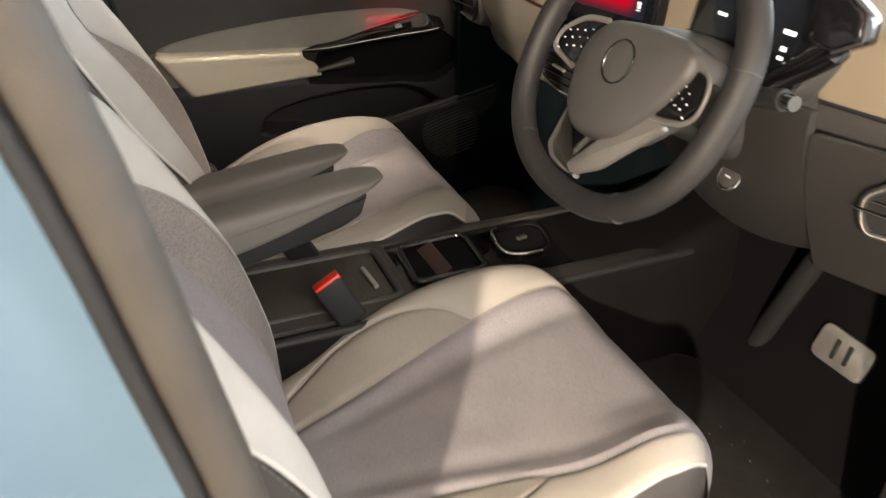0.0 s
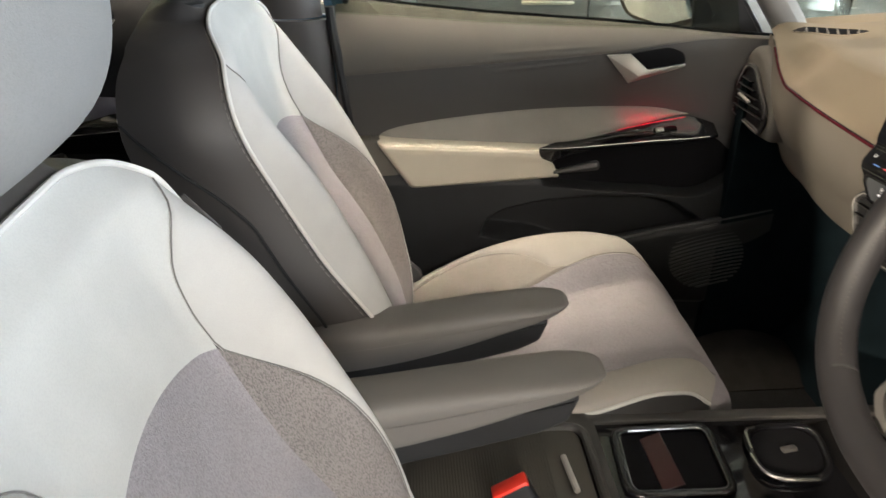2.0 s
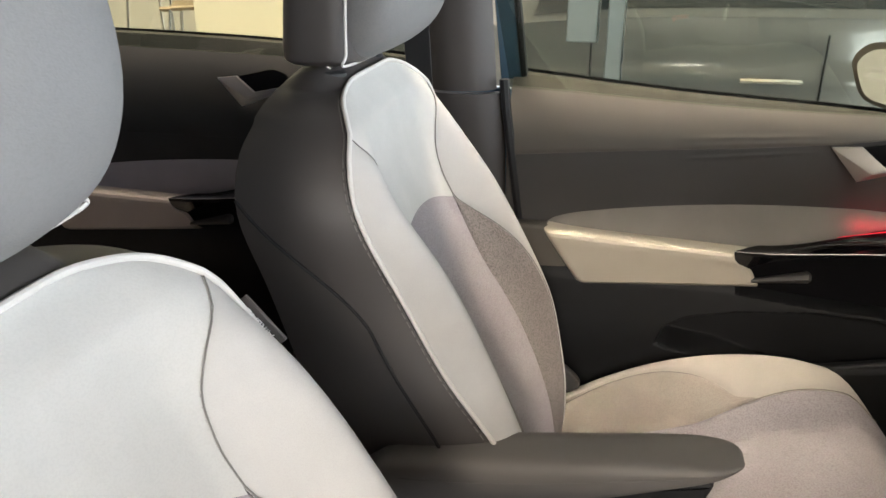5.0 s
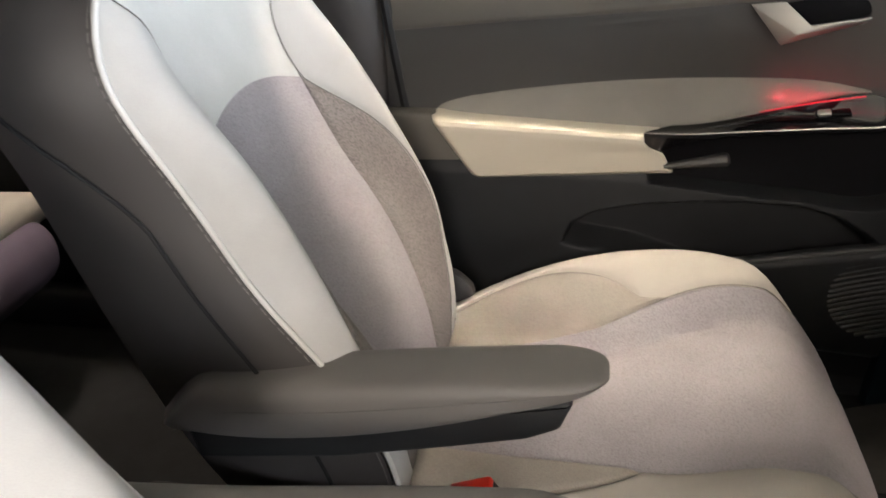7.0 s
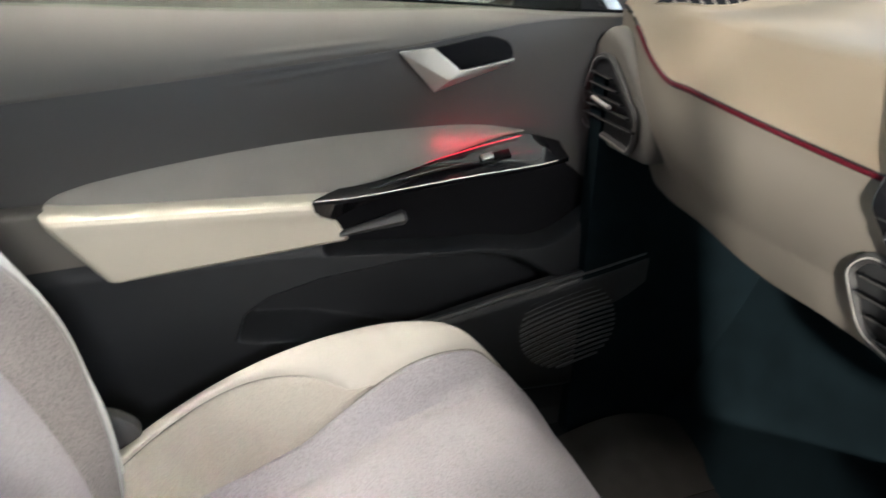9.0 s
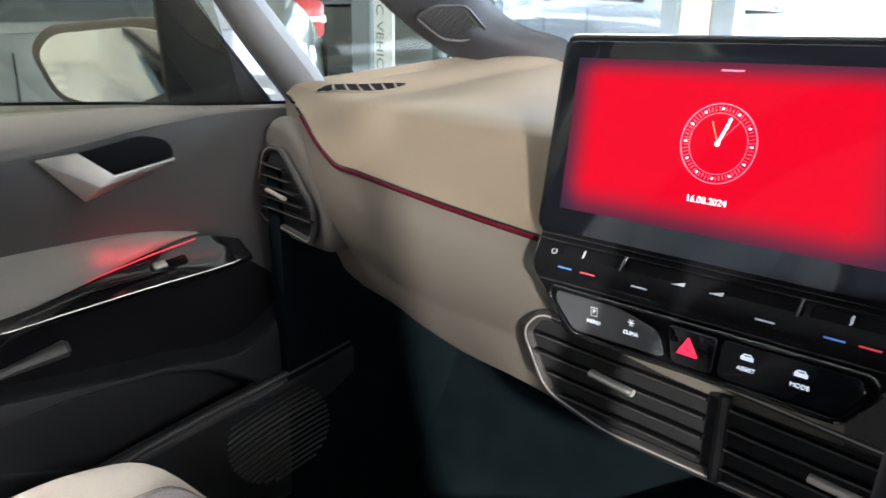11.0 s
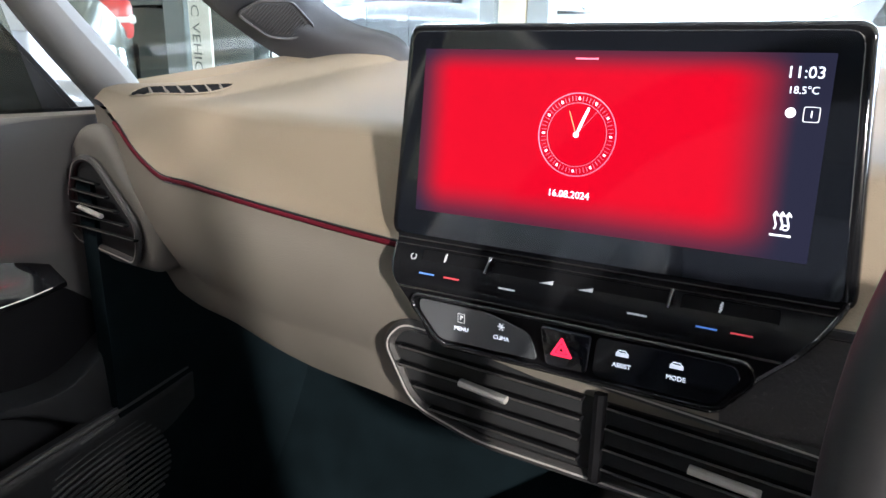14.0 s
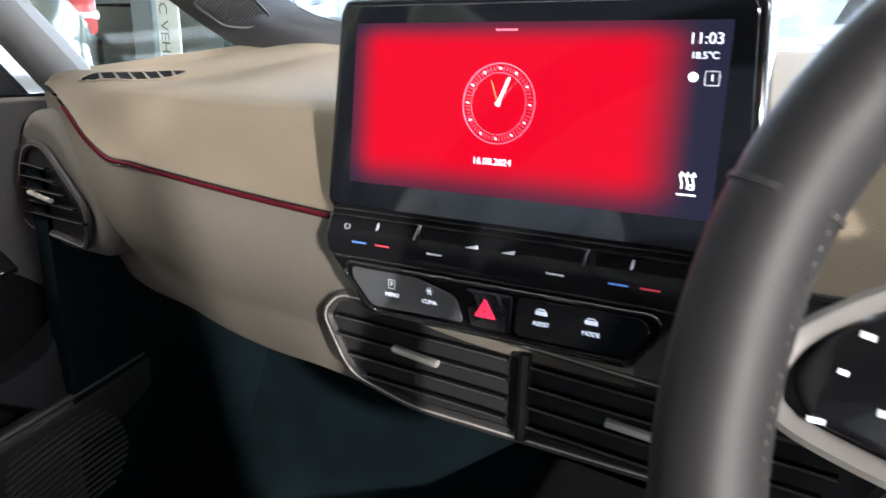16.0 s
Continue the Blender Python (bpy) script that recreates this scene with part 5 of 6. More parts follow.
air_vent("side_vent", "black side air vent with a chrome rim", sv2, [(-x, y) for x, y in reversed(shield)], [((-b[0], b[1]), (-a[0], a[1])) for a, b in sbars], [((-0.016, -0.001), (0.030, 0.003))], None, Matrix())

# centre vents below the screen
cvm = frame_at((CX + 0.007, 0.600, 0.824), (1, 0, 0), (0, 0.10, 1))
cout = [(-0.149, 0.029), (-0.135, 0.045), (-0.06, 0.043), (0.128, 0.031), (0.215, 0.024), (0.19, -0.020), (0.065, -0.021), (-0.005, -0.021), (-0.070, -0.021), (-0.122, -0.010)]
cb = []
for k in range(4):
    z = 0.0305 - 0.0125 * k
    cb.append(((-0.131 + 0.013 * max(0, k - 1), z), (0.002, z - 0.002)))
    cb.append(((0.018, z - 0.003), (0.190 - 0.006 * k, z - 0.009)))
air_vent("centre_vent", "black centre air vents with chrome rim below the screen", cvm, cout, cb, [((-0.079, 0.0195), (-0.045, 0.0165)), ((0.068, 0.0085), (0.105, 0.0060))], ((0.012, 0.034), (0.013, -0.020)))

# ---------------------------------------------------------------- centre screen
SO = Vector((CX, 0.604, 0.95))
SU, SV = Vector((1, 0.032, 0)).normalized(), Vector((0, 0.135, 1)).normalized()
SM = frame_at(SO, SU, SV)
screen = thing("centre_display", "lit touch display with red clock screen on the dashboard", "car display")
screen.matrix_basis = DASH_SET
house = rounded([(-0.1315, 0.117), (0.1315, 0.117), (0.1405, -0.022), (-0.1365, -0.019)], 0.010, 5)
part("housing", slab(house, 0.022, 0.004, 3, SM @ pose(0, 0, -0.023)), GLOSS, screen, "gloss black display housing")
part("cover_glass", slab(rounded([(-0.1265, 0.112), (0.1265, 0.112), (0.1345, -0.0185), (-0.1310, -0.0165)], 0.008, 5), 0.0012, 0.0005, 1, SM @ pose(0, 0, -0.001)), GLASSBLACK, screen)
part("mount", block(0.16, 0.09, 0.08, 0.02, 3, pose(CX, 0.668, 0.99)), BLACKP, screen)
lit = part("lit_panel", grid(lambda u, v: Vector(((u - 0.5) * 0.232, (v - 0.5) * 0.101, 0)), 2, 2), screen_mat("red_display", 0.116, 0.0505, (0.90, 0.0, 0.014), (0.026, 0.024, 0.042), 0.78, 0.026), screen, "glowing red display")
lit.matrix_local = SM @ pose(0, 0.0505, 0.0008)


def on_screen(u, v, h=0.0012, turn=0):
    return SM @ pose(u, v, h, 0, 0, turn)


CL = (-0.0105, 0.0545)
dial = part("clock_rim", tube([on_screen(*CL) @ Vector((0.0232 * math.cos(a), 0.0232 * math.sin(a), 0)) for a in np.linspace(0, 2 * math.pi, 64, endpoint=False)], 0.00035, 5, True), DISPLAY_PINK, screen)
part("clock_inner_rim", tube([on_screen(*CL) @ Vector((0.0178 * math.cos(a), 0.0178 * math.sin(a), 0)) for a in np.linspace(0, 2 * math.pi, 48, endpoint=False)], 0.00018, 4, True), DISPLAY_PINK, screen)
for k in range(60):
    a = radians(6 * k)
    big = k % 5 == 0
    part("hour_mark" if big else "minute_mark", block(0.0011 if big else 0.00024, 0.0016 if big else 0.0028, 0.0003, 0, 1, on_screen(*CL) @ pose(0.0203 * math.sin(a), 0.0203 * math.cos(a), 0, 0, 0, -6 * k)), DISPLAY_WHITE if big else DISPLAY_PINK, dial)


def hand(ang, length, wide, material):
    a = radians(ang)
    part("clock_hand", tube([on_screen(*CL, 0.0016).translation, on_screen(*CL, 0.0016) @ Vector((length * math.sin(a), length * math.cos(a), 0))], wide, 6, flat=0.3), material, dial)


hand(22, 0.0165, 0.0008, DISPLAY_WHITE)
hand(40, 0.0185, 0.0003, DISPLAY_PINK)
hand(338, 0.0140, 0.0003, DISPLAY_ORANGE)
part("clock_hub", disc(0.0016, 0.0005, 16, 0, on_screen(*CL, 0.0015)), DISPLAY_WHITE, dial)
words("date", "16.08.2024", 0.0058, on_screen(-0.0120, 0.0205), DISPLAY_WHITE, screen)
words("time", "11:03", 0.0080, on_screen(0.1035, 0.0915), DISPLAY_WHITE, screen)
words("outside_temperature", "18.5\u00b0C", 0.0050, on_screen(0.1035, 0.0832), DISPLAY_WHITE, screen)
part("round_icon", disc(0.0024, 0.0003, 20, 0, on_screen(0.0990, 0.0725)), DISPLAY_WHITE, screen)
part("profile_box", ring_band(rounded([(-0.0037, -0.0037), (0.0037, -0.0037), (0.0037, 0.0037), (-0.0037, 0.0037)], 0.0012, 4), rounded([(-0.0034, -0.0034), (0.0034, -0.0034), (0.0034, 0.0034), (-0.0034, 0.0034)], 0.0010, 4), 0.0003, 0, on_screen(0.1085, 0.0720)), INK, screen)
words("profile_number", "1", 0.0046, on_screen(0.1085, 0.0720), DISPLAY_WHITE, screen)
part("pull_bar", block(0.0135, 0.0010, 0.0003, 0, 1, on_screen(-0.0085, 0.0965)), DISPLAY_PINK, screen)
heat = []
for k in range(-1, 2):
    x0 = 0.1020 + 0.0030 * k
    heat.append(tube([on_screen(x0 + 0.0005 * math.sin(6 * q), 0.0155 + 0.0075 * q) @ Vector() for q in np.linspace(0, 1, 8)], 0.0004, 5))
    heat.append(tube([on_screen(x0 - 0.0012, 0.0220) @ Vector(), on_screen(x0, 0.0242) @ Vector(), on_screen(x0 + 0.0012, 0.0220) @ Vector()], 0.0004, 5))
heat.append(block(0.0098, 0.0008, 0.0003, 0, 1, on_screen(0.1020, 0.0125)))
heat.append(tube([on_screen(0.1040 + 0.0014 * math.cos(q), 0.0165 + 0.0012 * math.sin(q)) @ Vector() for q in np.linspace(0, 6.28, 12, endpoint=False)], 0.0004, 5, True))
part("heating_icon", merge(*heat), DISPLAY_WHITE, screen)
# fixed chrome slivers that draw glints along the housing's top edge
for u in (-0.085, -0.018, 0.028):
    part("top_glint", block(0.016 if u < -0.05 else 0.008, 0.0014, 0.0012, 0.0004, 1, on_screen(u, 0.1152, -0.006)), CHROME, screen)


# slider ledge and key bar below the display
def keyblock(u, v):
    z = 0.934 - 0.068 * v
    half = 0.1365 - 0.036 * smooth01(v * 1.05) - 0.004 * v
    a = 2 * u - 1
    y = 0.600 - 0.022 * smooth01(v / 0.38) + 0.012 * smooth01((v - 0.86) / 0.14) + 0.034 * max(0.0, abs(a) - 0.9) / 0.1
    return Vector((CX + a * half + 0.013 * max(a, 0.0) * (1 - 1.3 * v) - 0.005 * max(-a, 0.0) * (1 - v), y + 0.032 * a * half, z))


keybar = thing("climate_panel", "gloss black climate slider and key panel below the display", "control panel")
keybar.matrix_basis = DASH_SET
part("panel_face", thick(grid(keyblock, 40, 30), 0.03, (0, 1, 0)), PANELGLOSS, keybar)
for v, r in ((0.035, 0.0007), (0.085, 0.0005), (0.40, 0.0009)):
    part("panel_ridge", tube([keyblock(0.03 + 0.94 * k / 40, v) + Vector((0, -0.0004, 0)) for k in range(41)], r, 6), EDGEGLOSS, keybar)
lip = [keyblock(0.955, 0.02 + 0.94 * k / 24) for k in range(25)] + [keyblock(0.955 - 0.91 * k / 40, 0.96) for k in range(1, 41)] + [keyblock(0.045, 0.96 - 0.86 * k / 24) for k in range(1, 25)]
part("panel_lip", tube([p + Vector((0, 0.0005, 0)) for p in lip], 0.0022, 8), EDGEGLOSS, keybar, "polished black panel lip")
KY = lambda x, z: 0.5765 + 0.032 * (x - CX)
KM = lambda x, z, h=0.0: frame_at((x, KY(x, z) - h, z), (1, 0.032, 0), (0, 0, 1))
part("key_bezel", tube([KM(CX + x, 0.8905 + z) @ Vector((0, 0, 0.0005)) for x, z in rounded([(-0.098, 0.013), (0.100, 0.013), (0.104, 0.004), (0.088, -0.0155), (-0.080, -0.0155), (-0.100, 0.006)], 0.006, 4)], 0.0014, 6, True), GLOSS, keybar)
part("key_strip", slab(rounded([(-0.094, 0.011), (-0.046, 0.011), (-0.018, 0.004), (-0.012, -0.012), (-0.079, -0.013), (-0.094, 0.004)], 0.005), 0.0012, 0.0005, 1, KM(CX, 0.8905)), GREYKEY, keybar, "grey touch key field")
part("key_strip", slab(rounded([(0.022, 0.011), (0.094, 0.011), (0.098, 0.004), (0.086, -0.013), (0.020, -0.013)], 0.005), 0.0012, 0.0005, 1, KM(CX, 0.8905)), GLASSBLACK, keybar)
hz = part("hazard_key", slab(rounded([(-0.014, 0.011), (0.017, 0.011), (0.015, -0.012), (-0.010, -0.012)], 0.003), 0.003, 0.001, 2, KM(CX + 0.003, 0.8905)), GLASSBLACK, keybar)
tri = lambda r: [(r * math.sin(a), r * math.cos(a)) for a in (0, 2 * math.pi / 3, 4 * math.pi / 3)]
part("warning_triangle", ring_band(rounded(tri(0.0078), 0.001, 2), rounded(tri(0.0046), 0.001, 2), 0.0005, 0, KM(CX + 0.003, 0.8895, 0.0032)), HAZARD_RED, hz)
part("warning_triangle", ring_band(rounded(tri(0.0038), 0.001, 2), rounded(tri(0.0016), 0.0005, 2), 0.0005, 0, KM(CX + 0.003, 0.8895, 0.0032)), HAZARD_RED, hz)
for x, text in ((-0.036, "MENU"), (-0.009, "CLIMA"), (0.064, "ASSIST"), (0.093, "MODE")):
    words("key_label", text, 0.0036, KM(x, 0.8875, 0.0016), INK, keybar)
for x in (0.064, 0.093):
    part("key_icon", merge(tube([KM(x + dx, 0.8945 + dz, 0.0016) @ Vector() for dx, dz in ((-0.003, 0), (-0.0018, 0.0018), (0.0018, 0.0018), (0.003, 0))], 0.00035, 5), block(0.007, 0.0022, 0.0004, 0, 1, KM(x, 0.8940, 0.0016))), INK, keybar)
words("key_letter", "P", 0.0040, KM(-0.036, 0.8945, 0.0016), INK_DIM, keybar)
part("key_box", ring_band([(-0.0024, -0.0029), (0.0024, -0.0029), (0.0024, 0.0029), (-0.0024, 0.0029)], [(-0.0021, -0.0026), (0.0021, -0.0026), (0.0021, 0.0026), (-0.0021, 0.0026)], 0.0003, 0, KM(-0.036, 0.8945, 0.0016)), INK_DIM, keybar)
part("key_icon", merge(*[block(0.0048, 0.0004, 0.0003, 0, 1, KM(-0.009, 0.8945, 0.0016) @ pose(0, 0, 0, 0, 0, 60 * k)) for k in range(3)]), INK, keybar)


def SLOPE(x, z):
    """A place on the sloping slider ledge."""
    v = (0.934 - z) / 0.068
    near = min((keyblock(k / 60, v) for k in range(61)), key=lambda p: abs(p.x - x))
    return frame_at((x, near.y - 0.0004, z), (1, 0.032, 0), (0, 0.5, 0.86))


for x, material in ((-0.066, MARK_BLUE), (-0.048, MARK_RED), (-0.010, INK_DIM), (0.068, INK_DIM), (0.104, MARK_BLUE), (0.121, MARK_RED)):
    part("slider_mark", block(0.0105, 0.0009, 0.0006, 0, 1, SLOPE(x, 0.9155)), material, keybar)
for x, wide in ((-0.051, 0.048), (0.030, 0.108), (0.112, 0.048)):
    o2r = rounded([(-wide / 2, -0.0045), (wide / 2, -0.0045), (wide / 2, 0.0045), (-wide / 2, 0.0045)], 0.002, 3)
    part("slider_groove", slab(o2r, 0.0008, 0.0002, 1, SLOPE(x, 0.9235)), PITCH, keybar)
    part("groove_edge", tube([SLOPE(x, 0.9235) @ Vector((q, r, 0.0008)) for q, r in o2r], 0.00035, 5, True), PANELGLOSS, keybar)
for x in (-0.081,):
    part("power_icon", tube([SLOPE(x, 0.9225) @ Vector((0.0019 * math.sin(a), 0.0019 * math.cos(a), 0.0008)) for a in np.linspace(0.5, 5.8, 14)], 0.0003, 4), INK_DIM, keybar)
for x in (-0.058, 0.108):
    part("fan_icon", merge(*[block(0.0010, 0.0024, 0.0004, 0, 1, SLOPE(x, 0.9240) @ pose(0, 0.0016 * k, 0.001, 0, 0, -24)) for k in (-1, 0, 1)]), INK_DIM, keybar)
for x in (-0.028, 0.082):
    part("slider_knob", tube([SLOPE(x, 0.9215) @ Vector((0, -0.002, 0.001)), SLOPE(x, 0.9255) @ Vector((0, 0.003, 0.001))], 0.0011, 8), CHROMEDARK, keybar)
for x in (0.012, 0.036):
    part("volume_icon", slab([(-0.0042, -0.0011), (0.0042, -0.0011), (0.0042, 0.0013)], 0.0004, 0, 1, SLOPE(x, 0.9215) @ pose(0, 0, 0.0009)), INK_DIM, keybar)

# ---------------------------------------------------------------- instruments, column and wheel
column = thing("steering_column", "dark grey steering column shroud with stalks", "steering column")
part("shroud", loft([[Vector((0.372 + w * math.copysign(abs(math.cos(a)) ** 0.6, math.cos(a)), y, z + h * math.copysign(abs(math.sin(a)) ** 0.6, math.sin(a)))) for a in [2 * math.pi * k / 28 for k in range(28)]] for y, z, w, h in [(0.50, 0.985, 0.055, 0.05), (0.54, 0.975, 0.075, 0.062), (0.62, 0.945, 0.085, 0.075), (0.70, 0.92, 0.09, 0.08)]]), DARKP, column)
st1 = part("stalk", tube(spline([(0.42, 0.550, 0.985), (0.50, 0.550, 0.998), (0.546, 0.548, 1.008)], 10), [0.011] * 8 + [0.012, 0.013, 0.012], 10), BLACKP, column)
part("stalk_cap", tube([(0.545, 0.548, 1.008), (0.562, 0.546, 1.010)], 0.0085, 12), CHROMEDARK, st1, "dark silver stalk end")
part("gear_selector", slab(rounded([(-0.030, 0.030), (-0.006, 0.031), (0.020, 0.011), (0.022, -0.014), (-0.006, -0.027), (-0.030, -0.020)], 0.006), 0.035, 0.005, 3, frame_at((0.577, 0.590, 1.088), (1, 0.2, 0.1), (0, 0.2, 1))), GLOSS, column, "gloss black gear selector")
part("selector_edge", tube([frame_at((0.577, 0.590, 1.088), (1, 0.2, 0.1), (0, 0.2, 1)) @ Vector((x, y, 0.033)) for x, y in ((-0.006, 0.032), (0.021, 0.012), (0.023, -0.014), (-0.004, -0.027))], 0.0016, 6), DARKP, column)
part("selector_arm", tube([(0.46, 0.60, 0.985), (0.515, 0.585, 1.025), (0.570, 0.575, 1.066)], 0.015, 10), GLOSS, column)

cluster = thing("instrument_display", "small black driver's instrument display on the column", "car display")
IM = frame_at((0.432, 0.600, 1.052), (1, 0.0, 0.0), (0, 0.24, 1))
part("pod", slab(rounded([(-0.112, 0.055), (0.088, 0.055), (0.096, -0.010), (0.072, -0.066), (-0.070, -0.066), (-0.104, -0.045)], 0.016), 0.05, 0.008, 3, IM @ pose(0, 0, -0.051)), DARKP2, cluster)
part("pod_edge", tube([IM @ Vector((x, y, -0.004)) for x, y in ((-0.110, -0.030), (-0.103, -0.046), (-0.070, -0.067), (0.0, -0.0675), (0.072, -0.067), (0.092, -0.02))], 0.0045, 8), GLOSS, cluster)
part("pod_glass", slab(rounded([(-0.107, 0.051), (0.083, 0.051), (0.091, -0.008), (0.072, -0.040), (-0.100, -0.038)], 0.012), 0.002, 0.0008, 1, IM), GLASSBLACK, cluster)
for u, v, w, h, material in ((-0.055, 0.002, 0.016, 0.004, DISPLAY_WHITE), (0.012, 0.004, 0.012, 0.004, HAZARD_RED), (0.052, 0.006, 0.018, 0.005, DISPLAY_WHITE), (0.052, -0.012, 0.008, 0.005, DISPLAY_WHITE), (0.052, -0.022, 0.008, 0.004, DISPLAY_WHITE), (-0.055, 0.024, 0.02, 0.004, DISPLAY_WHITE), (-0.01, 0.03, 0.008, 0.008, DISPLAY_WHITE)):
    part("readout_bar", block(w, h, 0.0005, 0, 1, IM @ pose(u, v, 0.0024)), material, cluster)

lower = thing("knee_cover", "dark grey plastic cover below the steering column", "trim panel", kind="structure")
part("cover", thick(grid(lambda u, v: Vector((0.235 + 0.30 * u, 0.592 + 0.012 * (2 * u - 1) ** 4 + 0.085 * v ** 2, 0.985 - 0.195 * v - 0.03 * math.sin(math.pi * u) * v)), 20, 20), 0.012, (0, 1, 0)), KNEE, lower)
part("cover_right", thick(grid(lambda u, v: Vector((0.537 + 0.13 * u, 0.612 + 0.05 * u + 0.07 * v ** 1.6, 0.958 - 0.19 * v)), 10, 12), 0.012, (0, 1, 0)), KNEE, lower)
start = thing("start_button", "round start button with a silver ring beside the column", "button")
bmn = frame_at((0.429, 0.6165, 0.857), (1, 0.02, 0), (0, 0.45, 1))
part("ring", tube([bmn @ Vector((0.0165 * math.cos(a), 0.0165 * math.sin(a), 0.002)) for a in np.linspace(0, 2 * math.pi, 28, endpoint=False)], 0.0026, 8, True), CHROME, start)
part("cap", disc(0.0145, 0.004, 28, 0.0012, bmn), DARKP2, start)
part("legend", block(0.010, 0.0022, 0.0004, 0, 1, bmn @ pose(0, 0.0, 0.0045)), INK_DIM, start)

wheel = thing("steering_wheel", "black leather flat-bottomed steering wheel with silver spokes", "steering wheel")
WT = radians(24.6)
WM = frame_at((0.372, 0.463, 1.000), (1, -0.006, 0), (0, math.sin(WT), math.cos(WT)))


def rim_pt(a, r=0.1845):
    c, s = math.cos(a), math.sin(a)
    k = 1.0 / (abs(c) ** 2.27 + abs(s) ** 2.27) ** (1 / 2.27)
    y = r * 0.871 * s * k
    return Vector((r * c * k, max(y, -0.164 + 0.012 * (c * k) ** 2), 0))


part("rim", tube([WM @ rim_pt(a) for a in np.linspace(0, 2 * math.pi, 96, endpoint=False)], 0.0165, 18, True, 1.08), LEATHER, wheel, "black leather rim")
for a in (-2.2, -0.95, 0.3, 2.85):
    q = [WM @ rim_pt(a + d) for d in (-0.006, 0.006)]
    part("rim_seam", tube(q, 0.0168, 18, flat=1.08), DARKP, wheel)
sti = [WM @ (rim_pt(a, 0.182) * 0.925 + Vector((0, 0, 0.011))) for a in np.linspace(2.85, 4.05, 80)]
part("rim_stitching", merge(*[tube([sti[k], sti[k].lerp(sti[k + 1], 0.7)], 0.0005, 4) for k in range(0, 78, 2)]), RUBBER, wheel)
hub = [(-0.100, -0.012), (-0.094, 0.020), (-0.066, 0.050), (0.0, 0.060), (0.072, 0.060), (0.104, 0.050), (0.108, 0.026), (0.084, -0.022), (0.034, -0.078), (-0.014, -0.095), (-0.054, -0.092), (-0.084, -0.066)][::-1]
HM = WM @ pose(-0.004, 0.000, -0.022)
part("hub_cover", loft([[HM @ Vector((x * k, y * k, z)) for x, y in rounded(hub, 0.018, 5)] for k, z in ((0.94, -0.05), (1.0, -0.02), (1.0, -0.002), (0.985, 0.007), (0.95, 0.013), (0.88, 0.017), (0.5, 0.023), (0.1, 0.025))]), HUBGREY, wheel, "dark grey airbag cover")
part("badge_ring", tube([HM @ Vector((0.0262 * math.cos(a), 0.006 + 0.0262 * math.sin(a), 0.0262)) for a in np.linspace(0, 2 * math.pi, 40, endpoint=False)], 0.0016, 8, True), CHROMEDARK, wheel)
part("badge_disc", disc(0.0255, 0.0016, 36, 0.0006, HM @ pose(0, 0.006, 0.0238)), HUBGREY, wheel)
PADS = ([(-0.166, -0.002), (-0.158, 0.014), (-0.126, 0.034), (-0.084, 0.040), (-0.090, 0.004), (-0.112, -0.022), (-0.158, -0.013)],
        [(0.084, 0.040), (0.120, 0.029), (0.131, 0.0), (0.118, -0.020), (0.070, -0.030), (0.078, 0.0)])
for sg, pad in zip((-1, 1), PADS):
    mx, my = sum(p[0] for p in pad) / len(pad), sum(p[1] for p in pad) / len(pad)
    kp = part("key_pad", slab(rounded(pad[::-1], 0.006), 0.012, 0.003, 2, HM @ pose(0, 0, -0.006)), GLOSS, wheel, "gloss black wheel key pad")
    edge = [(mx + (x - mx) * 1.10, my + (y - my) * 1.14) for x, y in pad]
    edge = [edge[3], edge[2], edge[1], edge[0], edge[6], edge[5]] if sg < 0 else edge[:5]
    part("pad_frame", tube(spline([HM @ Vector((x, y, 0.003)) for x, y in edge], 48), 0.0028, 8, flat=1.4), SPOKE, wheel, "silver spoke frame")
    rk = random.Random(7 + sg)
    for k in range(12):
        row, colm = k // 4, k % 4
        fx, fy = (colm - 1.5) / 1.5, 1 - row
        part("key_mark", block(rk.uniform(0.0020, 0.0048), rk.uniform(0.0009, 0.0022), 0.0008, 0, 1, HM @ pose(mx + fx * (0.024 if sg < 0 else 0.015) + 0.004 * fy * -sg, my + 0.013 * fy + 0.006 * fx * (-sg) + rk.uniform(-0.002, 0.002), 0.0062, 0, 0, rk.uniform(-14, 14))), INK if k % 3 else INK_DIM, kp)
    part("spoke", slab(rounded([(sg * 0.118, 0.03), (sg * 0.180, 0.012), (sg * 0.178, -0.022), (sg * 0.118, -0.02)][::sg], 0.008), 0.018, 0.004, 2, HM @ pose(0, 0, -0.018)), LEATHER, wheel)
part("lower_arm", slab(rounded([(-0.081, -0.061), (-0.086, -0.128), (-0.062, -0.148), (0.0, -0.143), (-0.018, -0.133), (-0.056, -0.135), (-0.073, -0.122), (-0.069, -0.068)], 0.005, 3), 0.010, 0.003, 2, HM @ pose(0, 0, -0.006)), SPOKE, wheel, "silver lower spoke arm")
part("lower_arm", slab(rounded([(-0.012, -0.143), (0.029, -0.118), (0.101, -0.036), (0.074, -0.028), (0.052, -0.044), (0.005, -0.090), (-0.030, -0.136)], 0.005, 3), 0.012, 0.003, 2, HM @ pose(0, 0, -0.0065)), SPOKE, wheel, "silver lower spoke arm")
inset = part("spoke_inset", slab(rounded([(-0.074, -0.060), (-0.078, -0.124), (-0.058, -0.138), (-0.022, -0.137), (0.010, -0.088), (0.0, -0.070)], 0.006), 0.008, 0.002, 2, HM @ pose(0, 0, -0.014)), GLOSS, wheel, "gloss black spoke inset")
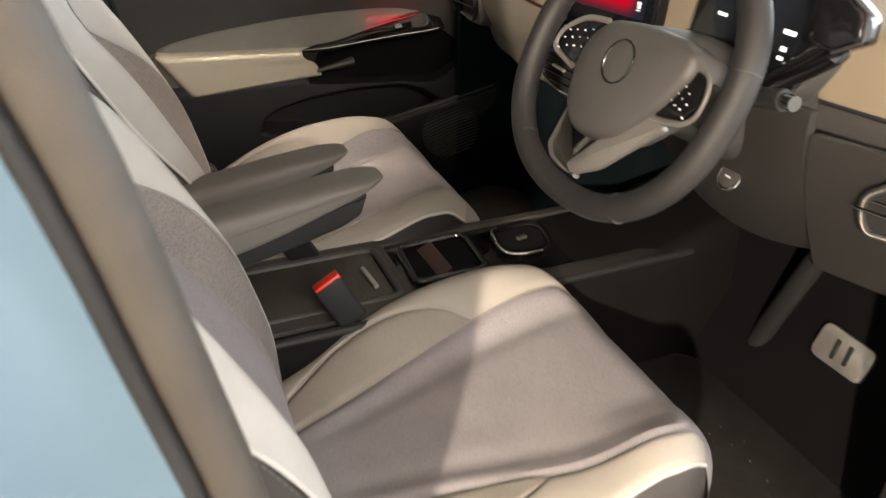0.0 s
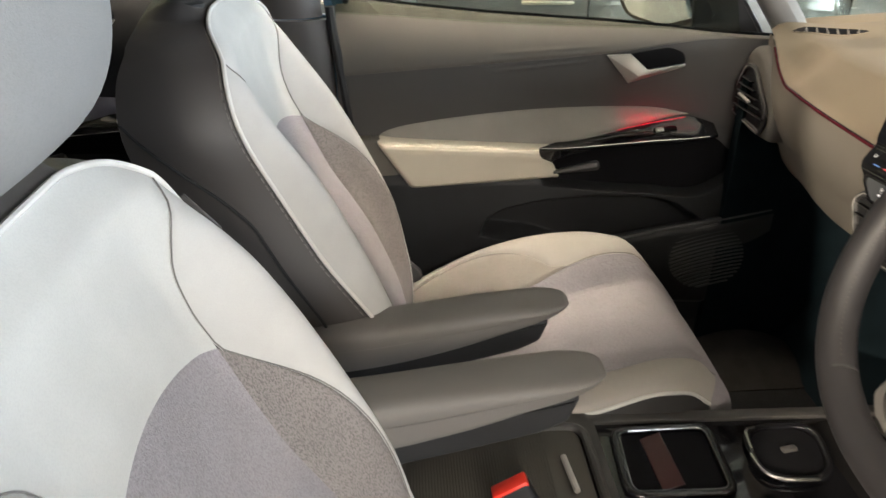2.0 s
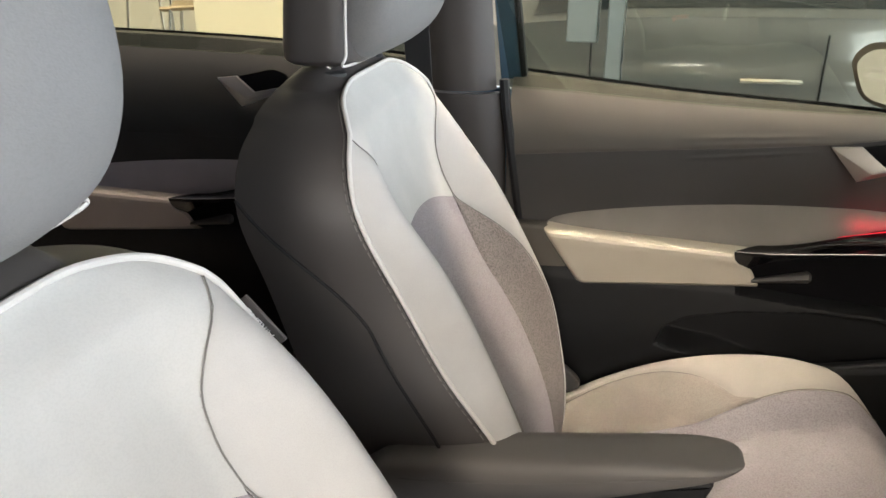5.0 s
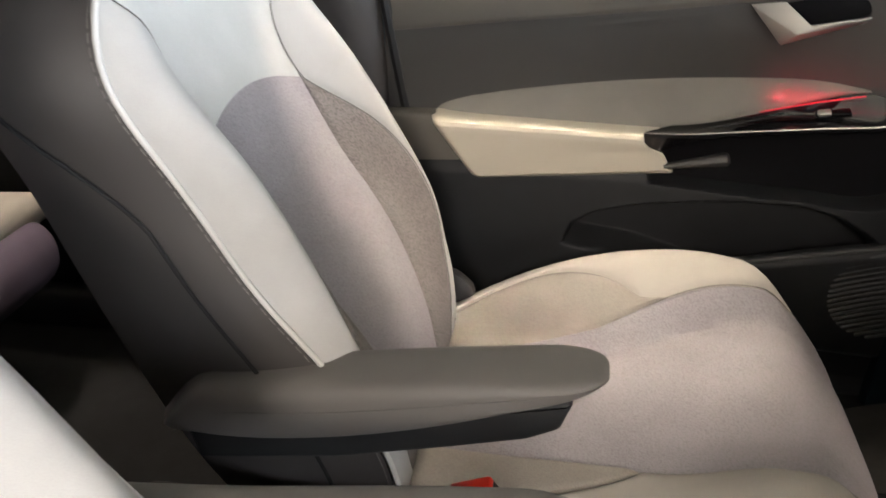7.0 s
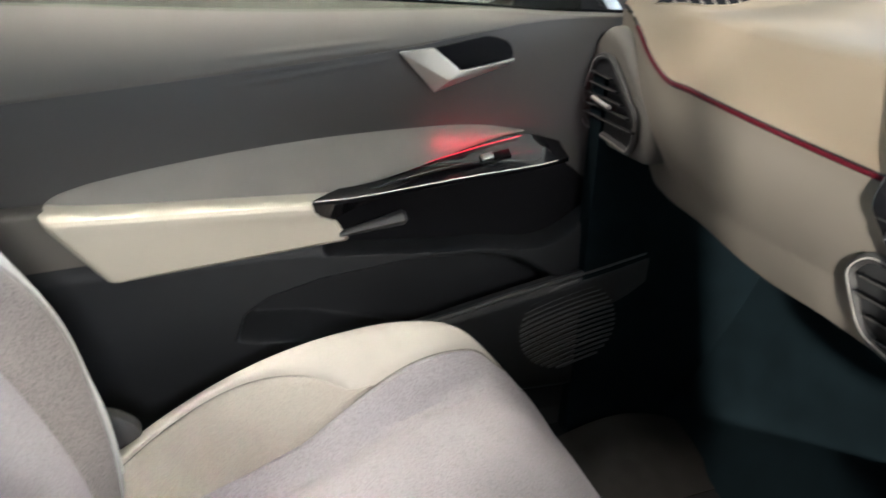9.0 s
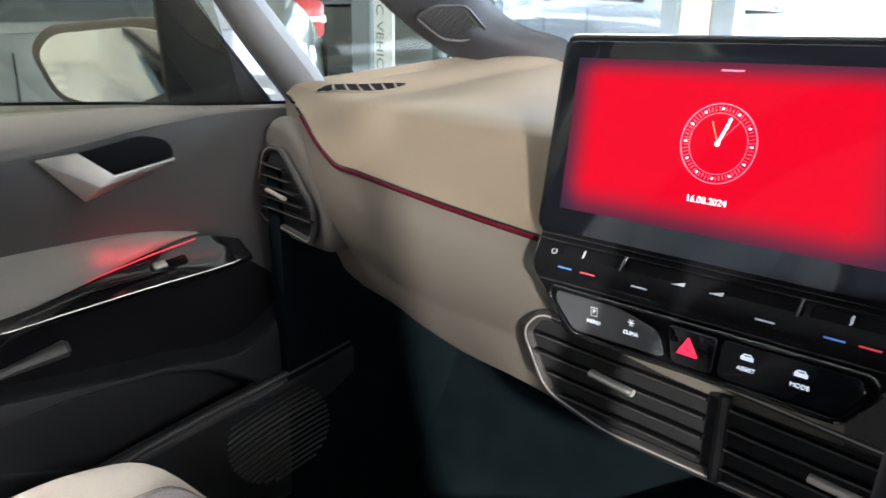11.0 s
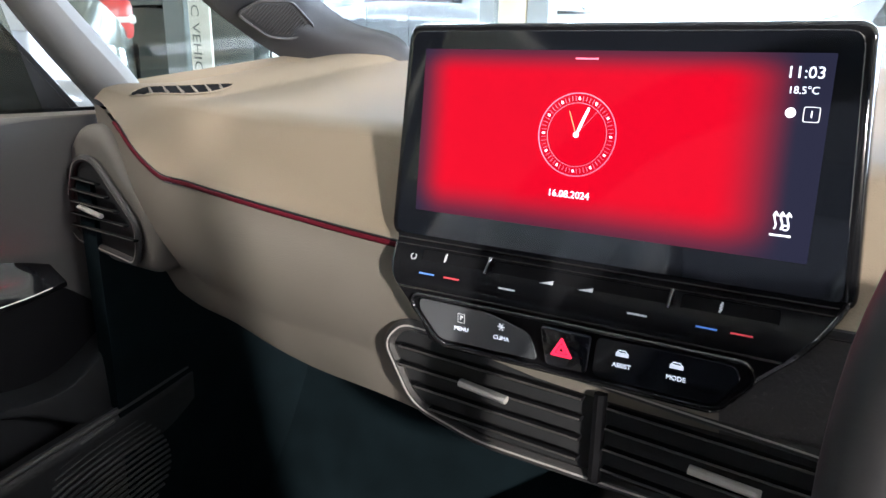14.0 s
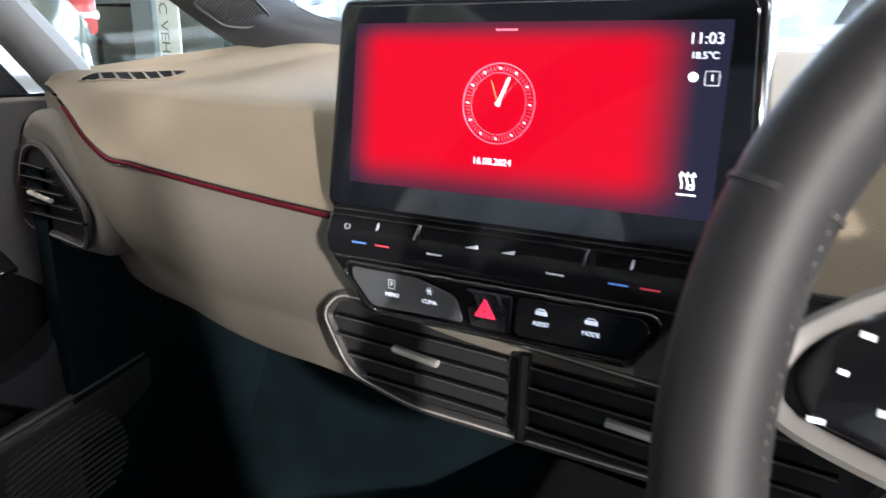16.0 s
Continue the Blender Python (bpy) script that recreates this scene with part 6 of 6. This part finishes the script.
part("inset_rib", block(0.007, 0.06, 0.006, 0.002, 2, HM @ pose(-0.028, -0.108, -0.004, 0, 0, -28)), HUBGREY, inset)

# ---------------------------------------------------------------- pedals
pedals = thing("brake_pedal", "brushed metal brake pedal with rubber bars", "pedal")
PM = frame_at((0.428, 0.965, 0.468), (1, 0.1, 0.02), (-0.02, 0.45, 1))
part("pedal_plate", slab(rounded([(-0.052, -0.028), (0.050, -0.034), (0.052, 0.030), (-0.050, 0.036)], 0.016), 0.010, 0.003, 2, PM), STEEL, pedals)
for k in (-0.012, 0.012):
    part("grip_bar", block(0.009, 0.036, 0.004, 0.0015, 1, PM @ pose(k, 0, 0.011, 0, 0, 4)), BLACKP, pedals)
part("pedal_arm", tube(spline([(0.43, 0.99, 0.47), (0.44, 1.08, 0.60), (0.44, 1.10, 0.75)], 10), 0.013, 8), BLACKP, pedals)
rest = thing("accelerator_pedal", "black hanging pedal bar in the footwell", "pedal")
part("pedal_bar", tube([(0.262, 0.930, 0.335), (0.285, 0.940, 0.44), (0.330, 0.955, 0.60)], 0.021, 12, flat=0.7), BLACKP, rest)

# ---------------------------------------------------------------- centre console
CONSOLE = mat("console_plastic", (0.0075, 0.0072, 0.0072), 0.75, vary=0.08, scale=8, bump=0.3, bscale=1200, spec=0.04)
CONSOLETOP = mat("satin_grey_console_plastic", (0.036, 0.034, 0.032), 0.45, vary=0.06, scale=9, bump=0.2, bscale=1300, spec=0.4)
# red reflection on the dark divider, put into its base colour
TRAYRED = mat("red_glow_tray_plastic", (0.034, 0.006, 0.008), 0.3, vary=0.1)
console = thing("centre_console", "charcoal centre console with sliding lid and cup holder", "console")
part("console_body", loft([[Vector((x, y, z)) for x, z in rounded([(CX - 0.125 - w, 0.30), (CX - 0.128, top - 0.03), (CX - 0.105, top), (CX + 0.105, top), (CX + 0.128, top - 0.03), (CX + 0.125 + w, 0.30)], 0.02, 4)] for y, top, w in [(-0.25, 0.535, 0.0), (0.0, 0.536, 0.0), (0.3, 0.538, 0.0), (0.6, 0.540, 0.01), (0.78, 0.545, 0.02), (0.95, 0.60, 0.02)]]), CONSOLE, console)
part("lid_field", slab(rounded([(-0.078, -0.20), (0.078, -0.20), (0.078, 0.275), (-0.078, 0.275)], 0.02), 0.004, 0.0015, 2, pose(CX - 0.012, 0, 0.5385)), RIB, console, "ribbed sliding lid")
for k in range(104):
    part("lid_rib", block(0.150, 0.0022, 0.0012, 0.0005, 1, pose(CX - 0.012, -0.19 + 0.004 * k, 0.5428)), RIB, console)
surround = [rounded([(-x, -y0), (x, -y0), (x, y1), (-x, y1)], r, 5) for x, y0, y1, r in ((0.112, 0.235, 0.302, 0.03), (0.084, 0.205, 0.281, 0.022))]
part("lid_surround", ring_band(surround[0], surround[1], 0.009, 0.003, pose(CX - 0.008, 0, 0.5375)), CONSOLETOP, console, "satin grey lid surround")
part("console_rail", slab(rounded([(-0.122, 0.27), (-0.100, 0.27), (-0.102, 0.83), (-0.122, 0.83)], 0.006, 3), 0.010, 0.003, 2, pose(CX, 0, 0.5365)), CONSOLETOP, console)
part("console_rail", slab(rounded([(0.076, 0.29), (0.118, 0.29), (0.118, 0.83), (0.082, 0.83)], 0.006, 3), 0.008, 0.003, 2, pose(CX, 0, 0.5365)), CONSOLETOP, console)
part("lid_rim", tube([Vector((CX - 0.012 + x, y, 0.543)) for x, y in rounded([(-0.083, -0.21), (0.083, -0.21), (0.083, 0.285), (-0.083, 0.285)], 0.025)], 0.007, 8, True), DARKP2, console)
part("lid_pull", tube([(CX - 0.028, 0.243, 0.549), (CX + 0.036, 0.249, 0.549)], 0.0046, 8), BRIGHTSILVER, console, "chrome lid pull")
part("gloss_plate", slab(rounded([(-0.100, 0.295), (0.090, 0.290), (0.082, 0.66), (-0.092, 0.68)], 0.02), 0.004, 0.0015, 2, pose(CX - 0.010, 0, 0.5365)), GLOSS, console, "gloss black console plate")
tr = rounded([(-0.070, 0.320), (0.064, 0.310), (0.066, 0.462), (-0.076, 0.470)], 0.022)
tri_in = rounded([(-0.060, 0.331), (0.055, 0.322), (0.056, 0.451), (-0.065, 0.458)], 0.016)
part("tray_frame", tube([Vector((CX - 0.015 + (p[0] + q[0]) / 2, (p[1] + q[1]) / 2, 0.546)) for p, q in zip(tr, tri_in)], 0.0068, 12, True, 0.8), GLOSS, console, "gloss black tray frame")
part("tray_lip", tube([Vector((CX - 0.015 + x, y, 0.549)) for x, y in tri_in], 0.0014, 6, True), CHROMEDARK, console)
# flat black sheet on the solid console; the tray's inner darkness is only colour
part("tray_floor", slab(tri_in, 0.002, 0.0005, 1, pose(CX - 0.015, 0, 0.5405)), PITCH, console)
part("tray_divider", block(0.100, 0.030, 0.003, 0.001, 1, pose(CX - 0.015, 0.376, 0.5480, 24, 0, 2)), TRAYRED, console, "dim red-lit tray divider")
cr2 = rounded([(-0.086, 0.510), (0.026, 0.496), (0.032, 0.608), (-0.088, 0.632)], 0.045)
cr3 = rounded([(-0.077, 0.520), (0.017, 0.508), (0.022, 0.598), (-0.079, 0.619)], 0.040)
part("cup_rim", tube([Vector((CX + (p[0] + q[0]) / 2, (p[1] + q[1]) / 2, 0.545)) for p, q in zip(cr2, cr3)], 0.0062, 12, True, 0.8), GLOSS, console)
# same for the cup: no hollow is cut, its darkness is the sheet's black
part("cup_dark_sheet", slab(cr3, 0.002, 0.0005, 1, pose(CX, 0, 0.5405)), PITCH, console)
part("cup_arc", tube(spline([(CX - 0.074, 0.530, 0.5505), (CX - 0.066, 0.515, 0.551), (CX - 0.03, 0.508, 0.551)], 10), 0.0026, 8), CHROME, console)
part("cup_arc", tube(spline([(CX - 0.02, 0.503, 0.551), (CX + 0.012, 0.506, 0.551), (CX + 0.028, 0.525, 0.551), (CX + 0.031, 0.575, 0.551)], 10), 0.0026, 8), CHROME, console)
part("cup_tab", block(0.010, 0.022, 0.006, 0.002, 2, pose(CX - 0.034, 0.565, 0.545, 0, 0, 12)), DARKP2, console)
part("side_rail", tube([Vector((CX + 0.118, y, 0.535 + 0.005 * max(0, y))) for y in np.linspace(-0.1, 0.85, 16)], 0.008, 8), BLACKP, console)

# ---------------------------------------------------------------- door mirror outside
mirror = thing("door_mirror", "black-framed door mirror outside the passenger window", "door mirror")
MM = frame_at((-0.935, 0.590, 0.997), (0.80, 0.60, 0.0), (0.02, 0, 1))
mo = rounded([(-0.100, 0.030), (-0.068, 0.062), (0.080, 0.078), (0.150, 0.068), (0.150, -0.012), (0.045, -0.052), (-0.066, -0.040)], 0.03, 5)
part("mirror_housing", loft([[MM @ Vector((x * k, y * k, z)) for x, y in mo] for k, z in ((0.55, -0.085), (0.85, -0.06), (1.04, -0.02), (1.06, 0.004), (1.0, 0.007))]), BROWNP, mirror, "dark bronze-grey mirror housing")
part("mirror_glass", slab([(x * 0.90, y * 0.88) for x, y in mo], 0.002, 0.0005, 1, MM @ pose(0, 0, 0.0065)), MIRROR, mirror, "clear mirror glass")
part("mirror_foot", tube([(-0.865, 0.66, 0.955), (-0.80, 0.70, 0.94)], 0.022, 10), BROWNP, mirror)


# ---------------------------------------------------------------- the hall round the car
hall_floor = part("ground", block(16, 18, 0.1, 0, 1, pose(-1, 0, -0.05)), HALL_FLOOR)
tagged(hall_floor, "pale grey tiled showroom floor", "floor", kind="structure")
hall_ceiling = part("ceiling", block(16, 18, 0.1, 0, 1, pose(-1, 0, 4.25)), HALL_WALL)
tagged(hall_ceiling, "plain pale showroom ceiling", "ceiling", kind="structure")
for name, sx, sy, x, y in (("wall_north", 16, 0.2, -1, -9.0), ("wall_east", 0.2, 18, 6.9, 0)):
    tagged(part(name, block(sx, sy, 4.2, 0, 1, pose(x, y, 2.1)), HALL_WALL), "plain pale showroom wall", "wall", kind="structure")
west = thing("wall_west", "showroom side wall with cream panels", "wall", kind="structure")
part("wall_panel", block(0.2, 6.0, 4.2, 0, 1, pose(-5.6, -6.0, 2.1)), HALL_WALL, west)
part("cream_panel", block(0.12, 0.62, 3.0, 0.005, 1, pose(-3.35, -1.86, 1.5)), CREAMWALL, west)
part("wall_panel", block(0.2, 6.0, 1.0, 0, 1, pose(-8.0, 1.0, 3.7)), HALL_WALL, west)
south = thing("wall_south", "glazed showroom front with pale frames", "wall", kind="structure")
part("head_panel", block(16, 0.2, 0.9, 0, 1, pose(-1, 7.4, 3.8)), HALL_WALL, south)
for x in (-3.50, -3.01, 0.6, 3.5, -7.0):
    part("window_post", block(0.20 if x > -3.1 else 0.16, 0.16, 3.4, 0.01, 1, pose(x, 6.0 if x in (-3.50, -3.01) else 7.4, 1.7)), POST, south)
part("column", block(0.26, 0.3, 3.4, 0.02, 1, pose(-3.25, 6.05, 1.7)), CREAMWALL, south)
for x, y in ((-5.02, 4.0),):
    part("dark_post", block(0.25, 0.16, 4.0, 0.01, 1, pose(x, y, 2.0)), DARKPOST, south)
banner = thing("banner", "white vertical banner with grey capital letters", "banner")
part("banner_cloth", block(0.24, 0.02, 2.2, 0.003, 1, pose(-4.67, 3.9, 1.1)), WHITE, banner)
words("lettering", "C VEHIC", 0.13, frame_at((-4.71, 3.885, 0.76), (0, 0, -1), (1, 0, 0)), GREYINK, banner)
out = part("backdrop", block(26, 0.1, 8, 0, 1, pose(-3, 12, 3.5)), OUTSIDE)
tagged(out, "bright daylight outside the showroom windows", "backdrop", kind="structure")
out2 = part("backdrop", block(0.1, 14, 8, 0, 1, pose(-11, 5.5, 3.5)), OUTSIDE)
tagged(out2, "bright daylight outside the showroom windows", "backdrop", kind="structure")

# steel post and hanging sign beside the next car
for x, y, w in ((-2.05, 0.072, 0.055),):
    p = thing("steel_post", "slim grey-blue steel post between the cars", "post")
    part("shaft", block(0.05, w, 3.6, 0.004, 1, pose(x, y, 1.8)), POST, p)
    part("edge_strip", block(0.054, 0.006, 3.6, 0.001, 1, pose(x, y + w / 2, 1.8)), CHROME, p)
sgn = thing("hanging_sign", "plain grey hanging sign panel beside the post", "sign")
part("panel", block(0.03, 0.10, 1.2, 0.004, 1, pose(-2.0, -0.035, 1.52)), POST, sgn)
part("panel_edge", block(0.034, 0.006, 1.2, 0.001, 1, pose(-2.0, 0.018, 1.52)), CHROME, sgn)
part("panel_bracket", block(0.02, 0.02, 2.2, 0.002, 1, pose(-2.0, -0.035, 3.1)), STEEL, sgn)


GLOSSCAR = mat("black_car_paint", (0.035, 0.04, 0.04), 0.12, vary=0.05, coat=0.8)


def parked_car(name, label, m, paint, length=4.3, half=0.9, handles=(-0.35, 0.62), lamp_z=0.92, lamp_paint=None):
    """A parked car: shaped body with arches, windows, wheels, handles and lamps. m: pose, nose towards +y."""
    car = thing(name, label, "car", group="parked cars")
    car.matrix_world = m
    L = length
    zt = prof([0, 0.08, 0.2, 0.42, 0.6, 0.70, 0.8, 0.93, 1.0], [0.92, 1.12, 1.42, 1.50, 1.44, 1.12, 0.98, 0.88, 0.62])
    belt = prof([0, 0.1, 0.3, 0.7, 0.85, 1.0], [0.88, 0.96, 0.98, 0.93, 0.86, 0.62])
    wd = prof([0, 0.04, 0.15, 0.5, 0.85, 0.96, 1.0], [0.70, 0.82, 0.89, 0.91, 0.88, 0.80, 0.66])
    tuck = lambda u: 0.24 * smooth01((u - 0.05) / 0.12) * smooth01((0.72 - u) / 0.1)
    for sg in (-1, 1):
        def side(u, v):
            z0, z1 = 0.22, belt(u)
            z = z0 + (z1 - z0) * v
            for w in (0.19, 0.80):
                d = (u - w) * L
                if abs(d) < 0.36:
                    z = max(z, 0.31 + math.sqrt(max(0.0, 0.36 ** 2 - d * d)) * (1 - v * 0.0) if v < 0.5 else z)
            x = wd(u) * (0.94 + 0.06 * math.sin(math.pi * (0.2 + 0.75 * v)) + 0.012 * math.exp(-((v - 0.72) / 0.05) ** 2))
            return Vector((sg * x * (half / 0.9), (u - 0.5) * L, z))
        part("body_side", grid(side, 110, 30), paint, car)
        def upper(u, v):
            b = belt(u)
            return Vector((sg * (wd(u) * 0.955 - tuck(u) * v) * half / 0.9, (u - 0.5) * L, b + (max(zt(u), b + 0.002) - b) * v))
        part("roof_side", grid(upper, 60, 8), paint, car)
        part("side_window", thick(grid(lambda u, v: upper(0.16 + 0.48 * u + 0.03 * v * (1 - 2 * u), 0.06 + 0.78 * v) + Vector((sg * 0.006, 0, 0)), 24, 6), 0.003), CARGLASS, car)
        for w in (0.19, 0.80):
            wm = pose(sg * 0.80 * half / 0.9, (w - 0.5) * L, 0.33, 0, 90, 0)
            ty = part("wheel", loft([[wm @ Vector((r * math.cos(a), r * math.sin(a), z)) for a in [2 * math.pi * k / 40 for k in range(40)]] for r, z in ((0.22, -0.10), (0.30, -0.11), (0.33, -0.09), (0.335, 0), (0.33, 0.09), (0.30, 0.11), (0.22, 0.10))]), TYRE, car)
            part("rim", disc(0.215, 0.02, 32, 0.006, wm @ pose(0, 0, sg * 0.085 - 0.01)), STEEL, ty)
            for k in range(5):
                part("spoke", block(0.05, 0.19, 0.02, 0.006, 1, wm @ pose(0, 0, sg * 0.10) @ pose(0, 0, 0, 0, 0, 72 * k) @ pose(0, 0.11, 0)), SILVER, ty)
        for yy in handles:
            part("door_handle", tube(spline([(sg * 0.905 * half / 0.9, yy - 0.1, 0.77), (sg * 0.93 * half / 0.9, yy, 0.775), (sg * 0.905 * half / 0.9, yy + 0.1, 0.77)], 8), 0.011, 8), CHROME, car)
            part("door_gap", tube([(sg * 0.918 * half / 0.9, yy - 0.16, z) for z in np.linspace(0.35, 0.93, 5)], 0.004, 5), BLACKP, car)
        part("lamp", block(0.10, 0.25, 0.10, 0.03, 2, pose(sg * 0.68 * half / 0.9, 0.47 * L, 0.70, 0, 0, sg * 18)), CARGLASS, car)
        tail = part("tail_lamp", block(0.15, 0.14, 0.15, 0.03, 2, pose(sg * 0.64 * half / 0.9, -0.478 * L, lamp_z)), lamp_paint or RED_PAINT, car)
        part("lamp_band", block(0.154, 0.144, 0.035, 0.012, 2, pose(sg * 0.64 * half / 0.9, -0.478 * L, lamp_z)), WHITE, tail)
    def hood(u, v):
        a = 2 * v - 1
        return Vector((a * (wd(u) * 0.955 - tuck(u)) * half / 0.9, (u - 0.5) * L, max(zt(u), belt(u) + 0.002) + 0.03 * (1 - a * a)))
    part("bonnet_roof", grid(hood, 60, 12), paint, car)
    for u0 in (0.0, 1.0):
        part("bumper", grid(lambda u, v: Vector(((2 * u - 1) * wd(u0) * half / 0.9, (u0 - 0.5) * L + (0.10 if u0 else -0.10) * (1 - (2 * u - 1) ** 2), 0.22 + (belt(u0) + 0.03 - 0.22) * v)), 12, 6), paint, car)
    part("windscreen", thick(grid(lambda u, v: hood(0.61 + 0.11 * u, 0.06 + 0.88 * v) + Vector((0, 0.006, 0.008)), 8, 10), 0.003), CARGLASS, car)
    part("rear_window", thick(grid(lambda u, v: hood(0.09 + 0.10 * u, 0.10 + 0.80 * v) + Vector((0, -0.006, 0.008)), 8, 10), 0.003), CARGLASS, car)
    return car


parked_car("parked_car", "dark blue glossy hatchback parked alongside", pose(-3.15, 0.25, 0, 0, 0, 180), NAVY, length=3.4, handles=(-0.36, 0.42), lamp_z=1.0)
parked_car("parked_car", "glossy black hatchback with red and white tail lamps", pose(-8.5, 6.7, 0, 0, 0, 50), GLOSSCAR)
parked_car("parked_car", "silver car parked outside in bright daylight", pose(-6.4, 9.2, 0, 0, 0, 75), SILVERPAINT, lamp_paint=SILVERPAINT)
parked_car("parked_car", "pale blue car parked outside in bright daylight", pose(-0.5, 10.3, -0.1, 0, 0, 90), SILVERPAINT, lamp_paint=SILVERPAINT)


def side_chair():
    ch = thing("chair", "pale wooden shell chair on thin steel legs", "chair", group="hall chairs")
    part("seat", thick(grid(lambda u, v: Vector(((u - 0.5) * 0.42, (v - 0.5) * 0.42, 0.455 + 0.03 * (2 * u - 1) ** 2 - 0.02 * v)), 10, 10), 0.012), WOOD, ch)
    part("backrest", thick(grid(lambda u, v: Vector(((u - 0.5) * 0.40, -0.20 - 0.10 * v - 0.03 * (1 - (2 * u - 1) ** 2), 0.47 + 0.40 * v)), 10, 10), 0.012), WOOD, ch)
    for sx in (-1, 1):
        for sy in (-1, 1):
            part("leg", tube([(sx * 0.17, sy * 0.16, 0.452), (sx * 0.20, sy * 0.21, 0.0)], 0.009, 8), CHROME, ch)
    return ch


chair = side_chair()
chair.matrix_basis = pose(-3.55, -2.25, 0.42, 0, 0, 200)
copy_thing(chair, pose(-4.2, -2.9, 0.42, 0, 0, 160))
podium = part("platform", block(3.0, 4.0, 0.42, 0.01, 1, pose(-4.9, -4.0, 0.21)), HALL_FLOOR)
tagged(podium, "pale raised showroom platform under the chairs", "platform", kind="structure")
